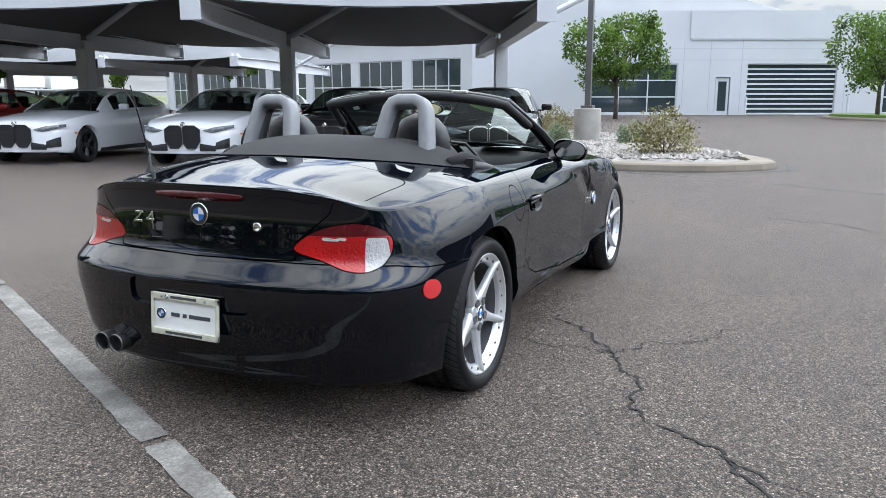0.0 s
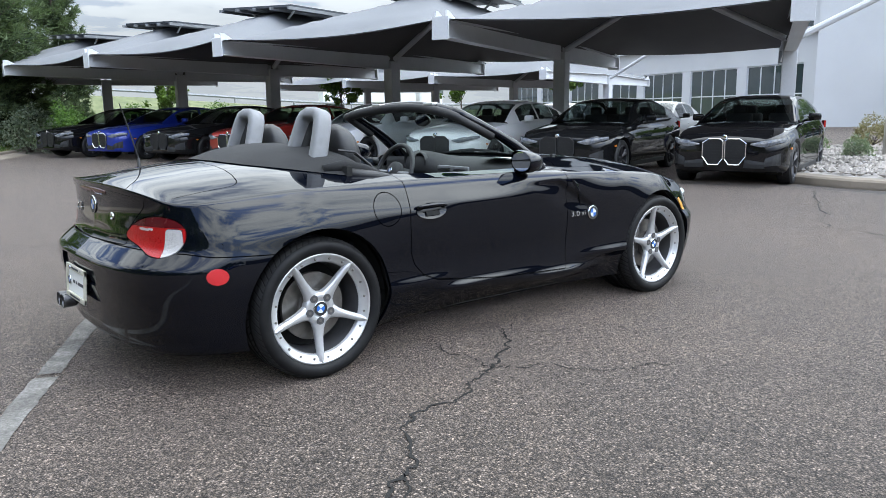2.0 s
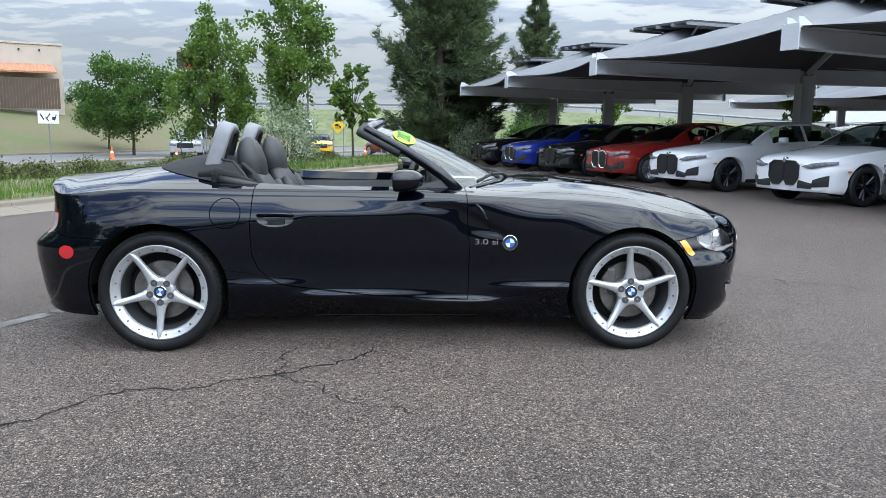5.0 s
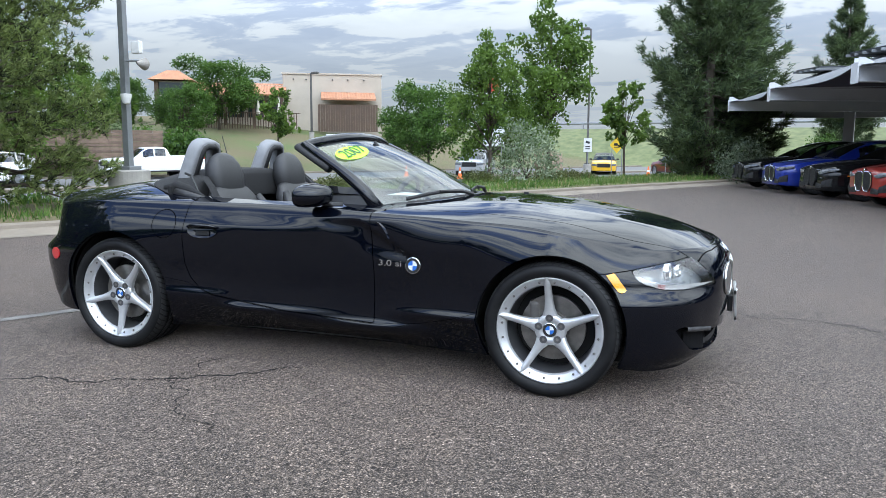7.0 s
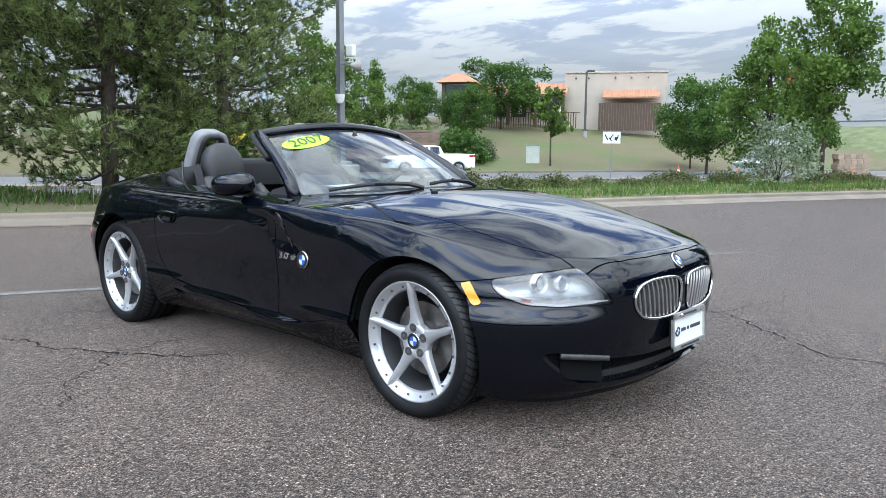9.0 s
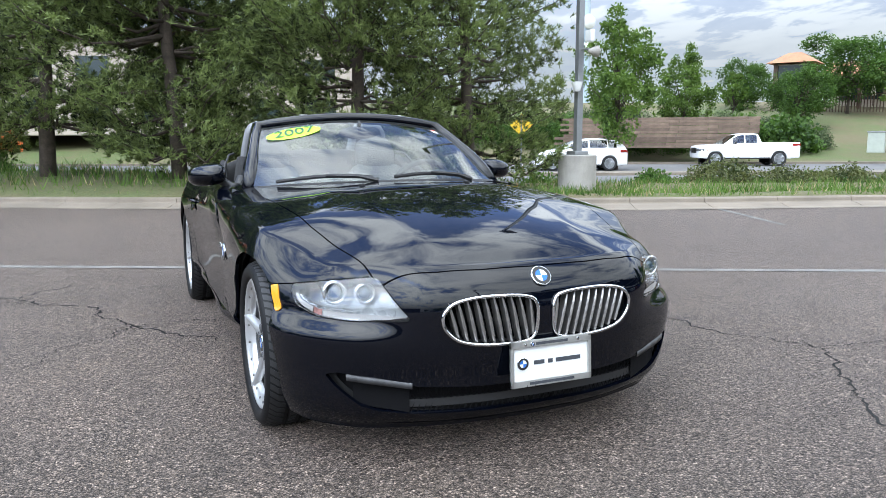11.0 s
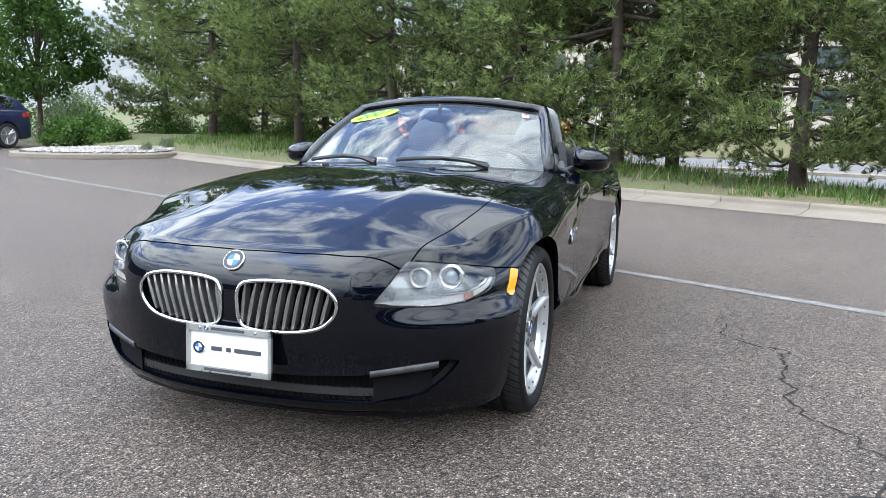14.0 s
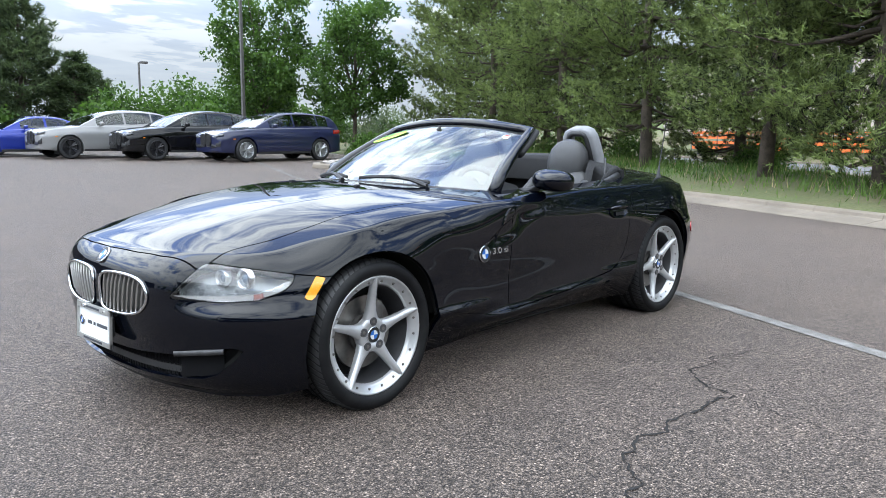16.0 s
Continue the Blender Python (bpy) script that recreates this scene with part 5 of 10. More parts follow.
quarter = rest.cut(lambda x, y, z, s: x - 0.0).cut(neg(fuel_f))
door_skin = shell.cut(inset(door_f))
flap_skin = shell.cut(inset(fuel_f)).cut(neg(door_f))
DOORS = []
for side in (1, -1):
    pick = (lambda k: k) if side == 1 else (lambda k: k.flipped())
    skin_part("front_fender", [pick(fender)], M_PAINT, roadster)
    skin_part("rear_quarter_panel", [pick(quarter)], M_PAINT, roadster)
    skin_part("side_sill", [pick(sill)], M_PAINT, roadster)
    DOORS.append(skin_part("door", [pick(door_skin)], M_PAINT, roadster, lip=0.05))
    if side == -1:
        skin_part("fuel_flap", [pick(flap_skin)], M_PAINT, roadster)
    else:
        skin_part("quarter_infill", [pick(flap_skin)], M_PAINT, roadster, lip=0)


def on_side(s, z, side=1, out=0.0):
    """A place on the skin, and the way out of it, at outline way s and height z."""
    i = min(NS - 2, max(0, int(np.searchsorted(ARC, s)) - 1))
    t = (s - ARC[i]) / (ARC[i + 1] - ARC[i])
    p = []
    for q in (i, i + 1):
        k = int(np.argmin(np.abs(SIDE[q, :, 2] - z)))
        k2 = min(NV - 1, max(0, k + (1 if SIDE[q, k, 2] < z else -1)))
        a, b = SIDE[q, k], SIDE[q, k2]
        w = 0 if abs(b[2] - a[2]) < 1e-9 else (z - a[2]) / (b[2] - a[2])
        p.append((a + (b - a) * w, HN[q, k]))
    pos = p[0][0] * (1 - t) + p[1][0] * t
    nor = p[0][1] * (1 - t) + p[1][1] * t
    nor = nor / np.linalg.norm(nor)
    pos = pos + nor * out
    return Vector((pos[0], pos[1] * side, pos[2])), Vector((nor[0], nor[1] * side, nor[2]))


def s_at_x(x):
    return float(np.interp(-x, -OUTLINE[:, 0], ARC))


def s_at_y(y, tail=False):
    h = NS // 4
    if tail:
        return float(np.interp(y, OUTLINE[::-1][:h, 1], ARC[::-1][:h]))
    return float(np.interp(y, OUTLINE[:h, 1], ARC[:h]))

# ---------------------------------------------------------------- the roadster: materials of its fittings
M_LENS = glass("clear_lens", (0.97, 0.98, 0.98), 0.02)
M_SCREEN = glass("windscreen_glass", (0.66, 0.74, 0.71), 0.0, 0.132)
M_SILVER = pbr("silver_wheel_paint", (0.60, 0.605, 0.61), 0.32, metal=0.6, var=0.07, coat=0.5, scale=8)
# darker copy of the wheel alloy: shade behind spokes and in lug recesses is painted
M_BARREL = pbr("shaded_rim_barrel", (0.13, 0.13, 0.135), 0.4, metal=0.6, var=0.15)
M_DISC = pbr("brake_disc_steel", (0.26, 0.25, 0.235), 0.35, metal=0.9, var=0.2, scale=15)
M_CALIPER = pbr("cast_caliper", (0.16, 0.15, 0.14), 0.6, metal=0.5, var=0.25, scale=12)
M_BUCKET = pbr("headlamp_reflector", (0.56, 0.58, 0.60), 0.28, metal=0.25, var=0.12, scale=14, fine=22, bump=0.5)
M_CHROME_SOFT = pbr("soft_chrome_bezel", (0.70, 0.71, 0.72), 0.25, metal=0.8, var=0.06, scale=20)
M_LAMP_ROSE = pbr("rose_tinted_reflector", (0.42, 0.22, 0.20), 0.25, var=0.25, scale=60, fine=200, coat=0.5)
M_BULB = pbr("projector_lens", (0.10, 0.14, 0.20), 0.05, metal=0.2, var=0.2, coat=1.0)
M_RED = pbr("red_lamp_plastic", (0.38, 0.004, 0.006), 0.3, var=0.2, scale=6, fine=90, coat=0.15, bump=0.25)
M_RED_DK = pbr("dark_red_lamp_plastic", (0.085, 0.003, 0.008), 0.25, var=0.15, coat=0.2)
M_CLEAR = pbr("white_lamp_plastic", (0.46, 0.445, 0.44), 0.3, var=0.1, fine=90, coat=0.15, bump=0.4)
M_AMBER = pbr("amber_reflector", (0.85, 0.36, 0.012), 0.25, var=0.1, coat=1.0, fine=150, bump=0.15)
M_REFL = pbr("red_reflector", (0.50, 0.015, 0.02), 0.3, var=0.1, coat=1.0, fine=150, bump=0.15)
M_CLOTH = pbr("black_soft_top_cloth", (0.016, 0.016, 0.017), 0.95, var=0.2, scale=6, fine=400, bump=0.25)
M_LEATHER = pbr("black_leather", (0.020, 0.020, 0.021), 0.48, var=0.15, scale=12, fine=160, bump=0.2)
M_HOOP = pbr("silver_grey_hoop_trim", (0.21, 0.213, 0.222), 0.6, var=0.1, scale=20, fine=300, bump=0.1)
M_TRIM = pbr("grey_bumper_reflector", (0.075, 0.075, 0.078), 0.38, var=0.3, scale=30, spec=0.35)
M_PIPE = pbr("sooty_chrome", (0.16, 0.16, 0.165), 0.3, metal=0.9, var=0.3, scale=20)
M_DASH = pbr("dark_dashboard", (0.022, 0.022, 0.023), 0.7, var=0.1, scale=10, fine=250, bump=0.15)
M_CARPET = pbr("black_carpet", (0.012, 0.012, 0.012), 1.0, var=0.2, fine=300, bump=0.3)
M_BLUE = pbr("roundel_blue", (0.02, 0.13, 0.48), 0.5, var=0.05)
M_BADGE_W = pbr("roundel_white", (0.66, 0.67, 0.68), 0.5, var=0.03)
M_BADGE_K = pbr("roundel_black", (0.012, 0.012, 0.013), 0.5, var=0.05)
M_NEON = pbr("neon_green_sticker", (0.42, 0.86, 0.03), 0.5, var=0.04)
M_INK = pbr("dark_green_ink", (0.02, 0.09, 0.05), 0.6, var=0.05)
M_PLATE = pbr("white_plate_card", (0.80, 0.81, 0.80), 0.45, var=0.03, scale=9)
M_FRAME = pbr("plate_frame_metal", (0.52, 0.52, 0.50), 0.3, metal=0.7, var=0.1, scale=12)
M_FRAME_B = pbr("aged_plate_frame", (0.60, 0.58, 0.48), 0.5, var=0.15, scale=12)
M_BAR = pbr("grey_print", (0.05, 0.055, 0.065), 0.6, var=0.05)
M_SLAT = pbr("silver_grille_bars", (0.40, 0.385, 0.37), 0.32, metal=0.8, var=0.08)
M_MESH = pbr("black_grille_mesh", (0.006, 0.006, 0.007), 0.8, var=0.2, spec=0.12)
M_MIRROR = pbr("mirror_glass", (0.85, 0.87, 0.88), 0.02, metal=1.0, var=0.01, rvar=0.0)


def frame_at(p, n, up=Vector((0, 0, 1))):
    """Axes at a place on the skin: x along, y up the skin, z out of it."""
    z = n.normalized()
    x = up.cross(z).normalized()
    y = z.cross(x)
    return Matrix(((x.x, y.x, z.x, p.x), (x.y, y.y, z.y, p.y), (x.z, y.z, z.z, p.z), (0, 0, 0, 1)))


def place(bm, m):
    bmesh.ops.transform(bm, matrix=m, verts=bm.verts[:])
    return bm


def disc(bm, r0, r1, a0, a1, z, n=8, r_in=None):
    """A flat ring sector."""
    lo = [bm.verts.new((math.cos(a0 + (a1 - a0) * k / n) * r0, math.sin(a0 + (a1 - a0) * k / n) * r0, z)) for k in range(n + 1)]
    hi = [bm.verts.new((math.cos(a0 + (a1 - a0) * k / n) * r1, math.sin(a0 + (a1 - a0) * k / n) * r1, z)) for k in range(n + 1)]
    for k in range(n):
        bm.faces.new((lo[k], hi[k], hi[k + 1], lo[k + 1]))


def roundel(name, m, r, parent):
    """A round two-colour badge: chrome rim, black ring, quartered disc."""
    bm = bmesh.new()
    lathe(bm, ((r * 0.94, 0.0035), (r, 0.003), (r * 1.02, 0.0), (r * 1.02, -0.004), (0.001, -0.004)), 28, "Z")
    ob = part(name, place(bm, m), M_CHROME, parent, "round blue and white badge", True)
    bm = bmesh.new()
    disc(bm, r * 0.60, r * 0.95, 0, 2 * math.pi, 0.0033, 28)
    part("badge_ring", place(bm, m), M_BADGE_K, ob)
    for k in range(4):
        bm = bmesh.new()
        disc(bm, 0.0002, r * 0.60, k * math.pi / 2, (k + 1) * math.pi / 2, 0.0036, 6)
        part("badge_quarter", place(bm, m), M_BADGE_W if k in (0, 2) else M_BLUE, ob)
    return ob


def text_part(name, words, size, m, material, parent, depth=0.002, shear=0.0, width=1.0, label=""):
    cu = bpy.data.curves.new(name, "FONT")
    cu.body, cu.size, cu.extrude, cu.shear, cu.align_x, cu.align_y = words, size, depth, shear, "CENTER", "CENTER"
    tmp = bpy.data.objects.new(name, cu)
    scene.collection.objects.link(tmp)
    me = bpy.data.meshes.new_from_object(tmp.evaluated_get(bpy.context.evaluated_depsgraph_get()))
    bpy.data.objects.remove(tmp)
    bpy.data.curves.remove(cu)
    me.transform(m @ Matrix.Diagonal((width, 1, 1, 1)))
    me.materials.clear()
    me.materials.append(material)
    ob = new(name, me)
    ob.parent = parent
    if label:
        tagged(ob, label)
    return ob


# ---------------------------------------------------------------- wheels
def spoke(bm, ang):
    """One blade of the star: broad at the hub, waisted, flared into the lip, with a raised spine."""
    rows = []
    for r, w, y, d in ((0.036, 0.040, 0.006, 0.030), (0.066, 0.034, 0.008, 0.030), (0.095, 0.0235, 0.010, 0.028), (0.135, 0.0180, 0.014, 0.026), (0.175, 0.0165, 0.020, 0.024), (0.205, 0.0160, 0.026, 0.022), (0.228, 0.0125, 0.032, 0.018), (0.246, 0.0030, 0.036, 0.012)):
        rows.append([(-w, y - d), (-w, y - 0.006), (-w * 0.72, y), (0, y + 0.005), (w * 0.72, y), (w, y - 0.006), (w, y - d)])
        rows[-1] = [(r, a, b) for a, b in rows[-1]]
    m = Matrix.Rotation(-ang, 4, "Y")
    grid_mesh(bm, [[m @ Vector((r, b, a)) for r, a, b in row] for row in rows])


def build_wheel(turn, tyre_w):
    """A wheel whose outer face looks along +y, round the origin."""
    bm = bmesh.new()
    lathe(bm, ((0.2500, 0.010), (0.2530, 0.022), (0.2525, 0.033), (0.2470, 0.037), (0.2410, 0.033), (0.2380, 0.026), (0.2180, 0.020), (0.2120, 0.012), (0.2080, 0.0)), 64)
    rim = part("wheel", bm, M_SILVER, None, "silver five-spoke alloy wheel", True)
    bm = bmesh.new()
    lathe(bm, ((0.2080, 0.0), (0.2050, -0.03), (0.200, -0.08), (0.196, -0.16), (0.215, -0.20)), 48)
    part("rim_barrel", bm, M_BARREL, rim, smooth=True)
    w = tyre_w
    bm = bmesh.new()
    prof = [(0.2495, 0.012), (0.2520, 0.036), (0.262, 0.046), (0.280, 0.052), (0.298, 0.048), (0.309, 0.036), (0.3145, 0.020), (0.3165, 0.010)]
    y = 0.010
    for k in range(4):
        y -= w * 0.17
        prof += [(0.3180, y), (0.3180, y - 0.001), (0.3115, y - 0.002), (0.3115, y - 0.009), (0.3180, y - 0.010)]
        y -= 0.010
    prof += [(0.3165, y - w * 0.12), (0.309, y - w * 0.12 - 0.03), (0.28, y - w * 0.12 - 0.045), (0.25, y - w * 0.12 - 0.03)]
    lathe(bm, prof, 96)
    part("tyre", bm, M_TYRE, rim, "black low-profile tyre", True)
    # shoulder blocks, parted by cross grooves
    bm = bmesh.new()
    for k in range(64):
        a0, a1 = 2 * math.pi * k / 64, 2 * math.pi * (k + 0.72) / 64
        for skew, line in ((0.03, ((0.3085, 0.0385), (0.3150, 0.024), (0.3190, 0.010), (0.3200, -0.018))), (-0.05, ((0.3196, -0.040), (0.3198, -0.066))), (0.05, ((0.3198, -0.088), (0.3198, -0.116)))):
            rows_ = []
            for n_, (r, yy) in enumerate(line):
                rows_.append([(r * math.cos(a + skew * n_), yy, r * math.sin(a + skew * n_)) for a in (a0, (a0 + a1) / 2, a1)])
            inner_ = [[(x * 0.985, yy, z_ * 0.985) for x, yy, z_ in row] for row in rows_]
            grid_mesh(bm, rows_)
            grid_mesh(bm, [[row[0] for row in rows_], [row[0] for row in inner_]])
            grid_mesh(bm, [[row[2] for row in inner_], [row[2] for row in rows_]])
    bmesh.ops.recalc_face_normals(bm, faces=bm.faces)
    tagged(part("tread", bm, M_RUBBER, rim, "grooved tread blocks"), kind="stuff")
    for k in range(5):
        bm = bmesh.new()
        spoke(bm, turn + k * 2 * math.pi / 5)
        part("spoke", bm, M_SILVER, rim, smooth=True)
    bm = bmesh.new()
    lathe(bm, ((0.074, -0.025), (0.074, 0.004), (0.068, 0.0095), (0.040, 0.0125), (0.037, 0.008), (0.001, 0.008)), 40)
    part("hub", bm, M_SILVER, rim, smooth=True)
    roundel("centre_cap", Matrix.Translation((0, 0.012, 0)) @ Matrix.Rotation(radians(-90), 4, "X"), 0.0335, rim)
    for k in range(5):
        a = turn + k * 2 * math.pi / 5
        c = (math.cos(a) * 0.0560, 0, math.sin(a) * 0.0560)
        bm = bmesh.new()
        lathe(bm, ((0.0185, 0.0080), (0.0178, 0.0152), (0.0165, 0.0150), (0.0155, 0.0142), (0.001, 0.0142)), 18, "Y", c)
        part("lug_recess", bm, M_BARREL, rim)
        bm = bmesh.new()
        lathe(bm, ((0.008, 0.0), (0.008, 0.0150), (0.001, 0.0155)), 6, "Y", c)
        part("lug_bolt", bm, M_DISC, rim)
    for k in range(20):
        a = (k + 0.5) * 2 * math.pi / 20
        c = (math.cos(a) * 0.2270, 0.0, math.sin(a) * 0.2270)
        bm = bmesh.new()
        lathe(bm, ((0.0055, 0.018), (0.0055, 0.0265), (0.001, 0.0275)), 8, "Y", c)
        part("rim_bolt", bm, M_DISC, rim)
    bm = bmesh.new()
    lathe(bm, ((0.08, -0.055), (0.155, -0.055), (0.155, -0.077), (0.08, -0.077)), 48, close=True)
    part("brake_disc", bm, M_DISC, rim, smooth=False)
    bm = bmesh.new()
    lathe(bm, ((0.001, -0.035), (0.080, -0.035), (0.080, -0.08), (0.001, -0.08)), 32)
    part("disc_hat", bm, M_CALIPER, rim)
    bm = bmesh.new()
    lathe(bm, ((0.001, -0.13), (0.20, -0.13), (0.20, -0.14), (0.001, -0.14)), 32)
    part("backing_plate", bm, M_UNDER, rim)
    return rim


def tyre_mat():
    m, nd, ln, b = nodes_of("tyre_tread_rubber")
    n = noise_tex(nd, ln, 160, 3)
    ln.new(ramp(nd, ln, noise_tex(nd, ln, 14, 4), ((0.3, (0.006, 0.006, 0.007)), (0.7, (0.013, 0.013, 0.013)))), b.inputs["Base Color"])
    b.inputs["Roughness"].default_value, b.inputs["Specular IOR Level"].default_value = 0.55, 0.2
    bump_on(nd, ln, b, n, 0.15, 0.002)
    return m


M_TYRE = tyre_mat()
front_wheel = build_wheel(radians(90), 0.225)
for ob, (x, y, turn, flip) in zip((front_wheel,), ((1.2475, 0.786, 0, 0),)):
    ob.parent = roadster
    ob.matrix_basis = Matrix.Translation((x, y, 0.3185))
for x, y, a, flip in ((1.2475, -0.786, 4, True), (-1.2475, 0.806, 20, False), (-1.2475, -0.806, 33, True)):
    m = Matrix.Translation((x, y, 0.3185)) @ Matrix.Rotation(math.pi if flip else 0, 4, "Z") @ Matrix.Rotation(radians(a), 4, "Y")
    w = copy_thing(front_wheel, m)
    w.parent = roadster
for sx in (1.2475, -1.2475):
    for side in (1, -1):
        bm = bmesh.new()
        c = Matrix.Translation((sx + (-0.09), side * 0.70, 0.36)) if sx > 0 else Matrix.Translation((sx + 0.09, side * 0.71, 0.36))
        box(bm, (0, 0, 0), (0.06, 0.07, 0.16), c, 0.02)
        part("brake_caliper", bm, M_CALIPER, roadster)
        bm = bmesh.new()
        pts = []
        for k in range(25):
            a = math.pi * (0.02 + 0.96 * k / 24)
            pts.append([(sx + math.cos(a) * 0.366, side * yy, 0.322 + math.sin(a) * 0.366) for yy in (0.795, 0.68, 0.50)])
        grid_mesh(bm, pts)
        part("wheel_arch_liner", bm, M_UNDER, roadster, smooth=True)
        bm = bmesh.new()
        box(bm, (sx, side * 0.49, 0.42), (0.80, 0.03, 0.60), None)
        part("inner_wing", bm, M_UNDER, roadster)
bm = bmesh.new()
box(bm, (0.0, 0, 0.20), (3.6, 0.96, 0.05), None, 0.01)
box(bm, (0.0, 0, 0.19), (1.72, 1.42, 0.05), None, 0.01)
box(bm, (-1.74, 0, 0.24), (0.30, 1.16, 0.05), None, 0.01)
box(bm, (1.64, 0, 0.20), (0.34, 1.16, 0.03), None, 0.01)
part("underbody", bm, M_UNDER, roadster)
for x, sx in ((0.84, 1), (-0.86, -1)):
    bm = bmesh.new()
    box(bm, (x, 0, 0.48), (0.03, 1.50, 0.58), None)
    part("bulkhead", bm, M_UNDER, roadster)

# ---------------------------------------------------------------- lamps
for side in (1, -1):
    cut = FULL.cut(inset(head_f, 0.001))
    lens = cut.lifted(0.001)
    lens = lens if side == 1 else lens.flipped()
    head = skin_part("headlamp", [lens], M_LENS, roadster, "clear swept-back twin headlamp", 0.02)
    back = FULL.cut(inset(head_f, -0.012)).lifted(-0.085)
    skin_part("reflector_bowl", [back if side == 1 else back.flipped()], M_BUCKET, head, lip=0)
    for x, y, z, r in ((1.748, 0.640, 0.600, 0.034), (1.786, 0.548, 0.597, 0.030)):
        m = frame_at(Vector((x, y * side, z)), Vector((1, 0.12 * side, 0.02)))
        bm = bmesh.new()
        lathe(bm, ((r + 0.006, -0.01), (r + 0.006, 0.012), (r, 0.016), (r - 0.004, 0.010), (r - 0.008, -0.012)), 28, "Z")
        ring = part("projector_ring", place(bm, m), M_CHROME_SOFT, head, smooth=True)
        bm = bmesh.new()
        lathe(bm, [(max(0.001, (r - 0.010) * math.cos(a * math.pi / 16)), -0.008 + 0.02 * math.sin(a * math.pi / 16)) for a in range(0, 9)], 24, "Z")
        part("projector_lens", place(bm, m), M_BULB, ring, smooth=True)
    foot_s, foot_z = [q[0] for q in LAMP_FOOT], [q[1] for q in LAMP_FOOT]
    band = FULL.cut(lambda x, y, z, s: np.maximum(np.maximum(poly(s, z, HEAD) + 0.004, z - np.interp(s, foot_s, foot_z)), 1.4 - x))
    for nm, cutter, mat in (("lower_strip", lambda x, y, z, s: 1.755 - x, M_CLEAR), ("corner_reflector", lambda x, y, z, s: np.maximum(x - 1.752, 1.722 - x), M_LAMP_ROSE), ("side_cell", lambda x, y, z, s: x - 1.719, M_CLEAR)):
        k = band.cut(cutter).lifted(-0.014)
        skin_part(nm, [k if side == 1 else k.flipped()], mat, head, lip=0)
    ledge = FULL.cut(lambda x, y, z, s: np.maximum(np.abs(z - np.interp(s, foot_s, foot_z) - 0.004) - 0.004, np.maximum(poly(s, z, HEAD) + 0.01, 1.4 - x))).lifted(-0.018)
    skin_part("inner_ledge", [ledge if side == 1 else ledge.flipped()], M_CHROME_SOFT, head, lip=0.03)

    back = FULL.cut(inset(lamp_f, 0.0015))
    red = back.cut(lambda x, y, z, s: -1 * poly(TAIL - s, z, [(0.69, 0.5), (0.712, 0.718), (0.812, 0.718), (0.818, 0.66), (0.80, 0.5)]) ).cut(lambda x, y, z, s: z - 0.721)
    top_band = back.cut(lambda x, y, z, s: 0.7215 - z)
    white = back.cut(lambda x, y, z, s: poly(TAIL - s, z, [(0.692, 0.5), (0.714, 0.716), (0.810, 0.716), (0.816, 0.66), (0.798, 0.5)]))
    f = (lambda k: k) if side == 1 else (lambda k: k.flipped())
    tl = skin_part("tail_lamp", [f(red)], M_RED, roadster, "red and white wrap-round tail lamp", 0.012)
    skin_part("upper_band", [f(top_band)], M_RED_DK, tl, "dark red upper band", 0.012)
    skin_part("reversing_light", [f(white)], M_CLEAR, tl, "white reversing section", 0.012)
    strip_ = FULL.cut(lambda x, y, z, s: np.maximum(np.maximum(np.abs(z - 0.711) - 0.006, np.abs(np.abs(y) - 0.533) - 0.042), x + 1.4)).lifted(0.002)
    skin_part("clear_strip", [f(strip_)], M_CLEAR, tl, "clear strip across the red lens", 0.004)
    base = FULL.cut(inset(lamp_f, -0.004)).lifted(-0.010)
    skin_part("lamp_base", [f(base)], M_UNDER, tl, lip=0)

    mk = FULL.cut(lambda x, y, z, s: np.where(y > 0.5, poly(x, z, [(1.496, 0.591), (1.531, 0.600), (1.592, 0.520), (1.557, 0.511)]), 1.0)).lifted(0.004)
    skin_part("side_marker", [f(mk)], M_AMBER, roadster, "amber side marker reflector", 0.006)
    rf = FULL.cut(lambda x, y, z, s: np.where(y > 0.5, np.hypot((x + 1.712) * 0.80, z - 0.528) - 0.034, 1.0)).lifted(0.004)
    skin_part("rear_reflector", [f(rf)], M_REFL, roadster, "round red reflector", 0.006)

bm = bmesh.new()
rows = []
for k in range(13):
    y = -0.205 + 0.41 * k / 12
    p, n = on_side(s_at_y(abs(y), True), 0.842, 1 if y >= 0 else -1, 0.002)
    up = Vector((0, 0, 1)) - n * n.z
    h = 0.016 * (1 - 0.5 * (abs(y) / 0.205) ** 4)
    rows.append([p - up * h - n * 0.006, p - up * h, p + up * h, p + up * h - n * 0.006])
grid_mesh(bm, rows)
part("third_brake_lamp", bm, M_RED_DK, lid, "dark red high brake lamp", True)
p, n = on_side(TAIL, 0.775, 1, 0.002)
roundel("rear_badge", frame_at(p, n), 0.041, lid)
p, n = on_side(s_at_y(0.26, True), 0.742, -1, 0.002)
bm = bmesh.new()
lathe(bm, ((0.017, -0.004), (0.017, 0.003), (0.012, 0.005), (0.010, 0.002), (0.001, 0.002)), 20, "Z")
lock = part("trunk_lock", place(bm, frame_at(p, n)), M_CHROME, lid, smooth=True)
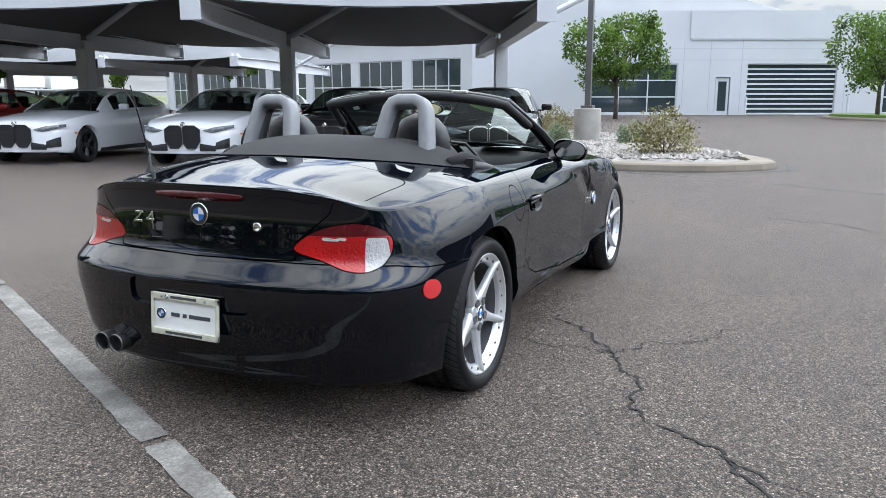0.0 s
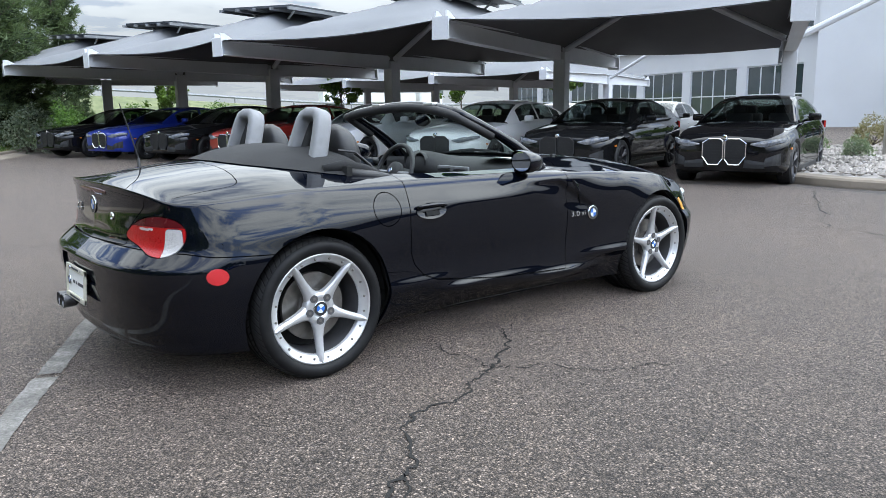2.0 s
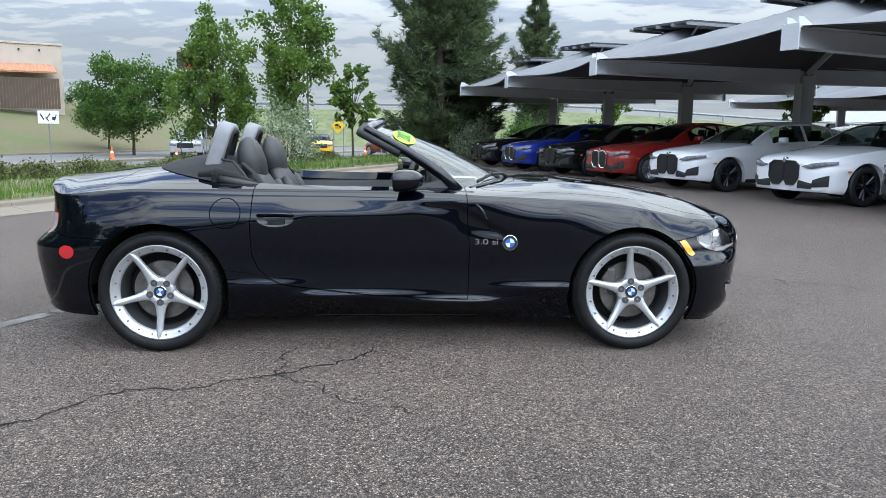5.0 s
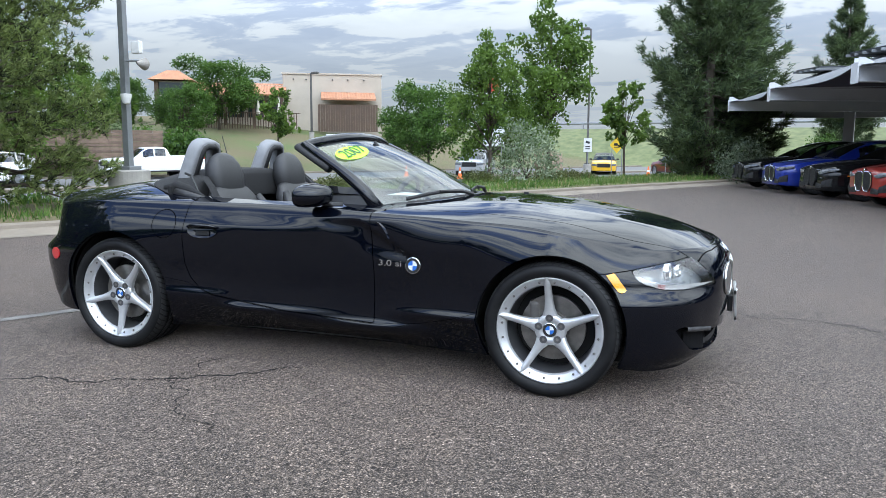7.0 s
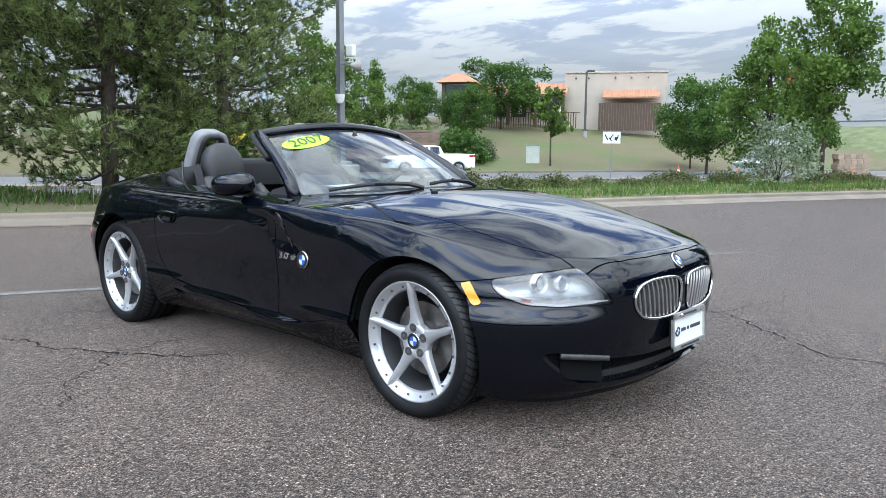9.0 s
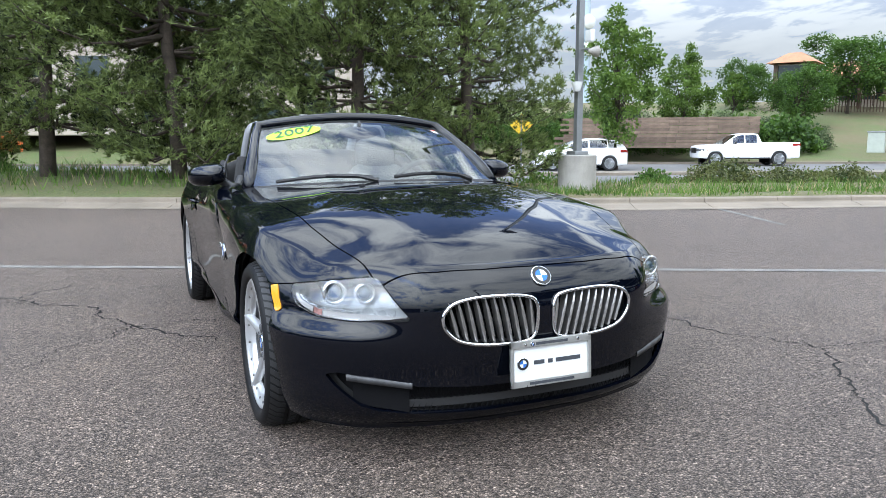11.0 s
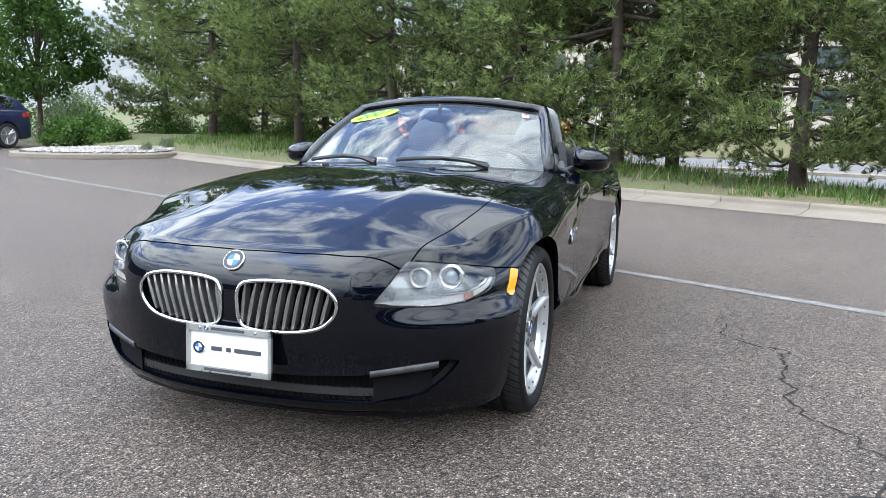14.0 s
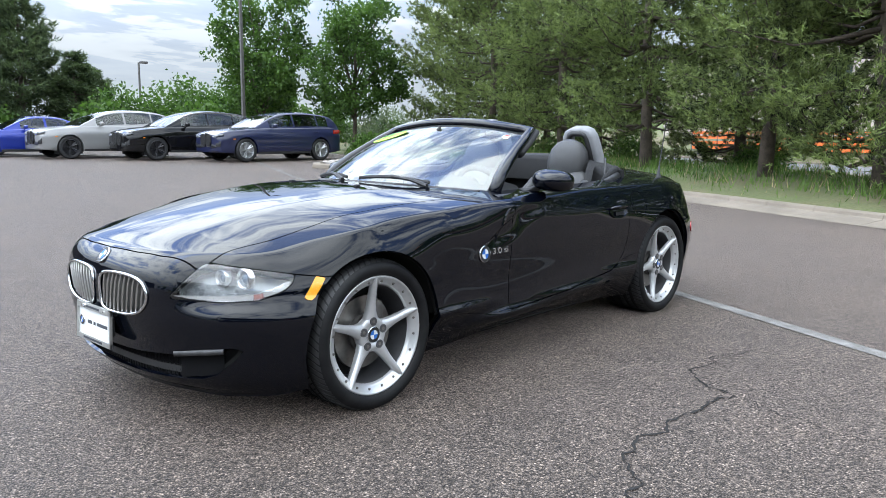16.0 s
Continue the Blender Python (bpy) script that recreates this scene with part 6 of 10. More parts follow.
# model badge on the lid, as plain chrome strokes
p, n = on_side(s_at_y(0.275, True), 0.748, 1, 0.002)
m = frame_at(p, n)
bm = bmesh.new()
for c, sz, a in (((-0.034, 0.016), (0.044, 0.008), 0), ((-0.040, -0.002), (0.008, 0.042), -52), ((-0.040, -0.018), (0.048, 0.008), 0), ((0.022, 0.004), (0.007, 0.038), -45), ((0.026, -0.008), (0.044, 0.008), 0), ((0.038, -0.001), (0.008, 0.044), 0)):
    box(bm, (0, 0, 0), (*sz, 0.005), Matrix.Translation((*c, 0.002)) @ Matrix.Rotation(radians(a), 4, "Z"), 0.001)
part("model_badge", place(bm, m), M_CHROME, lid, "chrome model badge strokes")

# ---------------------------------------------------------------- nose: kidneys, intake, badge, plates
p, n = on_side(0.0, 0.648, 1, 0.002)
roundel("nose_badge", frame_at(p, n), 0.036, front_bumper)


def nose_x(y, z):
    p, n = on_side(s_at_y(abs(y)), z, 1, 0)
    return p.x


for side in (1, -1):
    ring = [Vector((nose_x(y, z) + 0.004, y * side, z)) for y, z in rounded([(0.028, 0.582), (0.10, 0.598), (0.24, 0.600), (0.325, 0.584), (0.360, 0.545), (0.352, 0.500), (0.308, 0.458), (0.22, 0.440), (0.06, 0.438), (0.030, 0.47)], 2)]
    bm = bmesh.new()
    tube(bm, ring + ring[:2], 0.0062, 8, caps=False)
    kid = part("kidney_grille", bm, M_CHROME, front_bumper, "chrome-rimmed kidney grille", True)
    bm = bmesh.new()
    grid_mesh(bm, [[(1.925 - 0.10 * (yy / 0.36) ** 2, side * yy, z) for z in (0.43, 0.61)] for yy in (0.01, 0.1, 0.2, 0.3, 0.37)])
    part("grille_backing", bm, M_MESH, kid)
    for k in range(10):
        y = 0.046 + k * 0.0305
        zs = [z for yy, z in ((q.y * side, q.z) for q in ring) if abs(yy - y) < 0.025]
        lo, hi = min(zs) + 0.004, max(zs) - 0.004
        bm = bmesh.new()
        rows = []
        for t in (0, 0.25, 0.5, 0.75, 0.92, 1):
            z = lo + (hi - lo) * t
            x = nose_x(y, z) - 0.004
            yy = y + 0.034 * (t - 0.55) * (0.5 if k == 0 else 1)
            w = 0.0022 + 0.0040 * math.sin(math.pi * min(1, 0.15 + 0.85 * t)) ** 0.8
            rows.append([(x - 0.030, side * (yy - w), z), (x, side * (yy - w), z), (x + 0.004, side * yy, z), (x, side * (yy + w), z), (x - 0.030, side * (yy + w), z)])
        grid_mesh(bm, rows)
        part("grille_bar", bm, M_SLAT, kid, smooth=False) if k else part("grille_bar", bm, M_SLAT, kid)

for z, h, dx in ((0.250, 0.022, 0.012), (0.222, 0.012, 0.020)):
    bm = bmesh.new()
    rows = []
    for k in range(21):
        y = -0.50 + k * 0.05
        x = nose_x(min(abs(y), 0.62), z) - 0.02 - dx
        rows.append([(x - 0.02, y, z - h), (x, y, z - h), (x, y, z + h * 0.2), (x - 0.02, y, z + h * 0.2)])
    grid_mesh(bm, rows)
    part("intake_bar", bm, M_BLACK, front_bumper)
bm = bmesh.new()
for k in range(46):
    y = -0.44 + k * 0.0196
    x = nose_x(abs(y), 0.25) - 0.036
    for lean in (-1, 1):
        tube(bm, [(x, y - 0.016 * lean, 0.206), (x + 0.002, y + 0.016 * lean, 0.290)], 0.0022, 4)
part("intake_mesh", bm, M_MESH, front_bumper, "black diamond mesh")
bm = bmesh.new()
rows = []
for k in range(25):
    y = -0.69 + k * 0.0575
    rows.append([on_side(s_at_y(abs(y)), z, 1 if y >= 0 else -1, -0.040)[0] for z in (0.19, 0.24, 0.30, 0.365)])
grid_mesh(bm, rows)
part("intake_backing", bm, M_MESH, front_bumper)
for side in (1, -1):
    bm = bmesh.new()
    rows = []
    for k in range(9):
        y = 0.45 + 0.190 * k / 8
        z = 0.312 + 0.026 * k / 8
        p, n = on_side(s_at_y(y), z, side, 0.0)
        rows.append([p - n * 0.05 + Vector((0, 0, -0.011)), p + n * 0.001 + Vector((0, 0, -0.011)), p + n * 0.003 + Vector((0, 0, 0.009)), p - n * 0.05 + Vector((0, 0, 0.014))])
    grid_mesh(bm, rows)
    part("bumper_trim", bm, M_TRIM, front_bumper, "grey trim blade above the intake", True)
    bm = bmesh.new()
    p0, n0 = on_side(s_at_y(0.50), 0.24, side, -0.03)
    rows = []
    for k in range(7):
        y = 0.46 + 0.17 * k / 6
        p, n = on_side(s_at_y(y), 0.262, side, -0.022)
        rows.append([p + Vector((0, 0, -0.055 + 0.03 * k / 6)), p + Vector((0, 0, 0.045 + 0.025 * k / 6))])
    grid_mesh(bm, rows)
    part("fog_lamp_blank", bm, M_MESH, front_bumper)


def number_plate(name, m, parent, frame_mat, label):
    """A dealer's card in a plate frame; its print stands as plain bars."""
    bm = bmesh.new()
    w, h = 0.3075, 0.154
    for c, s in (((0, h / 2 - 0.012), (w, 0.024)), ((0, -h / 2 + 0.011), (w, 0.022)), ((-w / 2 + 0.006, 0), (0.012, h)), ((w / 2 - 0.006, 0), (0.012, h))):
        box(bm, (*c, 0.004), (*s, 0.012), None, 0.002)
    pl = part(name, place(bm, m), frame_mat, parent, label)
    bm = bmesh.new()
    box(bm, (0, 0, -0.001), (w - 0.01, h - 0.01, 0.004), None)
    part("plate_card", place(bm, m), M_PLATE, pl, "white paper card")
    for c, s in (((-0.045, 0.0), (0.040, 0.014)), ((-0.002, 0.0), (0.018, 0.014)), ((0.067, 0.0), (0.096, 0.014))):
        bm = bmesh.new()
        box(bm, (*c, 0.0018), (*s, 0.001), m)
        part("print_bar", bm, M_BAR, pl)
    for c, s in (((0.0, h / 2 - 0.012), (0.12, 0.009)), ((0.0, -h / 2 + 0.011), (0.17, 0.009))):
        bm = bmesh.new()
        box(bm, (*c, 0.0106), (*s, 0.001), m)
        part("print_bar", bm, M_BAR, pl)
    roundel("plate_badge", m @ Matrix.Translation((-0.108, 0.001, 0.004)), 0.021, pl)
    roundel("plate_badge", m @ Matrix.Translation((-0.075, h / 2 - 0.012, 0.011)), 0.008, pl)
    for x in (-0.1, 0.1):
        bm = bmesh.new()
        lathe(bm, ((0.005, 0.010), (0.005, 0.0125), (0.001, 0.0135)), 10, "Z", (x, h / 2 - 0.012, 0))
        part("screw", place(bm, m), M_CHROME, pl)
    return pl


def upright_at(x, y, z, tip=0.0, back=False):
    m = Matrix(((0, 0, 1, x), (1, 0, 0, y), (0, 1, 0, z), (0, 0, 0, 1)))
    if back:
        m = Matrix(((0, 0, -1, x), (-1, 0, 0, y), (0, 1, 0, z), (0, 0, 0, 1)))
    return m @ Matrix.Rotation(radians(tip), 4, "X")


number_plate("front_plate", upright_at(2.052, 0.010, 0.372, -3), front_bumper, M_FRAME, "white dealer plate in a silver frame")
number_plate("rear_plate", upright_at(-2.047, 0.0, 0.418, -4, True), rear_bumper, M_FRAME_B, "white dealer plate in an aged cream frame")
bm = bmesh.new()
box(bm, (2.032, 0.01, 0.372), (0.025, 0.22, 0.08), None, 0.005)
part("plate_bracket", bm, M_BLACK, front_bumper)
bm = bmesh.new()
box(bm, (-2.030, 0.0, 0.425), (0.03, 0.20, 0.08), None, 0.005)
part("plate_bracket", bm, M_BLACK, rear_bumper)
# twin tail pipes, left of centre
for y in (0.372, 0.442):
    bm = bmesh.new()
    lathe(bm, ((0.030, 0.10), (0.036, -0.07), (0.034, -0.078), (0.031, -0.07), (0.027, 0.08), (0.001, 0.08)), 24, "X", (-1.962, y, 0.262))
    part("tail_pipe", bm, M_PIPE, roadster, "dark chrome tail pipe", True)

# ---------------------------------------------------------------- the roadster: windscreen
def base_line(t):
    """Foot of the windscreen, t from -1 (right) to 1 (left)."""
    return Vector((0.585 - 0.265 * abs(t) ** 2.2, 0.675 * t, 0.893 - 0.030 * t * t))


def head_line(t):
    """Top of the windscreen."""
    return Vector((-0.105 - 0.065 * t * t, 0.545 * t, 1.208 - 0.052 * t * t))


rows = []
for k in range(25):
    t = -0.97 + 1.94 * k / 24
    a, b = base_line(t), head_line(t)
    rows.append([a.lerp(b, w) + Vector((0.03, 0, 0.035)) * math.sin(math.pi * w) * 0.5 for w in [j / 10 for j in range(11)]])
bm = bmesh.new()
grid_mesh(bm, rows[::-1])
screen = part("windscreen", bm, M_SCREEN, roadster, "raked curved windscreen with a sales sticker", True)
screen.visible_shadow = False


def screen_at(t, w):
    a, b = base_line(t), head_line(t)
    return a.lerp(b, w) + Vector((0.03, 0, 0.035)) * math.sin(math.pi * w) * 0.5


def screen_m(t, w, out):
    p = screen_at(t, w)
    u = (screen_at(t + 0.03, w) - screen_at(t - 0.03, w)).normalized()
    v = (screen_at(t, w + 0.03) - screen_at(t, w - 0.03)).normalized()
    n = u.cross(v).normalized()
    v = n.cross(u)
    p = p + n * out
    return Matrix(((u.x, v.x, n.x, p.x), (u.y, v.y, n.y, p.y), (u.z, v.z, n.z, p.z), (0, 0, 0, 1)))


path = [base_line(-1) + Vector((-0.005, 0, -0.02))] + [base_line(-1).lerp(head_line(-1), w) + Vector((0.012, 0, 0.014)) * math.sin(math.pi * w) for w in (0.2, 0.4, 0.6, 0.8)]
path += [head_line(t) + Vector((-0.012, 0, 0.008)) for t in [-0.99 + 1.98 * k / 18 for k in range(19)]]
path += [Vector((p.x, -p.y, p.z)) for p in path[4::-1]]
bm = bmesh.new()
tube(bm, path, [0.036] * 3 + [0.030] * (len(path) - 6) + [0.036] * 3, 10, squash=(1.0, 0.85))
frame_ob = part("windscreen_frame", bm, M_PAINT, roadster, "black windscreen surround", True)
inner_path = [p + Vector((-0.040, 0, -0.012)) for p in path[3:-3]]
bm = bmesh.new()
tube(bm, inner_path, 0.030, 8, squash=(1.0, 0.8))
part("header_trim", bm, M_DASH, frame_ob, smooth=True)
for y in (-0.26, 0.26):
    bm = bmesh.new()
    box(bm, (-0.165, y, 1.222), (0.05, 0.085, 0.018), None, 0.006)
    part("roof_latch", bm, M_FRAME, frame_ob)
# black edge band of the glass
bm = bmesh.new()
for w0, w1 in ((0.0, 0.06), (0.955, 1.0)):
    grid_mesh(bm, [[screen_at(-0.97 + 1.94 * k / 24, w) + Vector((-0.004, 0, -0.004)) for w in (w0, w1)] for k in range(25)])
for t0, t1 in ((-0.97, -0.93), (0.93, 0.97)):
    grid_mesh(bm, [[screen_at(t, j / 10) + Vector((-0.004, 0, -0.004)) for t in (t0, t1)] for j in range(11)])
part("glass_band", bm, M_SEAL, screen)
# sales sticker with the year, on the passenger side
bm = bmesh.new()
rows = []
tc_, wc_ = -0.66, 0.765
cen = screen_m(tc_, wc_, 0.006) @ Matrix.Rotation(radians(13), 4, "Z")
for r in range(5):
    rows.append([cen @ Vector((0.150 * r / 4 * math.cos(a), 0.069 * r / 4 * math.sin(a), -0.004 * (r / 4) ** 2)) for a in [2 * math.pi * k / 40 for k in range(41)]])
grid_mesh(bm, rows)
place_roll = Matrix.Identity(4)
sticker = part("year_sticker", bm, M_NEON, screen, "neon green oval year sticker", True)
text_part("sticker_figures", "2007", 0.118, cen @ Matrix.Translation((0, 0, 0.0025)), M_INK, sticker, 0.0004, 0.15, 0.95, "dark green figures 2007")
bm = bmesh.new()
box(bm, (0, 0, 0), (0.035, 0.045, 0.0006), screen_m(0.83, 0.83, 0.003))
part("service_label", bm, M_PLATE, screen, "small white inspection label")
bm = bmesh.new()
box(bm, (0, 0, 0), (0.024, 0.014, 0.0006), screen_m(0.83, 0.85, 0.0042))
part("label_print", bm, M_TRIM_RED, screen)
# cowl and wipers
bm = bmesh.new()
rows = []
for k in range(21):
    t = -0.95 + 1.9 * k / 20
    b = base_line(t)
    rows.append([(b.x + 0.01, b.y, b.z - 0.012), (b.x + 0.030, b.y * 1.0, top_z(b.x + 0.030, b.y) + 0.005), (b.x + 0.062, b.y, top_z(b.x + 0.062, b.y) - 0.003)])
grid_mesh(bm, rows)
part("cowl_panel", bm, M_BLACK, roadster, smooth=True)
for t0, t1, tp in ((-0.83, -0.18, -0.16), (-0.02, 0.62, 0.64)):
    bm = bmesh.new()
    tube(bm, [screen_at(t0 + (t1 - t0) * k / 8, 0.005 + 0.035 * math.sin(math.pi * k / 8)) + Vector((0.020, 0, 0.016)) for k in range(9)], 0.008, 6, squash=(0.7, 1.3))
    wip = part("wiper", bm, M_BLACK, roadster, "black windscreen wiper")
    bm = bmesh.new()
    a, b = base_line(tp) + Vector((0.06, 0, 0.005)), screen_at((t0 + t1) / 2, 0.04) + Vector((0.026, 0, 0.022))
    tube(bm, [a, a.lerp(b, 0.4) + Vector((0.012, 0, 0.012)), b], [0.013, 0.010, 0.008], 6)
    part("wiper_arm", bm, M_BLACK, wip)
for y in (-0.26, 0.26):
    bm = bmesh.new()
    box(bm, (0.86, y, top_z(0.86, y) + 0.004), (0.03, 0.022, 0.012), None, 0.004)
    part("washer_jet", bm, M_BLACK, hood)

# ---------------------------------------------------------------- cabin
bm = bmesh.new()
box(bm, (-0.25, 0, 0.225), (1.5, 1.36, 0.03), None)
part("cabin_floor", bm, M_CARPET, roadster)
bm = bmesh.new()
box(bm, (-0.985, 0, 0.58), (0.03, 1.36, 0.70), None)
part("rear_bulkhead", bm, M_CARPET, roadster)
for side in (1, -1):
    bm = bmesh.new()
    prof = [(0.24, 0.672), (0.45, 0.672), (0.50, 0.620), (0.585, 0.615), (0.61, 0.655), (0.80, 0.680), (0.838, 0.705), (0.848, 0.745), (0.835, 0.775)]
    rows = []
    for k in range(13):
        x = -0.97 + 1.36 * k / 12
        grow = 1 if -0.72 < x < 0.30 else 0.35
        rows.append([(x, side * (y if z > 0.62 or z < 0.47 else 0.672 - (0.672 - y) * grow), z + (0.004 if z > 0.8 else 0)) for z, y in prof])
    grid_mesh(bm, rows)
    card = part("door_card", bm, M_LEATHER, DOORS[0] if side == 1 else DOORS[1], "black leather inner door trim", True)
    bm = bmesh.new()
    box(bm, (0.18, side * 0.655, 0.70), (0.12, 0.02, 0.03), None, 0.008)
    part("inner_handle", bm, M_HOOP, card)
bm = bmesh.new()
prof = [(0.60, 0.885), (0.45, 0.895), (0.33, 0.880), (0.255, 0.845), (0.225, 0.79), (0.235, 0.74), (0.26, 0.66), (0.30, 0.58), (0.42, 0.50)]
rows = []
for k in range(29):
    y = -0.665 + 1.33 * k / 28
    hump = 0.045 * math.exp(-(((y - 0.36) / 0.15) ** 4))
    foot = base_line(y / 0.675)
    row = [(foot.x - 0.035, y, foot.z - 0.016), (foot.x - 0.14, y, foot.z - 0.004)]
    rows.append(row + [(min(x, foot.x - 0.16) - (hump * 1.6 if 2 <= i <= 4 else 0), y, z + (hump if 2 <= i < 4 else 0)) for i, (x, z) in enumerate(prof) if i > 1])
grid_mesh(bm, rows)
dash = part("dashboard", bm, M_DASH, roadster, "dark grained dashboard with round dials", True)
bm = bmesh.new()
box(bm, (0.218, 0.0, 0.775), (0.02, 0.30, 0.13), Matrix.Identity(4), 0.008)
console_face = part("centre_panel", bm, M_HOOP, dash, "grey aluminium-look centre panel")
for y in (-0.075, 0.075):
    bm = bmesh.new()
    for k in range(4):
        box(bm, (0.204, y, 0.808 + 0.009 * (k - 1.5)), (0.012, 0.11, 0.004), None)
    part("air_vent", bm, M_BLACK, dash)
bm = bmesh.new()
box(bm, (0.206, 0.0, 0.755), (0.012, 0.19, 0.045), None, 0.003)
part("radio", bm, M_BLACK, dash)
for y in (-0.08, 0.0, 0.08):
    bm = bmesh.new()
    lathe(bm, ((0.016, 0.0), (0.014, -0.018), (0.001, -0.018)), 16, "X", (0.208, y, 0.715))
    part("climate_knob", bm, M_BLACK, dash, smooth=True)
for y in (0.30, 0.42):
    bm = bmesh.new()
    lathe(bm, ((0.052, 0.02), (0.056, -0.012), (0.052, -0.016), (0.048, 0.0), (0.001, 0.004)), 24, "X", (0.195, y, 0.862))
    part("dial", bm, M_BLACK, dash, smooth=True)
# the papers lying on top of the dashboard
bm = bmesh.new()
grid_mesh(bm, [[(0.27 + 0.17 * a, -0.46 + 0.27 * b + 0.03 * a, 0.902 - 0.006 * a + 0.003 * math.sin(3 * b + 2 * a)) for b in [k / 6 for k in range(7)]] for a in [k / 4 for k in range(5)]])
tagged(part("paper_sheet", bm, M_PLATE, smooth=True), "white paper sheet lying on the dashboard", "paper")
bm = bmesh.new()
rows = []
for x, z, w in ((0.30, 0.66, 0.115), (0.18, 0.60, 0.115), (0.05, 0.56, 0.11), (-0.20, 0.54, 0.105), (-0.38, 0.60, 0.10), (-0.62, 0.61, 0.10), (-0.80, 0.60, 0.10)):
    rows.append([(x, -w, 0.24), (x, -w, z - 0.03), (x, -w * 0.75, z), (x, w * 0.75, z), (x, w, z - 0.03), (x, w, 0.24)])
grid_mesh(bm, rows)
console = part("centre_console", bm, M_LEATHER, roadster, smooth=False)
bm = bmesh.new()
tube(bm, [(-0.04, 0, 0.55), (-0.06, 0, 0.66)], 0.010, 8)
lathe(bm, ((0.001, 0.70), (0.022, 0.692), (0.026, 0.67), (0.018, 0.645), (0.001, 0.64)), 14, "Z", (-0.06, 0, 0))
part("gear_lever", bm, M_BLACK, console, smooth=True)
# steering wheel
m = Matrix.Translation((0.015, 0.36, 0.795)) @ Matrix.Rotation(radians(-68), 4, "Y")
bm = bmesh.new()
ringp = [m @ Vector((0.182 * math.cos(a), 0.182 * math.sin(a), 0)) for a in [2 * math.pi * k / 40 for k in range(41)]]
tube(bm, ringp, 0.0165, 8, caps=False)
wheel_ob = part("steering_wheel", bm, M_LEATHER, roadster, "black three-spoke steering wheel", True)
bm = bmesh.new()
lathe(bm, ((0.001, 0.035), (0.045, 0.030), (0.068, 0.012), (0.070, -0.02), (0.001, -0.03)), 24, "Z")
place(bm, m)
part("airbag_pad", bm, M_DASH, wheel_ob, smooth=True)
for a in (0, math.pi / 2, -math.pi / 2):
    bm = bmesh.new()
    d = m.to_3x3() @ Vector((-math.cos(a), math.sin(a), 0)) if a == 0 else m.to_3x3() @ Vector((0, math.sin(a), 0))
    c = m.translation
    tube(bm, [c + d * 0.05, c + d * 0.175], 0.016, 6, squash=(1.4, 0.5))
    part("wheel_spoke", bm, M_HOOP, wheel_ob, "grey spoke")
roundel("wheel_badge", m @ Matrix.Translation((0, 0, 0.036)), 0.020, wheel_ob)
bm = bmesh.new()
tube(bm, [m.translation + Vector((0.03, 0, -0.01)), Vector((0.24, 0.36, 0.74))], 0.04, 12)
part("steering_column", bm, M_DASH, wheel_ob, smooth=True)
# rear-view mirror
bm = bmesh.new()
lathe(bm, ((0.001, 0.016), (0.03, 0.014), (0.036, 0.0), (0.036, -0.006)), 28, "X", (0, 0, 0))
place(bm, Matrix.Translation((-0.02, 0.0, 1.128)) @ Matrix.Rotation(radians(-14), 4, "Z") @ Matrix.Diagonal((1, 3.1, 1, 1)))
rv = part("rear_view_mirror", bm, M_BLACK, roadster, smooth=True)
bm = bmesh.new()
lathe(bm, ((0.001, -0.0065), (0.032, -0.0065)), 28, "X", (0, 0, 0))
place(bm, Matrix.Translation((-0.02, 0.0, 1.128)) @ Matrix.Rotation(radians(-14), 4, "Z") @ Matrix.Diagonal((1, 3.1, 1, 1)))
part("mirror_glass", bm, M_MIRROR, rv)
bm = bmesh.new()
tube(bm, [(-0.01, 0, 1.13), (0.0, 0, 1.165), (-0.02, 0, 1.19)], 0.010, 8)
part("mirror_stem", bm, M_BLACK, rv)


def cushion(bm, rows_):
    """A padded body from stations (centre, half width, half thickness, axis tilt)."""
    n = 16
    rings = []
    for (x, z), w, t, tilt in rows_:
        ring = []
        for k in range(n):
            a = 2 * math.pi * k / n
            c, s = math.cos(a), math.sin(a)
            yy = w * math.copysign(abs(c) ** 0.55, c)
            tt = t * math.copysign(abs(s) ** 0.7, s)
            ring.append(bm.verts.new((x - math.sin(tilt) * tt * -1 * 0 + tt * math.cos(tilt), yy, z + tt * math.sin(tilt))))
        rings.append(ring)
    for a, b in zip(rings, rings[1:]):
        for k in range(n):
            bm.faces.new((a[k], a[(k + 1) % n], b[(k + 1) % n], b[k]))
    bm.faces.new(rings[0][::-1])
    bm.faces.new(rings[-1])


def flat_bar(bm, pts, wide, deep, cut):
    """A flat-faced bar with chamfered edges along a bent line."""
    pts = [Vector(p) for p in pts]
    rings = []
    for i, p in enumerate(pts):
        d = (pts[min(i + 1, len(pts) - 1)] - pts[max(i - 1, 0)]).normalized()
        fore = Vector((1, 0, -0.3))
        fore = (fore - d * fore.dot(d)).normalized()
        inn = d.cross(fore)
        o = ((wide, deep - cut), (wide - cut, deep), (-wide + cut, deep), (-wide, deep - cut), (-wide, -deep + cut), (-wide + cut, -deep), (wide - cut, -deep), (wide, -deep + cut))
        rings.append([bm.verts.new(p + inn * a + fore * b) for a, b in o])
    for r0, r1 in zip(rings, rings[1:]):
        for k in range(8):
            bm.faces.new((r0[k], r0[(k + 1) % 8], r1[(k + 1) % 8], r1[k]))
    bmesh.ops.recalc_face_normals(bm, faces=bm.faces)


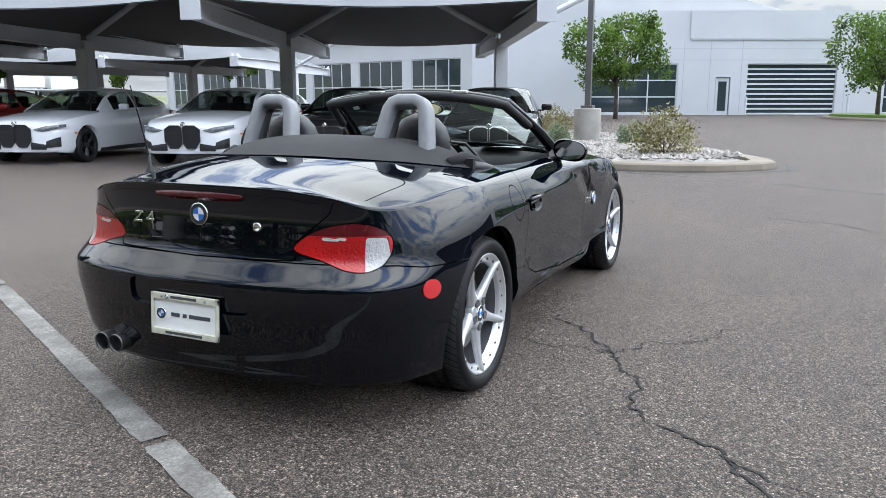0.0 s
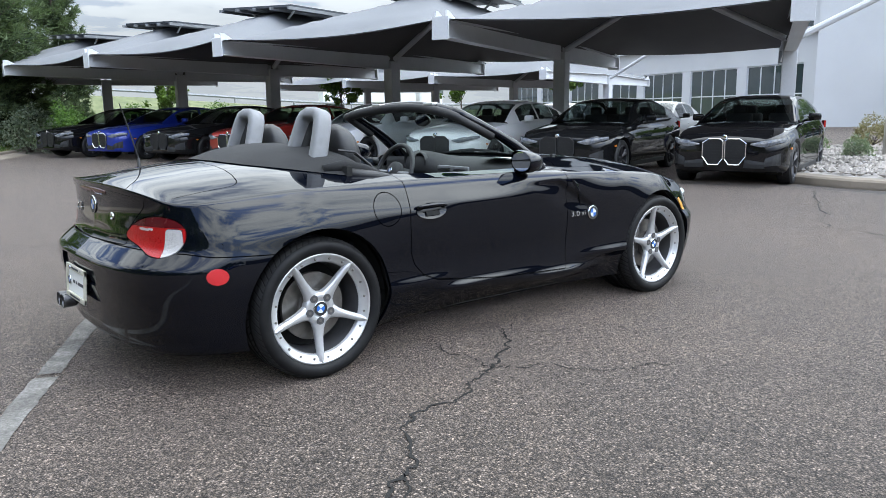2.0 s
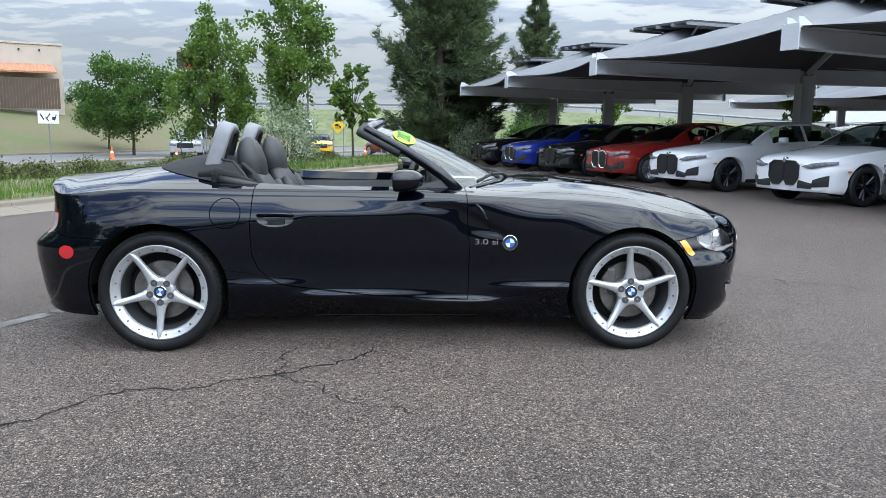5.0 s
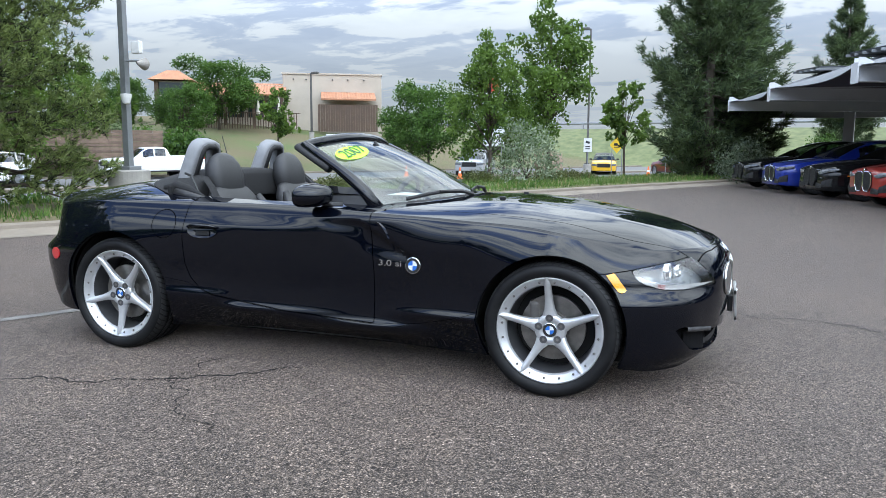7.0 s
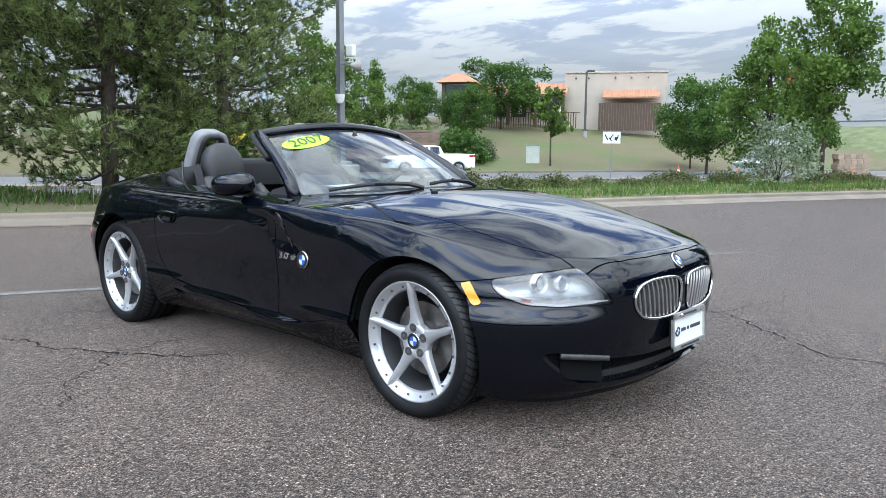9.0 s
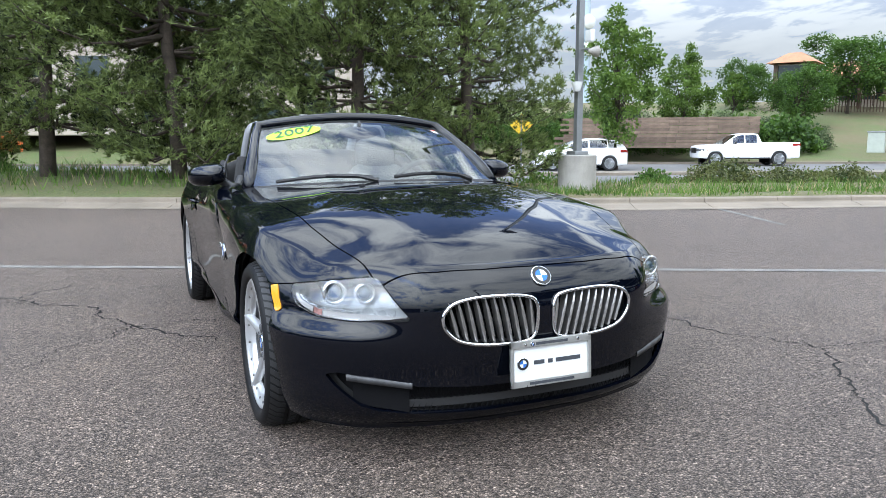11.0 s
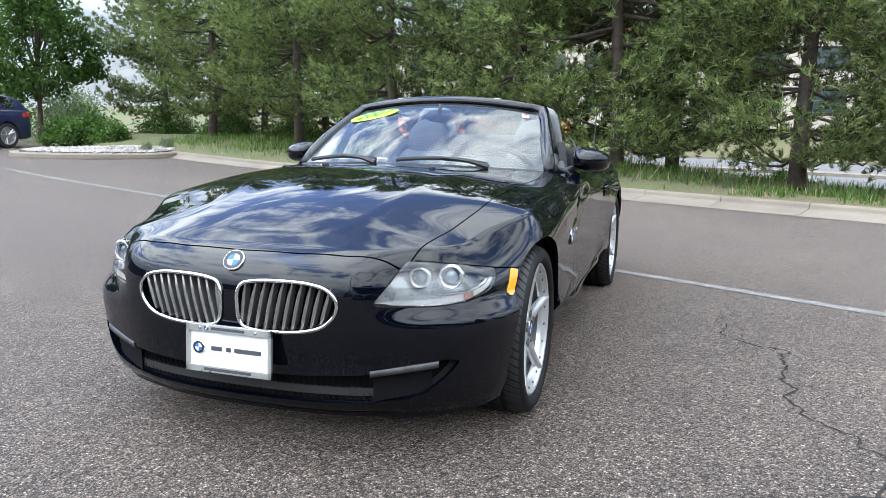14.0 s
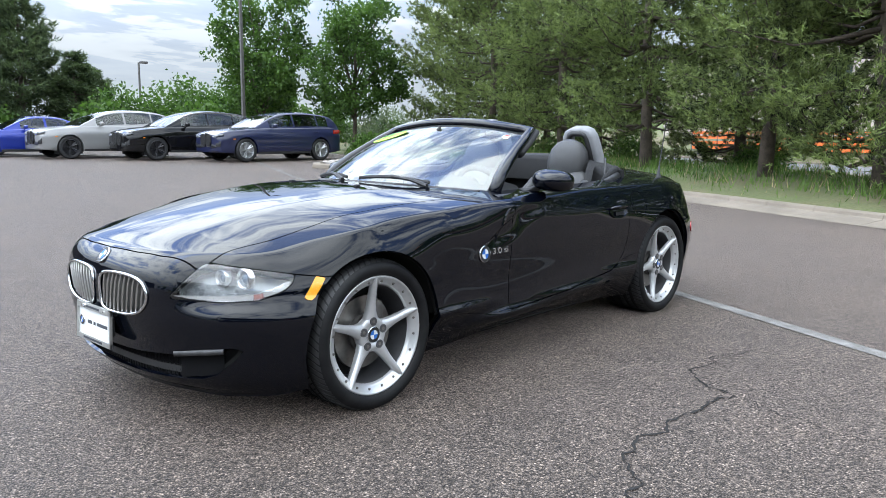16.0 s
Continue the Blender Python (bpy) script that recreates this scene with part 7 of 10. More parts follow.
for y in (-0.36, 0.36):
    bm = bmesh.new()
    cushion(bm, [((-0.60, 0.40), 0.19, 0.06, 0.0), ((-0.64, 0.44), 0.235, 0.085, 0.1), ((-0.70, 0.58), 0.245, 0.080, 0.12), ((-0.745, 0.72), 0.24, 0.075, 0.15), ((-0.79, 0.84), 0.215, 0.062, 0.18), ((-0.815, 0.90), 0.165, 0.05, 0.2), ((-0.825, 0.93), 0.11, 0.03, 0.2)])
    bmesh.ops.translate(bm, verts=bm.verts[:], vec=(0, y, 0))
    seat = part("seat_back", bm, M_LEATHER, roadster, "black leather bucket seat", True)
    bm = bmesh.new()
    cushion(bm, [((-0.800, 0.80), 0.10, 0.03, 0.2), ((-0.825, 0.88), 0.128, 0.064, 0.16), ((-0.845, 0.98), 0.140, 0.070, 0.12), ((-0.858, 1.05), 0.122, 0.060, 0.1), ((-0.864, 1.095), 0.085, 0.040, 0.1), ((-0.867, 1.118), 0.03, 0.014, 0.1)])
    bmesh.ops.translate(bm, verts=bm.verts[:], vec=(0, y, 0))
    part("headrest", bm, M_LEATHER, seat, smooth=True)
    for sy in (-1, 1):
        bm = bmesh.new()
        tube(bm, [(-0.60, y + sy * 0.20, 0.46), (-0.655, y + sy * 0.235, 0.62), (-0.70, y + sy * 0.225, 0.76), (-0.75, y + sy * 0.19, 0.86)], [0.03, 0.045, 0.045, 0.025], 8)
        part("side_bolster", bm, M_LEATHER, seat, smooth=True)
    bm = bmesh.new()
    box(bm, (-0.40, y, 0.36), (0.50, 0.45, 0.16), None, 0.05)
    part("seat_cushion", bm, M_LEATHER, seat, smooth=True)
    # roll hoop behind the seat
    for off, mat, lab in ((0, M_HOOP, "silver-grey padded roll hoop"),):
        bm = bmesh.new()
        pts = []
        for a, b in ((-0.122, 0.90), (-0.113, 1.0), (-0.098, 1.09), (-0.088, 1.135), (-0.072, 1.160), (-0.04, 1.172), (0.04, 1.172), (0.072, 1.160), (0.088, 1.135), (0.098, 1.09), (0.113, 1.0), (0.122, 0.90)):
            pts.append((-1.055 + 0.30 * (b - 0.9), y + a, b))
        flat_bar(bm, pts, 0.0275, 0.042, 0.011)
        hoop = part("roll_hoop", bm, mat, roadster, lab, True)
    bm = bmesh.new()
    pts2 = [(p[0] + 0.028, y + (p[1] - y) * 0.80, p[2] - 0.012) for p in pts]
    tube(bm, pts2, 0.022, 8, squash=(1.2, 0.9))
    part("hoop_lining", bm, M_LEATHER, hoop, smooth=True)
    bm = bmesh.new()
    tube(bm, [(-0.86, y - math.copysign(0.17, y) * -1, 0.98), (-0.80, y + math.copysign(0.19, y), 0.93), (-0.70, y + math.copysign(0.225, y), 0.80), (-0.62, y + math.copysign(0.235, y), 0.60)], 0.016, 6, squash=(1.5, 0.3))
    part("seat_belt", bm, M_CLOTH, seat)

# folded soft top under its cloth cover
bm = bmesh.new()
rows = []
for k in range(33):
    t = -1 + 2 * k / 32
    y = 0.672 * t
    x0 = -1.405 + 0.40 * abs(t) ** 3.2
    x1 = -0.915 + 0.06 * abs(t) ** 2
    row = []
    for j in range(15):
        w = j / 14
        x = x0 + (x1 - x0) * w
        z = top_z(x, y) + 0.004 + 0.062 * math.sin(min(1.0, w * 1.35) * math.pi / 2) * (1 - abs(t) ** 5) - 0.012 * ss(0.85, 1.0, w)
        row.append((x, y, z + 0.0025 * noise.noise((x * 14, y * 9, 1.0))))
    end = row[-1]
    row.append((end[0] + 0.012, y, end[2] - 0.03))
    row.append((end[0] + 0.006, y, end[2] - 0.16))
    rows.append(row)
grid_mesh(bm, rows)
part("soft_top_cover", bm, M_CLOTH, roadster, "black folded cloth soft top", True)
for side in (1, -1):
    bm = bmesh.new()
    tube(bm, [(-1.08, side * 0.60, 0.915), (-0.98, side * 0.625, 0.930), (-0.88, side * 0.640, 0.908), (-0.76, side * 0.665, 0.868)], [0.022, 0.030, 0.028, 0.014], 10, squash=(0.8, 1.0))
    flap = part("soft_top_flap", bm, M_CLOTH, roadster, smooth=True)
    bm = bmesh.new()
    tube(bm, [(-0.98, side * 0.64, 0.895), (-0.86, side * 0.675, 0.88), (-0.70, side * 0.69, 0.858)], [0.028, 0.024, 0.012], 8)
    part("hinge_arm", bm, M_BLACK, flap, smooth=True)
    bm = bmesh.new()
    tube(bm, [(-0.97, side * 0.56, 1.00), (-0.90, side * 0.60, 0.99), (-0.84, side * 0.635, 0.93), (-0.80, side * 0.655, 0.875)], 0.007, 6)
    part("tension_cord", bm, M_BLACK, flap)

# ---------------------------------------------------------------- doors, mirrors, side badges, aerial
for side, dob in ((1, DOORS[0]), (-1, DOORS[1])):
    # outer mirror
    c = Vector((0.035, side * 0.838, 0.912))
    bm = bmesh.new()
    rings = []
    for x, k in ((-0.052, 0.96), (-0.045, 1.0), (-0.01, 0.99), (0.03, 0.90), (0.06, 0.72), (0.080, 0.45), (0.088, 0.12)):
        ring = []
        for a in range(24):
            q = 2 * math.pi * a / 24
            cy, cz = math.cos(q), math.sin(q)
            yy = 0.096 * k * math.copysign(abs(cy) ** 0.8, cy)
            zz = 0.058 * k * math.copysign(abs(cz) ** 0.75, cz)
            zz *= 1 - 0.22 * (yy * side / 0.096) * (1 if zz > 0 else -0.6)
            ring.append(bm.verts.new(c + Vector((x + 0.02 * (-yy * side / 0.096), yy, zz))))
        rings.append(ring)
    for a, b in zip(rings, rings[1:]):
        for k in range(24):
            bm.faces.new((a[k], a[(k + 1) % 24], b[(k + 1) % 24], b[k]))
    bm.faces.new(rings[-1])
    mir = part("door_mirror", bm, M_PAINT, dob, "glossy black door mirror", True)
    bm = bmesh.new()
    q = [v for v in [c + Vector((-0.0505 + 0.02 * (-math.cos(2 * math.pi * k / 24)), side * 0.089 * math.cos(2 * math.pi * k / 24), 0.051 * math.sin(2 * math.pi * k / 24))) for k in range(24)]]
    bm.faces.new([bm.verts.new(v) for v in q])
    part("mirror_glass", bm, M_MIRROR, mir)
    bm = bmesh.new()
    tube(bm, [c + Vector((0.01, -side * 0.06, -0.035)), c + Vector((0.04, -side * 0.115, -0.055)), Vector((0.12, side * 0.700, 0.845))], [0.022, 0.02, 0.034], 8, squash=(1.3, 0.8))
    part("mirror_foot", bm, M_BLACK, mir, smooth=True)
    # quarter-light corner behind the windscreen post
    bm = bmesh.new()
    for off in (0.0,):
        grid_mesh(bm, [[(0.30, side * 0.688, 0.848), (0.22, side * 0.672, 0.905)], [(0.10, side * 0.695, 0.850), (0.13, side * 0.680, 0.885)]])
    part("corner_trim", bm, M_BLACK, dob)
    # handle in its bowl
    s0 = s_at_x(-0.638)
    p, n = on_side(s0, 0.712, side, 0.0)
    m = frame_at(p, n)
    bm = bmesh.new()
    lathe(bm, ((0.048, 0.0015), (0.044, -0.001), (0.036, -0.006), (0.001, -0.012)), 32, "Z")
    place(bm, m @ Matrix.Translation((0, -0.006, 0.0035)) @ Matrix.Diagonal((1.95, 0.82, 0.5, 1)))
    bowl = part("handle_bowl", bm, M_PAINT, dob, smooth=True)
    bm = bmesh.new()
    tube(bm, [(-0.090, 0.014, 0.004), (-0.06, 0.018, 0.018), (0, 0.019, 0.023), (0.06, 0.018, 0.018), (0.090, 0.014, 0.004)], [0.012, 0.0145, 0.0155, 0.0145, 0.012], 10, squash=(0.62, 1.0))
    part("door_handle", place(bm, m), M_PAINT, dob, "black pull handle", True)
    # thin dark strip that stands for the shadow under the handle
    bm = bmesh.new()
    box(bm, (0.005, -0.018, 0.0045), (0.085, 0.022, 0.002), m, 0.0006)
    part("handle_shadow_slot", bm, M_UNDER, bowl)
    # side badge with the repeater, and engine badge
    p, n = on_side(s_at_x(0.578), 0.588, side, 0.003)
    roundel("side_badge", frame_at(p, n), 0.040, roadster)
    p, n = on_side(s_at_x(0.455), 0.592, side, 0.002)
    text_part("engine_badge", "3.0 si", 0.042, frame_at(p, n), M_CHROME, roadster, 0.002, 0.0, 1.45, "chrome engine size lettering")
    bm = bmesh.new()
    rows = []
    for k in range(9):
        t = k / 8
        x = 0.385 + 0.10 * t
        z = 0.795 - 0.16 * t ** 1.5
        p, n = on_side(s_at_x(x), z, side, 0.0012)
        w = 0.014 * math.sin(math.pi * min(1, t * 1.2 + 0.05)) + 0.002
        rows.append([p + Vector((-w, 0, 0)), p + n * 0.004 + Vector((w * 0.2, 0, 0)), p + Vector((w, 0, 0))])
    grid_mesh(bm, rows)
    part("side_gill", bm, M_PAINT, roadster, smooth=False)
bm = bmesh.new()
lathe(bm, ((0.001, 0.075), (0.006, 0.07), (0.011, 0.02), (0.020, 0.0), (0.024, -0.02)), 14, "Z", (-1.52, 0.655, top_z(-1.52, 0.655)))
aerial = part("aerial", bm, M_BLACK, roadster, "black whip aerial on the rear deck", True)
bm = bmesh.new()
z0 = top_z(-1.52, 0.655)
tube(bm, [(-1.52, 0.655, z0 + 0.07), (-1.555, 0.655, z0 + 0.21), (-1.60, 0.653, z0 + 0.37)], [0.0042, 0.0035, 0.0028], 6)
part("whip", bm, M_BLACK, aerial)

# ---------------------------------------------------------------- trees and plants
def leaf_mesh(name, tris, material, quads=False):
    """A mesh of loose small blades from an array of corner places."""
    k = tris.shape[1]
    me = bpy.data.meshes.new(name)
    n = len(tris)
    me.vertices.add(n * k)
    me.vertices.foreach_set("co", tris.reshape(-1).astype(np.float32))
    me.loops.add(n * k)
    me.loops.foreach_set("vertex_index", np.arange(n * k, dtype=np.int32))
    me.polygons.add(n)
    me.polygons.foreach_set("loop_start", np.arange(0, n * k, k, dtype=np.int32))
    me.polygons.foreach_set("loop_total", np.full(n, k, dtype=np.int32))
    me.update(calc_edges=True)
    me.validate()
    me.materials.append(material)
    return me


def unit(v):
    return v / (np.linalg.norm(v, axis=-1, keepdims=True) + 1e-9)


def tufts(rng, centres, ways, count, length, width, spread):
    """Bundles of needles round each centre, pointing along its way."""
    n = len(centres)
    c = np.repeat(centres, count, 0)
    d = unit(np.repeat(ways, count, 0) + rng.normal(0, spread, (n * count, 3)))
    side = unit(np.cross(d, rng.normal(0, 1, (n * count, 3)))) * width
    ln = length * rng.uniform(0.6, 1.15, (n * count, 1))
    start = c + rng.normal(0, length * 0.12, c.shape)
    return np.stack([start - side, start + side, start + d * ln], 1)


def leaves(rng, centres, count, radius, size):
    """Small four-cornered leaves strewn round each centre."""
    n = len(centres) * count
    c = np.repeat(centres, count, 0) + unit(rng.normal(0, 1, (n, 3))) * radius * rng.uniform(0.15, 1.0, (n, 1)) ** 0.6
    a = unit(rng.normal(0, 1, (n, 3)) + np.array((0, 0, -0.3)))
    b = unit(np.cross(a, rng.normal(0, 1, (n, 3))))
    s = size * rng.uniform(0.6, 1.25, (n, 1))
    return np.stack([c - a * s * 0.6, c + b * s * 0.36, c + a * s * 0.6, c - b * s * 0.36], 1)


def limb_mesh(name, segs):
    bm = bmesh.new()
    for pts, radii, n in segs:
        tube(bm, pts, radii, n)
    me = bpy.data.meshes.new(name)
    bm.to_mesh(me)
    bm.free()
    me.materials.append(M_BARK)
    me.polygons.foreach_set("use_smooth", [True] * len(me.polygons))
    return me


def tree_thing(name, trunk_me, crown_me, label, group):
    top = tagged(empty(name), label, "tree", group)
    a, b = new("trunk", trunk_me), new("crown", crown_me)
    a.parent = b.parent = top
    return top


def pine(seed, height, spread_r, clear, density, mat, label, group, needle=0.145, count=13, width=0.011, tier=0.36, droop=0.12):
    """A pine: straight trunk, tiers of limbs that bend up at their ends, needle bundles along the twigs."""
    rng = np.random.default_rng(seed)
    segs = [([(0.06 * math.sin(z * 0.7 + seed), 0.05 * math.cos(z * 0.9), z) for z in np.linspace(-0.3, height, 9)], [0.15 * (1 - 0.93 * k / 8) * height / 8.5 + 0.012 for k in range(9)], 9)]
    cen, way = [], []
    z = clear
    while z < height - 0.2:
        f = (z - clear) / (height - clear)
        reach = spread_r * (0.72 + 0.5 * f if f < 0.25 else 0.95 - 0.85 * ((f - 0.25) / 0.75) ** 1.3)
        for k in range(int(rng.integers(4, 7))):
            a = rng.uniform(0, 2 * math.pi)
            r = max(0.25, reach * rng.uniform(0.62, 1.12))
            d = np.array((math.cos(a), math.sin(a), 0))
            rise = rng.uniform(-droop, 0.25) + 0.35 * f
            pts = [np.array((0, 0, z)) + d * r * t + np.array((0, 0, r * (rise * t - droop * math.sin(math.pi * t) + 0.16 * t * t))) for t in (0, 0.25, 0.5, 0.75, 1.0)]
            pts = [p + rng.normal(0, 0.035 * r, 3) * (i > 0) for i, p in enumerate(pts)]
            segs.append(([tuple(p) for p in pts], [0.030 * r / 2.2 + 0.010, 0.022 * r / 2.2 + 0.008, 0.016, 0.010, 0.005], 5))
            m = int(density * r)
            for j in range(m):
                t = rng.uniform(0.22, 1.0) ** 0.75
                i = min(3, int(t * 4))
                p = pts[i] + (pts[i + 1] - pts[i]) * (t * 4 - i)
                side = np.cross(d, (0, 0, 1)) * rng.normal(0, 0.30 * r * (1.05 - 0.55 * t))
                q = p + side + np.array((0, 0, rng.normal(0.03, 0.10)))
                cen.append(q)
                way.append(unit(d * 0.7 + side * 0.8 + np.array((0, 0, 0.55))))
        z += rng.uniform(0.7, 1.3) * tier * (1 - 0.35 * f)
    for k in range(8):
        cen.append(np.array((0, 0, height - 0.06 * k)))
        way.append(np.array((0, 0, 1.0)))
    tri = tufts(rng, np.array(cen), np.array(way), count, needle, width, 0.75)
    return tree_thing("pine_tree", limb_mesh("trunk", segs), leaf_mesh("crown", tri, mat), label, group)


def broadleaf(seed, height, radius, clear, clumps, per, leaf, mat, label, group, shape=1.0, name="deciduous_tree", trunk_r=0.11):
    """A broad-leaved tree: trunk, forking limbs and clumps of leaves with gaps between them."""
    rng = np.random.default_rng(seed)
    mid, half = (height + clear) / 2, (height - clear) / 2
    cen = []
    while len(cen) < clumps:
        p = rng.uniform(-1, 1, 3)
        r = np.linalg.norm(p)
        lump = 0.82 + 0.80 * noise.noise((p[0] * 1.7 + seed, p[1] * 1.7, p[2] * 1.7))
        if r > lump or r < 0.25 or (r < 0.6 and rng.random() < 0.45):
            continue
        w = 1.0 if p[2] < 0 else (1 - (1 - shape) * p[2])
        if noise.noise((p[0] * 2.6, p[1] * 2.6 + seed, p[2] * 3.4)) < -0.06:
            continue
        cen.append((p[0] * radius * w, p[1] * radius * w, mid + p[2] * half))
    cen = np.array(cen)
    segs = [([(0, 0, -0.3), (0.02, 0, clear * 0.5), (0.03, 0.02, clear), (0.0, 0.05, mid), (0.03, 0, height - half * 0.35)], [trunk_r * 1.25, trunk_r, trunk_r * 0.85, trunk_r * 0.45, 0.012], 8)]
    for k in rng.choice(len(cen), min(len(cen), 26), replace=False):
        c = cen[k]
        z0 = clear * 0.85 + (c[2] - clear * 0.85) * 0.35
        a = np.array((0.02, 0.02, max(clear * 0.7, z0)))
        b = a + (c - a) * 0.5 + np.array((0, 0, 0.12 * radius))
        segs.append(([tuple(a), tuple(b), tuple(c)], [trunk_r * 0.36, trunk_r * 0.22, 0.008], 5))
    q = leaves(rng, cen, per, radius * 0.155, leaf)
    return tree_thing(name, limb_mesh("trunk", segs), leaf_mesh("crown", q, mat), label, group)


def at(x, y, z, turn=0.0, s=1.0, sz=None):
    return Matrix.Translation((x, y, z)) @ Matrix.Rotation(turn, 4, "Z") @ Matrix.Diagonal((s, s, sz or s, 1))


def settle(x, y, z):
    """Lets a plant beyond the verge down to the ground."""
    p = Vector((x, y))
    i = min(range(len(KERB)), key=lambda j: (KERB[j] - p).length)
    d = (p - KERB[i]).dot(out_way(i))
    return min(z, curve_at(LAND, d)) if 6 < d < 60 and 1 < i < len(KERB) - 2 else z


def plant(first, spots):
    """Sets the first tree at the first spot and copies of it at the others."""
    spots = [(s[0], s[1], settle(*s[:3]), *s[3:]) for s in spots]
    first.matrix_basis = at(*spots[0])
    for s in spots[1:]:
        copy_thing(first, at(*s))


GP = "row of pines along the kerb"
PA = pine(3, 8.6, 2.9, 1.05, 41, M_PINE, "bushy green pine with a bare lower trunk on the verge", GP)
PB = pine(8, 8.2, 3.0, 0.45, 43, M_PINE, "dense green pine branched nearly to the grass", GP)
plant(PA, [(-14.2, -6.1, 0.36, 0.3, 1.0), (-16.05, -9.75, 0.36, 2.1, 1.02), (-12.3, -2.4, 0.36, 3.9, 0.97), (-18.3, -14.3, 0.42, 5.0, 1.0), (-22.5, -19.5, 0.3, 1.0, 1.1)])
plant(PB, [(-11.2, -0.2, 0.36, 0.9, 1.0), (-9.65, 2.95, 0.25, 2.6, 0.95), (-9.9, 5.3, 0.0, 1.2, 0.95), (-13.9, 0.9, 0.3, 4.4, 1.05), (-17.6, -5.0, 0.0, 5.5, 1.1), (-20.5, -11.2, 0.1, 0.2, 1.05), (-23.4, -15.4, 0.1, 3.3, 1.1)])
SP = pine(21, 10.5, 2.35, 0.7, 38, M_SPRUCE, "tall dark spruce beyond the lot", "tall conifers", 0.30, 8, 0.020, 0.36, 0.22)
plant(SP, [(1.35, 26.5, 0.1, 0.0, 1.14, 1.0), (2.0, 28.6, 0.1, 2.0, 1.0, 0.93), (8.0, 43.5, 0.0, 4.0, 0.78, 0.92)])
SQ = pine(22, 10.5, 2.9, 0.6, 20, M_SPRUCE, "dark conifer at the far end of the lot", "far conifers", 0.45, 7, 0.035, 0.42, 0.2)
plant(SQ, [(-12.3, -42.0, 0.2, 1.0, 0.92, 0.84), (-9.6, -43.5, 0.2, 3.0, 0.95, 0.8), (-14.9, -41.5, 0.2, 5.0, 0.85, 0.60), (-16.6, -43.0, 0.2, 0.6, 0.72, 0.52), (-6.5, -46.0, 0.2, 0.6, 0.9)])
GD = "young street trees"
BA = broadleaf(5, 7.0, 3.5, 1.3, 420, 34, 0.18, M_LEAF_DK, "round-crowned deep green deciduous tree", GD)
plant(BA, [(-19.55, 50.8, -0.3, 0.0, 1.0), (-46.6, 61.4, 3.4, 1.0, 1.30, 1.02), (-54.0, 56.0, 2.6, 2.2, 0.8), (-42.0, 50.0, 0.9, 3.0, 0.8), (-24.0, 58.0, 1.5, 4.0, 0.75), (-13.0, 49.0, 0.0, 2.0, 0.8)])
BB = broadleaf(9, 8.2, 2.3, 1.5, 330, 34, 0.16, M_LEAF, "slender fresh green young tree beside the road", GD, 0.45)
plant(BB, [(-9.8, 34.8, 0.1, 0.0, 1.0), (-4.25, 24.0, 0.4, 1.5, 0.76), (-30.0, 23.6, -0.3, 2.5, 1.05), (-38.0, 35.0, 0.2, 4.0, 0.9)])
BC = broadleaf(14, 7.4, 2.55, 1.3, 420, 36, 0.15, M_LEAF_DK, "full round green tree behind the parked SUVs", GD, 0.9)
plant(BC, [(-17.2, -26.9, 0.3, 0.0, 1.0), (-18.7, -22.2, 0.3, 1.3, 0.95), (-24.5, -36.5, 0.3, 2.3, 0.8)])
BD = broadleaf(17, 5.8, 2.75, 1.5, 300, 32, 0.15, M_LEAF, "light green tree planted before the white building", GD, 0.75)
plant(BD, [(36.2, 6.6, 0.3, 0.0, 0.95), (39.4, -5.6, 0.3, 1.5, 0.95), (43.0, -14.0, 0.3, 3.0, 0.8)])
BE = broadleaf(23, 3.4, 0.95, 1.2, 80, 30, 0.13, M_LEAF, "small sapling with light green leaves", "saplings", 0.7, "sapling", 0.04)
plant(BE, [(28.7, 33.1, 0.1, 0.0, 1.30), (33.2, 28.4, 0.1, 1.0, 1.35), (19.0, 31.5, 0.1, 2.0, 0.9), (-2.86, 35.7, 0.1, 3.0, 1.15), (-30.8, 47.5, 0.1, 4.0, 1.35), (-41.8, 43.0, 0.9, 5.0, 1.1), (9.5, 30.5, 0.0, 0.5, 0.8)])


def shrub(seed, radius, high, count, leaf, mat, label, group, name="shrub", straw=0.0):
    """A low bush: many leaf clumps over thin stems."""
    rng = np.random.default_rng(seed)
    p = unit(rng.normal(0, 1, (count, 3))) * rng.uniform(0.35, 1.0, (count, 1)) ** 0.5
    p[:, 2] = np.abs(p[:, 2])
    p *= 1 + 0.35 * np.array([[noise.noise((v[0] * 2 + seed, v[1] * 2, v[2] * 2))] for v in p])
    p = p * np.array((radius, radius, high)) + np.array((0, 0, 0.04))
    segs = [([(0, 0, -0.05), tuple(v * 0.5), tuple(v)], [0.012, 0.008, 0.003], 4) for v in p[:18]]
    me = leaf_mesh("foliage", leaves(rng, p, 12, radius * 0.26, leaf), mat)
    top = tagged(empty(name), label, "shrub", group)
    a, b = new("stem_cluster", limb_mesh("stem_cluster", segs)), new("foliage", me)
    a.parent = b.parent = top
    return top


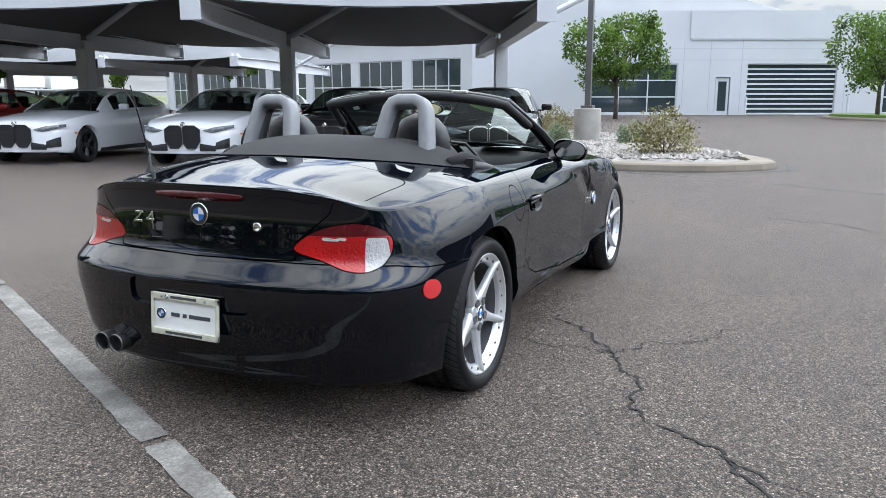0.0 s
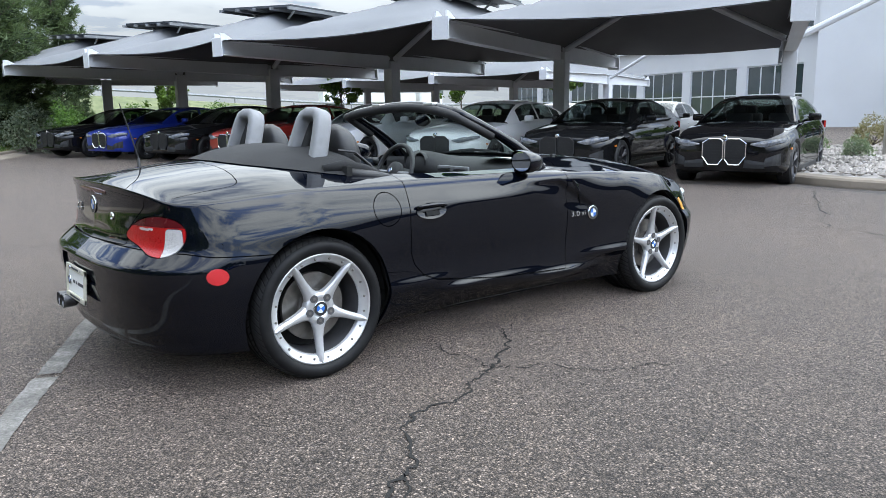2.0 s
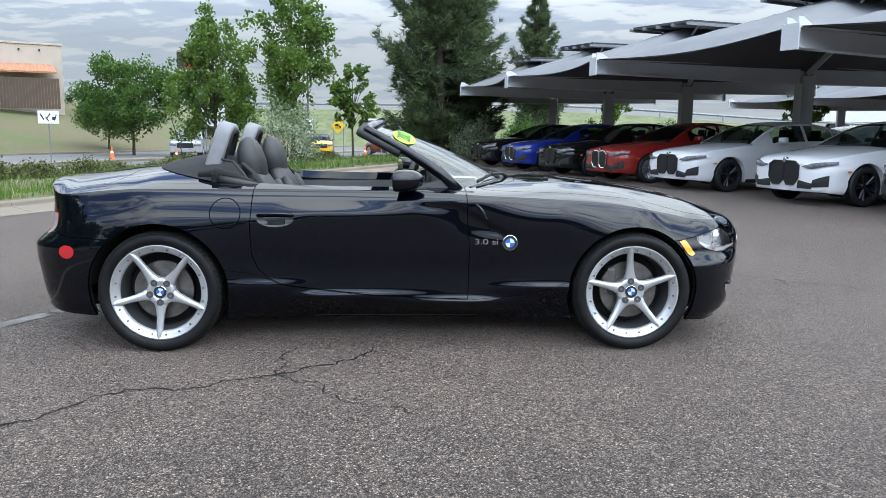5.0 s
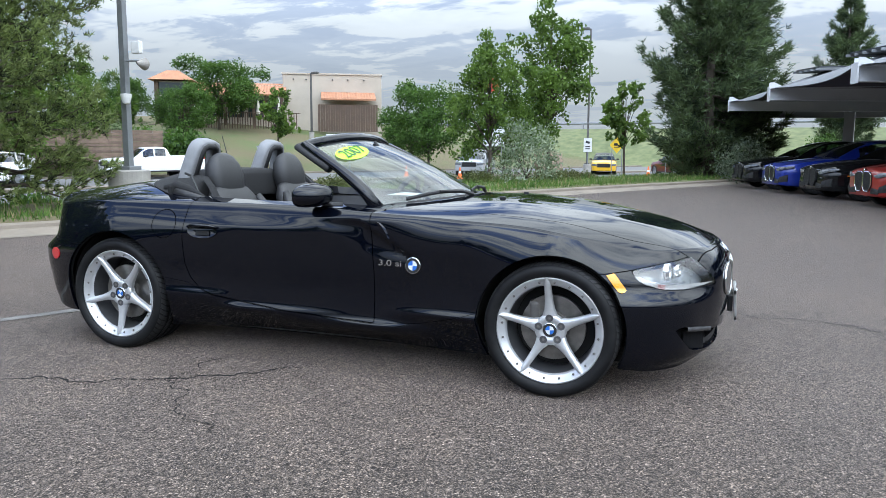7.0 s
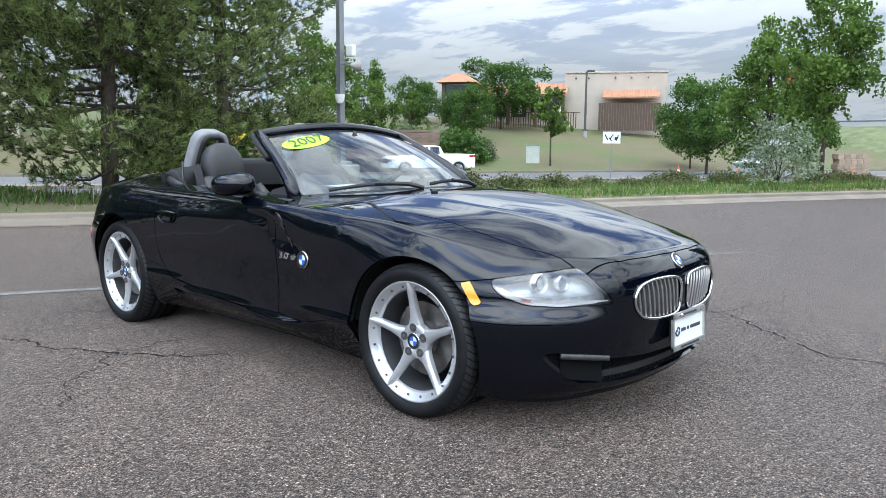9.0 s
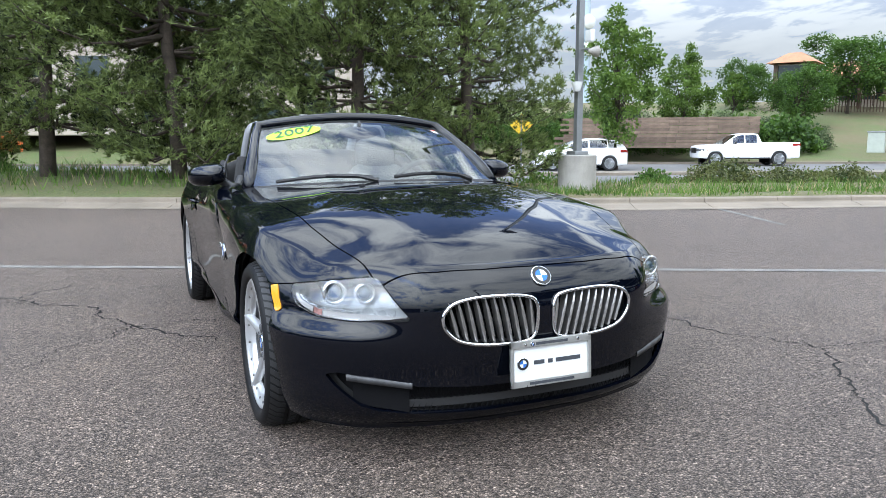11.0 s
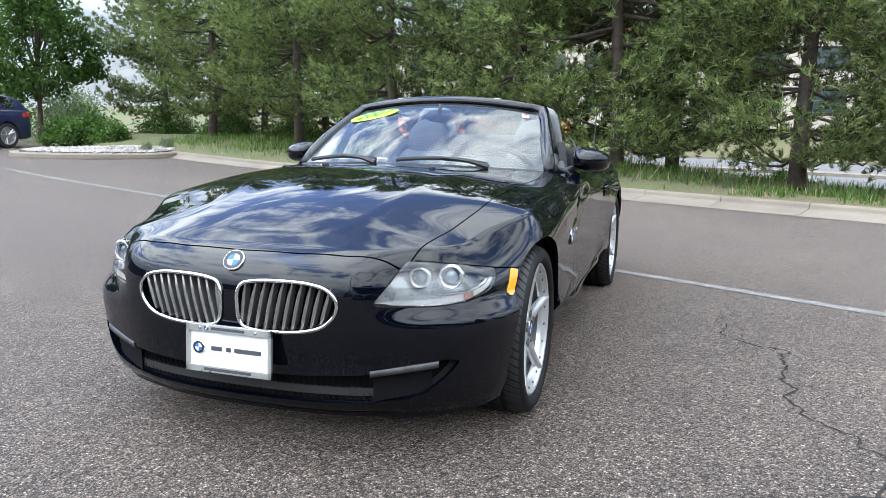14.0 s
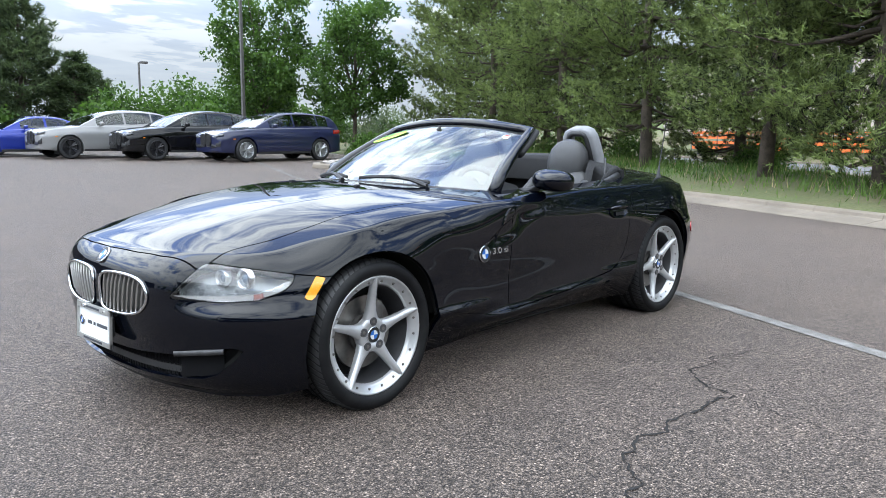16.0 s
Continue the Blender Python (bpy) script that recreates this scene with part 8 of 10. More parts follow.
SA_ = shrub(31, 0.62, 0.85, 170, 0.06, leaf_mat("dry_shrub_leaves", (0.11, 0.085, 0.045), (0.27, 0.24, 0.13), 0.2), "dry reddish bush on the gravel island", "island shrubs")
plant(SA_, [(11.35, 0.35, 0.15, 0.0, 1.0), (18.0, 4.5, 0.3, 2.0, 0.8)])
SB_ = shrub(33, 0.42, 0.62, 150, 0.055, M_SAGE, "grey-green bushy grass clump on the island", "island shrubs")
plant(SB_, [(14.25, 1.55, 0.15, 0.0, 0.8), (14.35, 3.35, 0.15, 1.0, 0.9), (13.0, 3.8, 0.15, 2.0, 0.75), (12.1, 4.3, 0.15, 3.0, 0.8), (16.5, 5.3, 0.2, 1.0, 1.0), (-15.2, -13.8, 0.3, 1.0, 0.6), (-13.6, -13.2, 0.25, 1.0, 0.5)])
SC_ = shrub(35, 1.0, 1.55, 260, 0.075, M_SAGE, "pale silver-leaved shrub on the verge", "verge shrubs")
plant(SC_, [(-3.5, 17.7, 0.35, 0.0, 1.0), (-24.5, -26.0, 0.2, 1.0, 1.5), (2.6, 24.6, 0.1, 2.0, 0.9), (-21.0, -23.5, 0.2, 3.0, 1.3)])
SD_ = shrub(37, 0.8, 0.55, 230, 0.07, leaf_mat("juniper_leaves", (0.035, 0.050, 0.018), (0.125, 0.135, 0.050), 0.2), "low spreading juniper on the verge", "low junipers")
rnd = random.Random(11)
spots = []
for i in range(len(KERB)):
    p = KERB[i]
    if 9.0 < p.y < 22:
        for d in (4.6, 5.9):
            q = p + out_way(i) * (d + rnd.uniform(-0.5, 0.5))
            spots.append((q.x, q.y, land_z(q.x, q.y, d) - 0.05, rnd.uniform(0, 6), rnd.uniform(0.60, 0.90)))
plant(SD_, spots)
SE_ = shrub(39, 0.55, 0.60, 190, 0.07, M_LEAF_DK, "rounded dark green clipped shrub", "rounded shrubs")
spots = []
for i in range(len(KERB)):
    p = KERB[i]
    if -1 < p.y < 24 and i % 3 == 0:
        q = p + out_way(i) * (8.6 + rnd.uniform(-0.8, 0.8))
        spots.append((q.x, q.y, curve_at(LAND, 8.6) - 0.05, rnd.uniform(0, 6), rnd.uniform(0.7, 1.1)))
for x, y, z, s in ((-37.5, 39.6, 0.5, 3.4), (-35.2, 41.8, 0.5, 3.6), (-40.0, 37.5, 0.6, 3.0), (-45.0, 29.0, 0.6, 3.0), (-20.8, -29.5, 0.2, 3.2), (-17.5, -33.0, 0.2, 3.4), (-14.0, -36.0, 0.2, 3.3), (-23.0, -24.5, 0.2, 2.2),
                   (-16.2, -18.6, 0.25, 1.3), (-16.9, -17.4, 0.25, 1.2), (-17.9, -19.0, 0.2, 1.5), (-10.0, -40.0, 0.2, 3.0), (-6.0, -43.0, 0.2, 3.0)):
    spots.append((x, y, z, rnd.uniform(0, 6), s))
plant(SE_, spots)

# grass of the verge, blade by blade
rng = np.random.default_rng(77)
blades, dry = [], []
for i in range(44, 116):
    p, o = KERB[i], out_way(i)
    near = p.y > 1.0
    n = 1150 if near else 900
    for _ in range(n):
        d = 0.22 + 6.8 * rng.random() ** (1.5 if near else 0.9)
        if not near and d < 1.1 and rng.random() < 0.8:
            continue
        k = rng.random()
        q = p + (KERB[min(i + 1, len(KERB) - 1)] - p) * k + o * d
        clump = noise.noise((q.x * 1.3, q.y * 1.3, 3.0)) + 0.5 * noise.noise((q.x * 4.0, q.y * 4.0, 7.0))
        if clump < -0.32:
            continue
        h = (0.65 if near else 0.85) * (0.10 + 0.20 * rng.random()) * (1 + 0.9 * max(0, clump)) * min(1.0, 0.45 + d * 0.7)
        z = land_z(q.x, q.y, d) + lot_h(p.x, p.y) * ss(14, 4, d) - 0.02
        a = rng.uniform(0, 6.28)
        w, lean = 0.007 + 0.006 * rng.random(), rng.normal(0, 0.35, 2) * h
        (dry if rng.random() < 0.10 else blades).append(((q.x - math.cos(a) * w, q.y - math.sin(a) * w, z), (q.x + math.cos(a) * w, q.y + math.sin(a) * w, z), (q.x + lean[0], q.y + lean[1], z + h)))
tagged(new("grass", leaf_mesh("grass", np.array(blades), M_GRASS)), "long uncut green grass on the verge", "grass", kind="stuff")
tagged(new("dry_grass", leaf_mesh("dry_grass", np.array(dry), M_STRAW)), "dry straw-coloured stalks among the verge grass", "grass", kind="stuff")

# ---------------------------------------------------------------- other vehicles
M_RIM_DARK = pbr("dark_alloy", (0.05, 0.05, 0.055), 0.35, metal=0.7, var=0.1)
M_RIM_SILVER = pbr("silver_alloy", (0.45, 0.46, 0.48), 0.3, metal=0.8, var=0.08)
M_LAMP_CLEAR = pbr("clear_lamp", (0.17, 0.18, 0.20), 0.10, var=0.5, scale=14, coat=1.0)
M_LAMP_RED = pbr("red_lamp", (0.35, 0.012, 0.010), 0.12, var=0.15, scale=10, coat=1.0)
M_GRILLE = pbr("black_grille_mesh", (0.012, 0.012, 0.013), 0.4, var=0.4, scale=40, fine=160, bump=0.4)
M_AMBER_FAR = pbr("amber_car_reflector", (0.75, 0.22, 0.02), 0.3, var=0.05)
M_CAR_GLASS = glass("tinted_car_glass", (0.40, 0.45, 0.44))
M_CABIN = pbr("dark_cabin_trim", (0.022, 0.022, 0.024), 0.7, var=0.2)
M_PLATE = pbr("plain_plate", (0.55, 0.56, 0.55), 0.5, var=0.1)

COUPE = dict(
    L=4.78, W=1.85, axles=(0.85, 3.70), R=0.335, sill=0.19,
    plan=((0, 0.60), (0.04, 0.70), (0.12, 0.78), (0.28, 0.855), (0.6, 0.905), (1.2, 0.925), (2.4, 0.915), (3.6, 0.925), (4.3, 0.88), (4.6, 0.80), (4.74, 0.70), (4.78, 0.58)),
    belt=((0, 0.70), (0.08, 0.745), (0.3, 0.80), (0.8, 0.875), (1.5, 0.945), (2.4, 0.975), (3.4, 1.005), (4.2, 1.035), (4.66, 1.03), (4.78, 0.98)),
    mid=((0, 0.72), (0.08, 0.79), (0.3, 0.85), (0.8, 0.925), (1.5, 0.99), (2.4, 0.99), (3.4, 1.02), (4.2, 1.07), (4.66, 1.07), (4.78, 1.02)),
    roof=((1.45, 0.985), (1.7, 1.13), (2.0, 1.285), (2.3, 1.395), (2.6, 1.44), (2.95, 1.45), (3.3, 1.425), (3.7, 1.35), (4.1, 1.225), (4.5, 1.06)),
    screen=2.22, back=3.42, panes=((1.98, 2.84), (2.92, 3.62), (3.66, 4.02)), head=0.56, tops=0.60)
SUV = dict(
    L=4.95, W=1.97, axles=(0.92, 3.92), R=0.38, sill=0.26,
    plan=((0, 0.66), (0.04, 0.76), (0.14, 0.85), (0.3, 0.92), (0.7, 0.965), (1.3, 0.985), (3.7, 0.985), (4.4, 0.94), (4.75, 0.87), (4.9, 0.78), (4.95, 0.66)),
    belt=((0, 0.86), (0.1, 0.92), (0.4, 0.99), (0.9, 1.04), (1.5, 1.09), (3.0, 1.12), (4.2, 1.15), (4.8, 1.14), (4.95, 1.05)),
    mid=((0, 0.88), (0.1, 0.96), (0.4, 1.04), (0.9, 1.10), (1.5, 1.14), (3.0, 1.14), (4.2, 1.17), (4.8, 1.16), (4.95, 1.07)),
    roof=((1.30, 1.12), (1.6, 1.28), (1.95, 1.46), (2.3, 1.59), (2.7, 1.66), (3.2, 1.685), (3.8, 1.66), (4.3, 1.58), (4.55, 1.47), (4.80, 1.20)),
    screen=2.15, back=4.36, panes=((1.85, 2.80), (2.88, 3.80), (3.86, 4.30)), head=0.72, tops=0.66)
SEDAN = dict(COUPE, L=4.7, roof=((1.40, 0.985), (1.7, 1.15), (2.0, 1.31), (2.3, 1.42), (2.7, 1.46), (3.1, 1.45), (3.45, 1.39), (3.8, 1.25), (4.15, 1.07)), back=3.38, panes=((1.95, 2.75), (2.83, 3.55)),
             plan=((0, 0.60), (0.04, 0.70), (0.12, 0.78), (0.28, 0.855), (0.6, 0.90), (1.2, 0.915), (2.4, 0.91), (3.6, 0.915), (4.25, 0.87), (4.52, 0.80), (4.66, 0.70), (4.7, 0.58)),
             belt=((0, 0.70), (0.08, 0.745), (0.3, 0.80), (0.8, 0.875), (1.5, 0.945), (2.4, 0.975), (3.4, 1.0), (4.2, 1.02), (4.6, 1.0), (4.7, 0.94)),
             mid=((0, 0.72), (0.08, 0.79), (0.3, 0.85), (0.8, 0.925), (1.5, 0.99), (2.4, 0.99), (3.4, 1.01), (4.2, 1.06), (4.6, 1.04), (4.7, 0.98)))
PICKUP = dict(
    L=5.85, W=2.03, axles=(0.98, 4.65), R=0.42, sill=0.42,
    plan=((0, 0.80), (0.05, 0.90), (0.2, 0.97), (0.5, 1.0), (1.5, 1.015), (5.2, 1.01), (5.7, 0.99), (5.82, 0.96), (5.85, 0.92)),
    belt=((0, 1.05), (0.08, 1.12), (0.4, 1.18), (1.5, 1.24), (3.6, 1.27), (3.75, 1.36), (5.8, 1.36), (5.85, 1.34)),
    mid=((0, 1.08), (0.08, 1.18), (0.4, 1.24), (1.5, 1.29), (3.6, 1.29), (3.72, 0.86), (5.70, 0.86), (5.8, 1.35), (5.85, 1.34)),
    roof=((1.45, 1.27), (1.7, 1.46), (2.0, 1.68), (2.25, 1.83), (2.6, 1.90), (3.1, 1.905), (3.4, 1.88), (3.52, 1.70), (3.66, 1.27)),
    screen=2.2, back=3.42, panes=((1.95, 2.62), (2.70, 3.36)), head=0.90, tops=0.72)
_wheels = {}


def road_wheel(top, x, y, R, rim_mat):
    """A tyre with a five-spoke rim in it; the meshes are shared between wheels of one size."""
    key = (R, rim_mat.name)
    if key not in _wheels:
        bm = bmesh.new()
        lathe(bm, ((R * 0.70, -0.10), (R * 0.80, -0.115), (R * 0.93, -0.112), (R, -0.085), (R, 0.085), (R * 0.93, 0.112), (R * 0.80, 0.115), (R * 0.70, 0.10)), 32, "Y", close=True)
        t = bpy.data.meshes.new("tyre")
        bm.to_mesh(t)
        bm.free()
        t.materials.append(M_RUBBER)
        bm = bmesh.new()
        lathe(bm, ((R * 0.72, 0.105), (R * 0.69, 0.11), (R * 0.66, 0.09), (R * 0.63, 0.02), (0.02, 0.01)), 32, "Y")
        lathe(bm, ((0.001, 0.085), (0.05, 0.082), (0.065, 0.06), (0.065, 0.0)), 16, "Y")
        for k in range(5):
            for s in (-1, 1):
                a = 2 * math.pi * k / 5 + s * 0.17
                b = 2 * math.pi * k / 5 + s * 0.07
                p, q = Vector((math.cos(b) * 0.05, 0.075, math.sin(b) * 0.05)), Vector((math.cos(a) * R * 0.67, 0.095, math.sin(a) * R * 0.67))
                tube(bm, [p, q], [0.020, 0.024], 5)
        r = bpy.data.meshes.new("rim")
        bm.to_mesh(r)
        bm.free()
        r.materials.append(rim_mat)
        _wheels[key] = (t, r)
    t, r = _wheels[key]
    ty = new("tyre", t)
    ty.parent = top
    ty.matrix_basis = Matrix.Translation((x, y, R)) @ Matrix.Rotation(0 if y > 0 else math.pi, 4, "Z")
    ri = new("rim", r)
    ri.parent = ty


def vehicle(name, label, cat, place, heading, paint, spec, front="kidney", rims=None, ring=None, group="", lower=None, z=None):
    """A car with its front towards the heading (degrees); place is the middle of its length."""
    L, R, W = spec["L"], spec["R"], spec["W"]
    zz = lot_h(*place) if z is None else z
    top = tagged(empty(name, pose(place[0], place[1], zz, 0, 0, heading)), label, cat, group)
    fx = lambda s: L / 2 - s
    xs = set(np.linspace(0, L, 66).round(4)) | {0.02, 0.05, 0.09, 0.14, L - 0.02, L - 0.05, L - 0.1}
    for a in spec["axles"]:
        xs |= {round(a + (R + 0.05) * math.cos(k * math.pi / 14), 4) for k in range(15)}
    for a, b in ((spec["roof"][0][0], spec["roof"][-1][0]),):
        xs |= {a, b, spec["screen"], spec["back"]}
    for a, b in spec["panes"]:
        xs |= {a, b}
    xs = sorted(xs)

    def arch(s):
        z0 = spec["sill"] + 0.05 * ss(0.7, 0.0, s) + 0.06 * ss(L - 0.7, L, s)
        for a in spec["axles"]:
            d = abs(s - a)
            if d < R + 0.05:
                z0 = max(z0, R + math.sqrt(max(0, (R + 0.05) ** 2 - d * d)))
        return z0

    rows = []
    for s in xs:
        w, b, c = curve_at(spec["plan"], s), curve_at(spec["belt"], s), curve_at(spec["mid"], s)
        z0 = min(arch(s), b - 0.08)
        lo = spec["sill"]
        row = [(w - 0.16, z0)]
        for f in (0.0, 0.08, 0.2, 0.35, 0.5, 0.62, 0.74, 0.86, 0.94, 1.0):
            zk = lo + (b - lo) * f
            zk = max(zk, z0 + 0.004 * f)
            k = (zk - lo) / (b - lo)
            inn = 0.045 * (1 - ss(0, 0.22, k)) + 0.018 * math.exp(-(((k - 0.36) / 0.12) ** 2)) + 0.09 * ss(0.66, 1.0, k) ** 1.6
            row.append((w - inn, zk))
        wb = row[-1][0]
        for f in (0.965, 0.9, 0.75, 0.5, 0.25, 0.0):
            row.append((wb * f, b + (c - b) * (1 - f ** 2.2) ** (0.35 if spec is PICKUP and s > 3.7 else 1)))
        rows.append([(fx(s), y, zk) for y, zk in row])
    body = bmesh.new()
    for sg in (1, -1):
        g = grid_mesh(body, [[(x, y * sg, zk) for x, y, zk in r] for r in rows])
        for e in (g[0], g[-1]):
            mid = [body.verts.new((v.co.x, 0, v.co.z)) for v in e[:-1]] + [e[-1]]
            for i in range(len(e) - 1):
                q = [e[i], e[i + 1], mid[i + 1], mid[i]]
                q = [v for j, v in enumerate(q) if v not in q[:j]]
                if len(q) > 2:
                    body.faces.new(q)
    bmesh.ops.remove_doubles(body, verts=body.verts, dist=0.0006)
    bmesh.ops.recalc_face_normals(body, faces=body.faces)
    lo_x, hi_x = fx(spec["roof"][-1][0] - 0.12), fx(spec["roof"][0][0] + 0.12)
    body.normal_update()
    inside = [f for f in body.faces if f.normal.z > 0.7 and lo_x < f.calc_center_median().x < hi_x and abs(f.calc_center_median().y) < 0.70 and f.calc_center_median().z > spec["head"] + 0.2]
    bmesh.ops.delete(body, geom=inside, context="FACES")
    part("body", body, paint, top, smooth=True)
    # underside and wheel housings
    bm = bmesh.new()
    box(bm, (0, 0, spec["sill"] + 0.10), (L - 0.5, W - 0.36, 0.16))
    for a in spec["axles"]:
        for sg in (1, -1):
            box(bm, (fx(a), sg * (W / 2 - 0.27), R + 0.06), (2 * R + 0.08, 0.26, 2 * R - 0.20))
    part("underbody", bm, M_UNDER, top)
    # the cabin: glass, roof and pillars
    rs = [s for s in xs if spec["roof"][0][0] <= s <= spec["roof"][-1][0]]
    bits = {}

    def bit(k):
        return bits.setdefault(k, bmesh.new())

    def cabin(s):
        zr = curve_at(spec["roof"], s)
        b = curve_at(spec["belt"], s) - 0.02
        w = curve_at(spec["plan"], s) - 0.085
        hi = max(0.0, min(1.0, (zr - b) / (max(v for _, v in spec["roof"]) - b)))
        wt = w + (spec["tops"] - w) * hi ** 0.9
        z1 = max(b + 0.006, zr - 0.045 * hi)
        side = [(w + (wt - w) * f ** 1.15, b + (z1 - b) * f) for f in (0.0, 0.14, 0.5, 0.90, 1.0)]
        over = [(wt * f, z1 + (zr - z1) * (1 - f ** 3)) for f in (0.93, 0.8, 0.5, 0.0)]
        return side + over

    cab = [[(fx(s), y, zk) for y, zk in cabin(s)] for s in rs]
    for i in range(len(rs) - 1):
        s = (rs[i] + rs[i + 1]) / 2
        for j in range(len(cab[0]) - 1):
            for sg in (1, -1):
                key = "roof"
                if j in (1, 2):
                    for n, (a, b) in enumerate(spec["panes"]):
                        if a < s < b:
                            key = ("side_window", n, sg)
                elif j >= 5 and s < spec["screen"]:
                    key = "windscreen"
                elif j >= 5 and s > spec["back"]:
                    key = "rear_window"
                q = [cab[i][j], cab[i][j + 1], cab[i + 1][j + 1], cab[i + 1][j]]
                bm = bit(key)
                vs = [bm.verts.new((x, y * sg, zk)) for x, y, zk in q]
                bm.faces.new(vs if sg > 0 else vs[::-1])
    for key, bm in bits.items():
        bmesh.ops.remove_doubles(bm, verts=bm.verts, dist=0.0008)
        bm.normal_update()
        for f in bm.faces:
            c = f.calc_center_median()
            if f.normal.dot(c - Vector((0, 0, 0.7))) < 0:
                f.normal_flip()
        nm = key if isinstance(key, str) else key[0]
        ob = part(nm, bm, (paint if lower is None else lower) if nm == "roof" else M_CAR_GLASS, top, smooth=True)
        ob.visible_shadow = nm == "roof"
    ra, rb = spec["roof"][0][0], spec["roof"][-1][0]
    bm = bmesh.new()
    fl = curve_at(spec["belt"], (ra + rb) / 2) - 0.10
    box(bm, (fx((ra + rb) / 2 + 0.05), 0, fl - 0.1), (rb - ra - 0.5, W - 0.42, 0.2), None, 0.05)
    part("cabin_trim", bm, M_CABIN, top)
    for s in (spec["panes"][0][1] - 0.22, spec["panes"][1][1] - 0.12):
        for y in (-0.37, 0.37):
            bm = bmesh.new()
            box(bm, (fx(s), y, fl + 0.08), (0.16, 0.46, 0.30), Matrix.Translation((fx(s), 0, fl)) @ Matrix.Rotation(-0.25, 4, "Y") @ Matrix.Translation((-fx(s), 0, -fl)), 0.06)
            box(bm, (fx(s + 0.06), y, fl + 0.29), (0.10, 0.24, 0.17), None, 0.04)
            part("seat", bm, M_CABIN, top, smooth=True)
    for a in spec["axles"]:
        for sg in (1, -1):
            road_wheel(top, fx(a), sg * (W / 2 - 0.135), R, rims or M_RIM_DARK)

    def at_front(y):
        for s in np.linspace(0, 1.2, 121):
            if curve_at(spec["plan"], s) >= abs(y):
                return s
        return 1.2

    def at_back(y):
        for s in np.linspace(0, 1.0, 101):
            if curve_at(spec["plan"], L - s) >= abs(y):
                return L - s
        return L - 1.0

    def wrap(nm, y0, y1, lo, hi, mat, sg, where=at_front, lift=0.010, lab="", n=9, under=top):
        """A shallow lamp or intake that follows the nose or tail round its corner."""
        bm, rr = bmesh.new(), []
        for k in range(n):
            f = k / (n - 1)
            y = y0 + (y1 - y0) * f
            s = where(y) + (-lift if where is at_front else lift)
            zl, zh = curve_at(lo, f), curve_at(hi, f)
            back = 0.05 if where is at_front else -0.05
            yo = y + 0.6 * lift
            rr.append([(fx(s + back), sg * (y - 0.02), zl), (fx(s), sg * yo, zl), (fx(s), sg * yo, (zl + zh) / 2), (fx(s + back * 0.25), sg * yo, zh), (fx(s + back), sg * (y - 0.02), zh)])
        g = grid_mesh(bm, rr)
        bm.faces.new(g[0])
        bm.faces.new(g[-1][::-1])
        bmesh.ops.recalc_face_normals(bm, faces=bm.faces)
        return part(nm, bm, mat, under, lab, smooth=False)

    h = spec["head"]
    if front == "kidney":
        for sg in (1, -1):
            o = [(0.015, h + 0.14), (0.06, h + 0.175), (0.23, h + 0.175), (0.325, h + 0.11), (0.325, h - 0.10), (0.235, h - 0.225), (0.08, h - 0.225), (0.015, h - 0.14)]
            bm = bmesh.new()
            a = [bm.verts.new((fx(-0.022), sg * y, zk)) for y, zk in o]
            b = [bm.verts.new((fx(0.03), sg * y, zk)) for y, zk in o]
            bm.faces.new(a)
            for i in range(len(o)):
                bm.faces.new((a[i], b[i], b[(i + 1) % len(o)], a[(i + 1) % len(o)]))
            bmesh.ops.recalc_face_normals(bm, faces=bm.faces)
            gr = part("grille", bm, M_GRILLE, top, "tall black kidney grille")
            bm = bmesh.new()
            tube(bm, [(fx(-0.026), sg * y, zk) for y, zk in o + o[:2]], 0.010, 6, False)
            part("grille_surround", bm, ring or M_BLACK, gr)
            for k in range(-3, 3):
                bm = bmesh.new()
                box(bm, (fx(-0.026), sg * 0.15, h + 0.045 * k - 0.01), (0.008, 0.28 if k > -3 else 0.20, 0.010))
                part("grille_bar", bm, M_BLACK, gr)
        for sg in (1, -1):
            wrap("headlamp", 0.38, 0.85, ((0, h + 0.085), (0.35, h + 0.055), (1, h + 0.135)), ((0, h + 0.105), (0.4, h + 0.150), (1, h + 0.185)), M_LAMP_CLEAR, sg, lab="slim clear headlamp")
            wrap("corner_intake", 0.60, 0.80, ((0, h - 0.24), (1, h - 0.22)), ((0, h - 0.12), (1, h - 0.04)), M_GRILLE, sg)
            wrap("bumper_blade", 0.30, 0.60, ((0, h - 0.27), (1, h - 0.27)), ((0, h - 0.12), (1, h - 0.17)), M_GRILLE, sg)
        bm = bmesh.new()
        lathe(bm, ((0.001, 0.03), (0.030, 0.028), (0.038, 0.02), (0.038, -0.03)), 18, "X", (fx(0.0) - 0.005, 0, h + 0.20))
        part("badge", bm, M_CHROME, top)
    else:
        bm = bmesh.new()
        box(bm, (fx(0.0), 0, h), (0.05, 1.0, 0.30), None, 0.02)
        gr = part("grille", bm, M_GRILLE, top)
        for k in (-1, 0, 1):
            bm = bmesh.new()
            box(bm, (fx(-0.028), 0, h + 0.09 * k), (0.02, 0.96, 0.022))
            part("grille_bar", bm, ring or M_CHROME, gr)
        for sg in (1, -1):
            wrap("headlamp", 0.52, curve_at(spec["plan"], 0.3), ((0, h - 0.06), (1, h - 0.02)), ((0, h + 0.12), (1, h + 0.12)), M_LAMP_CLEAR, sg)
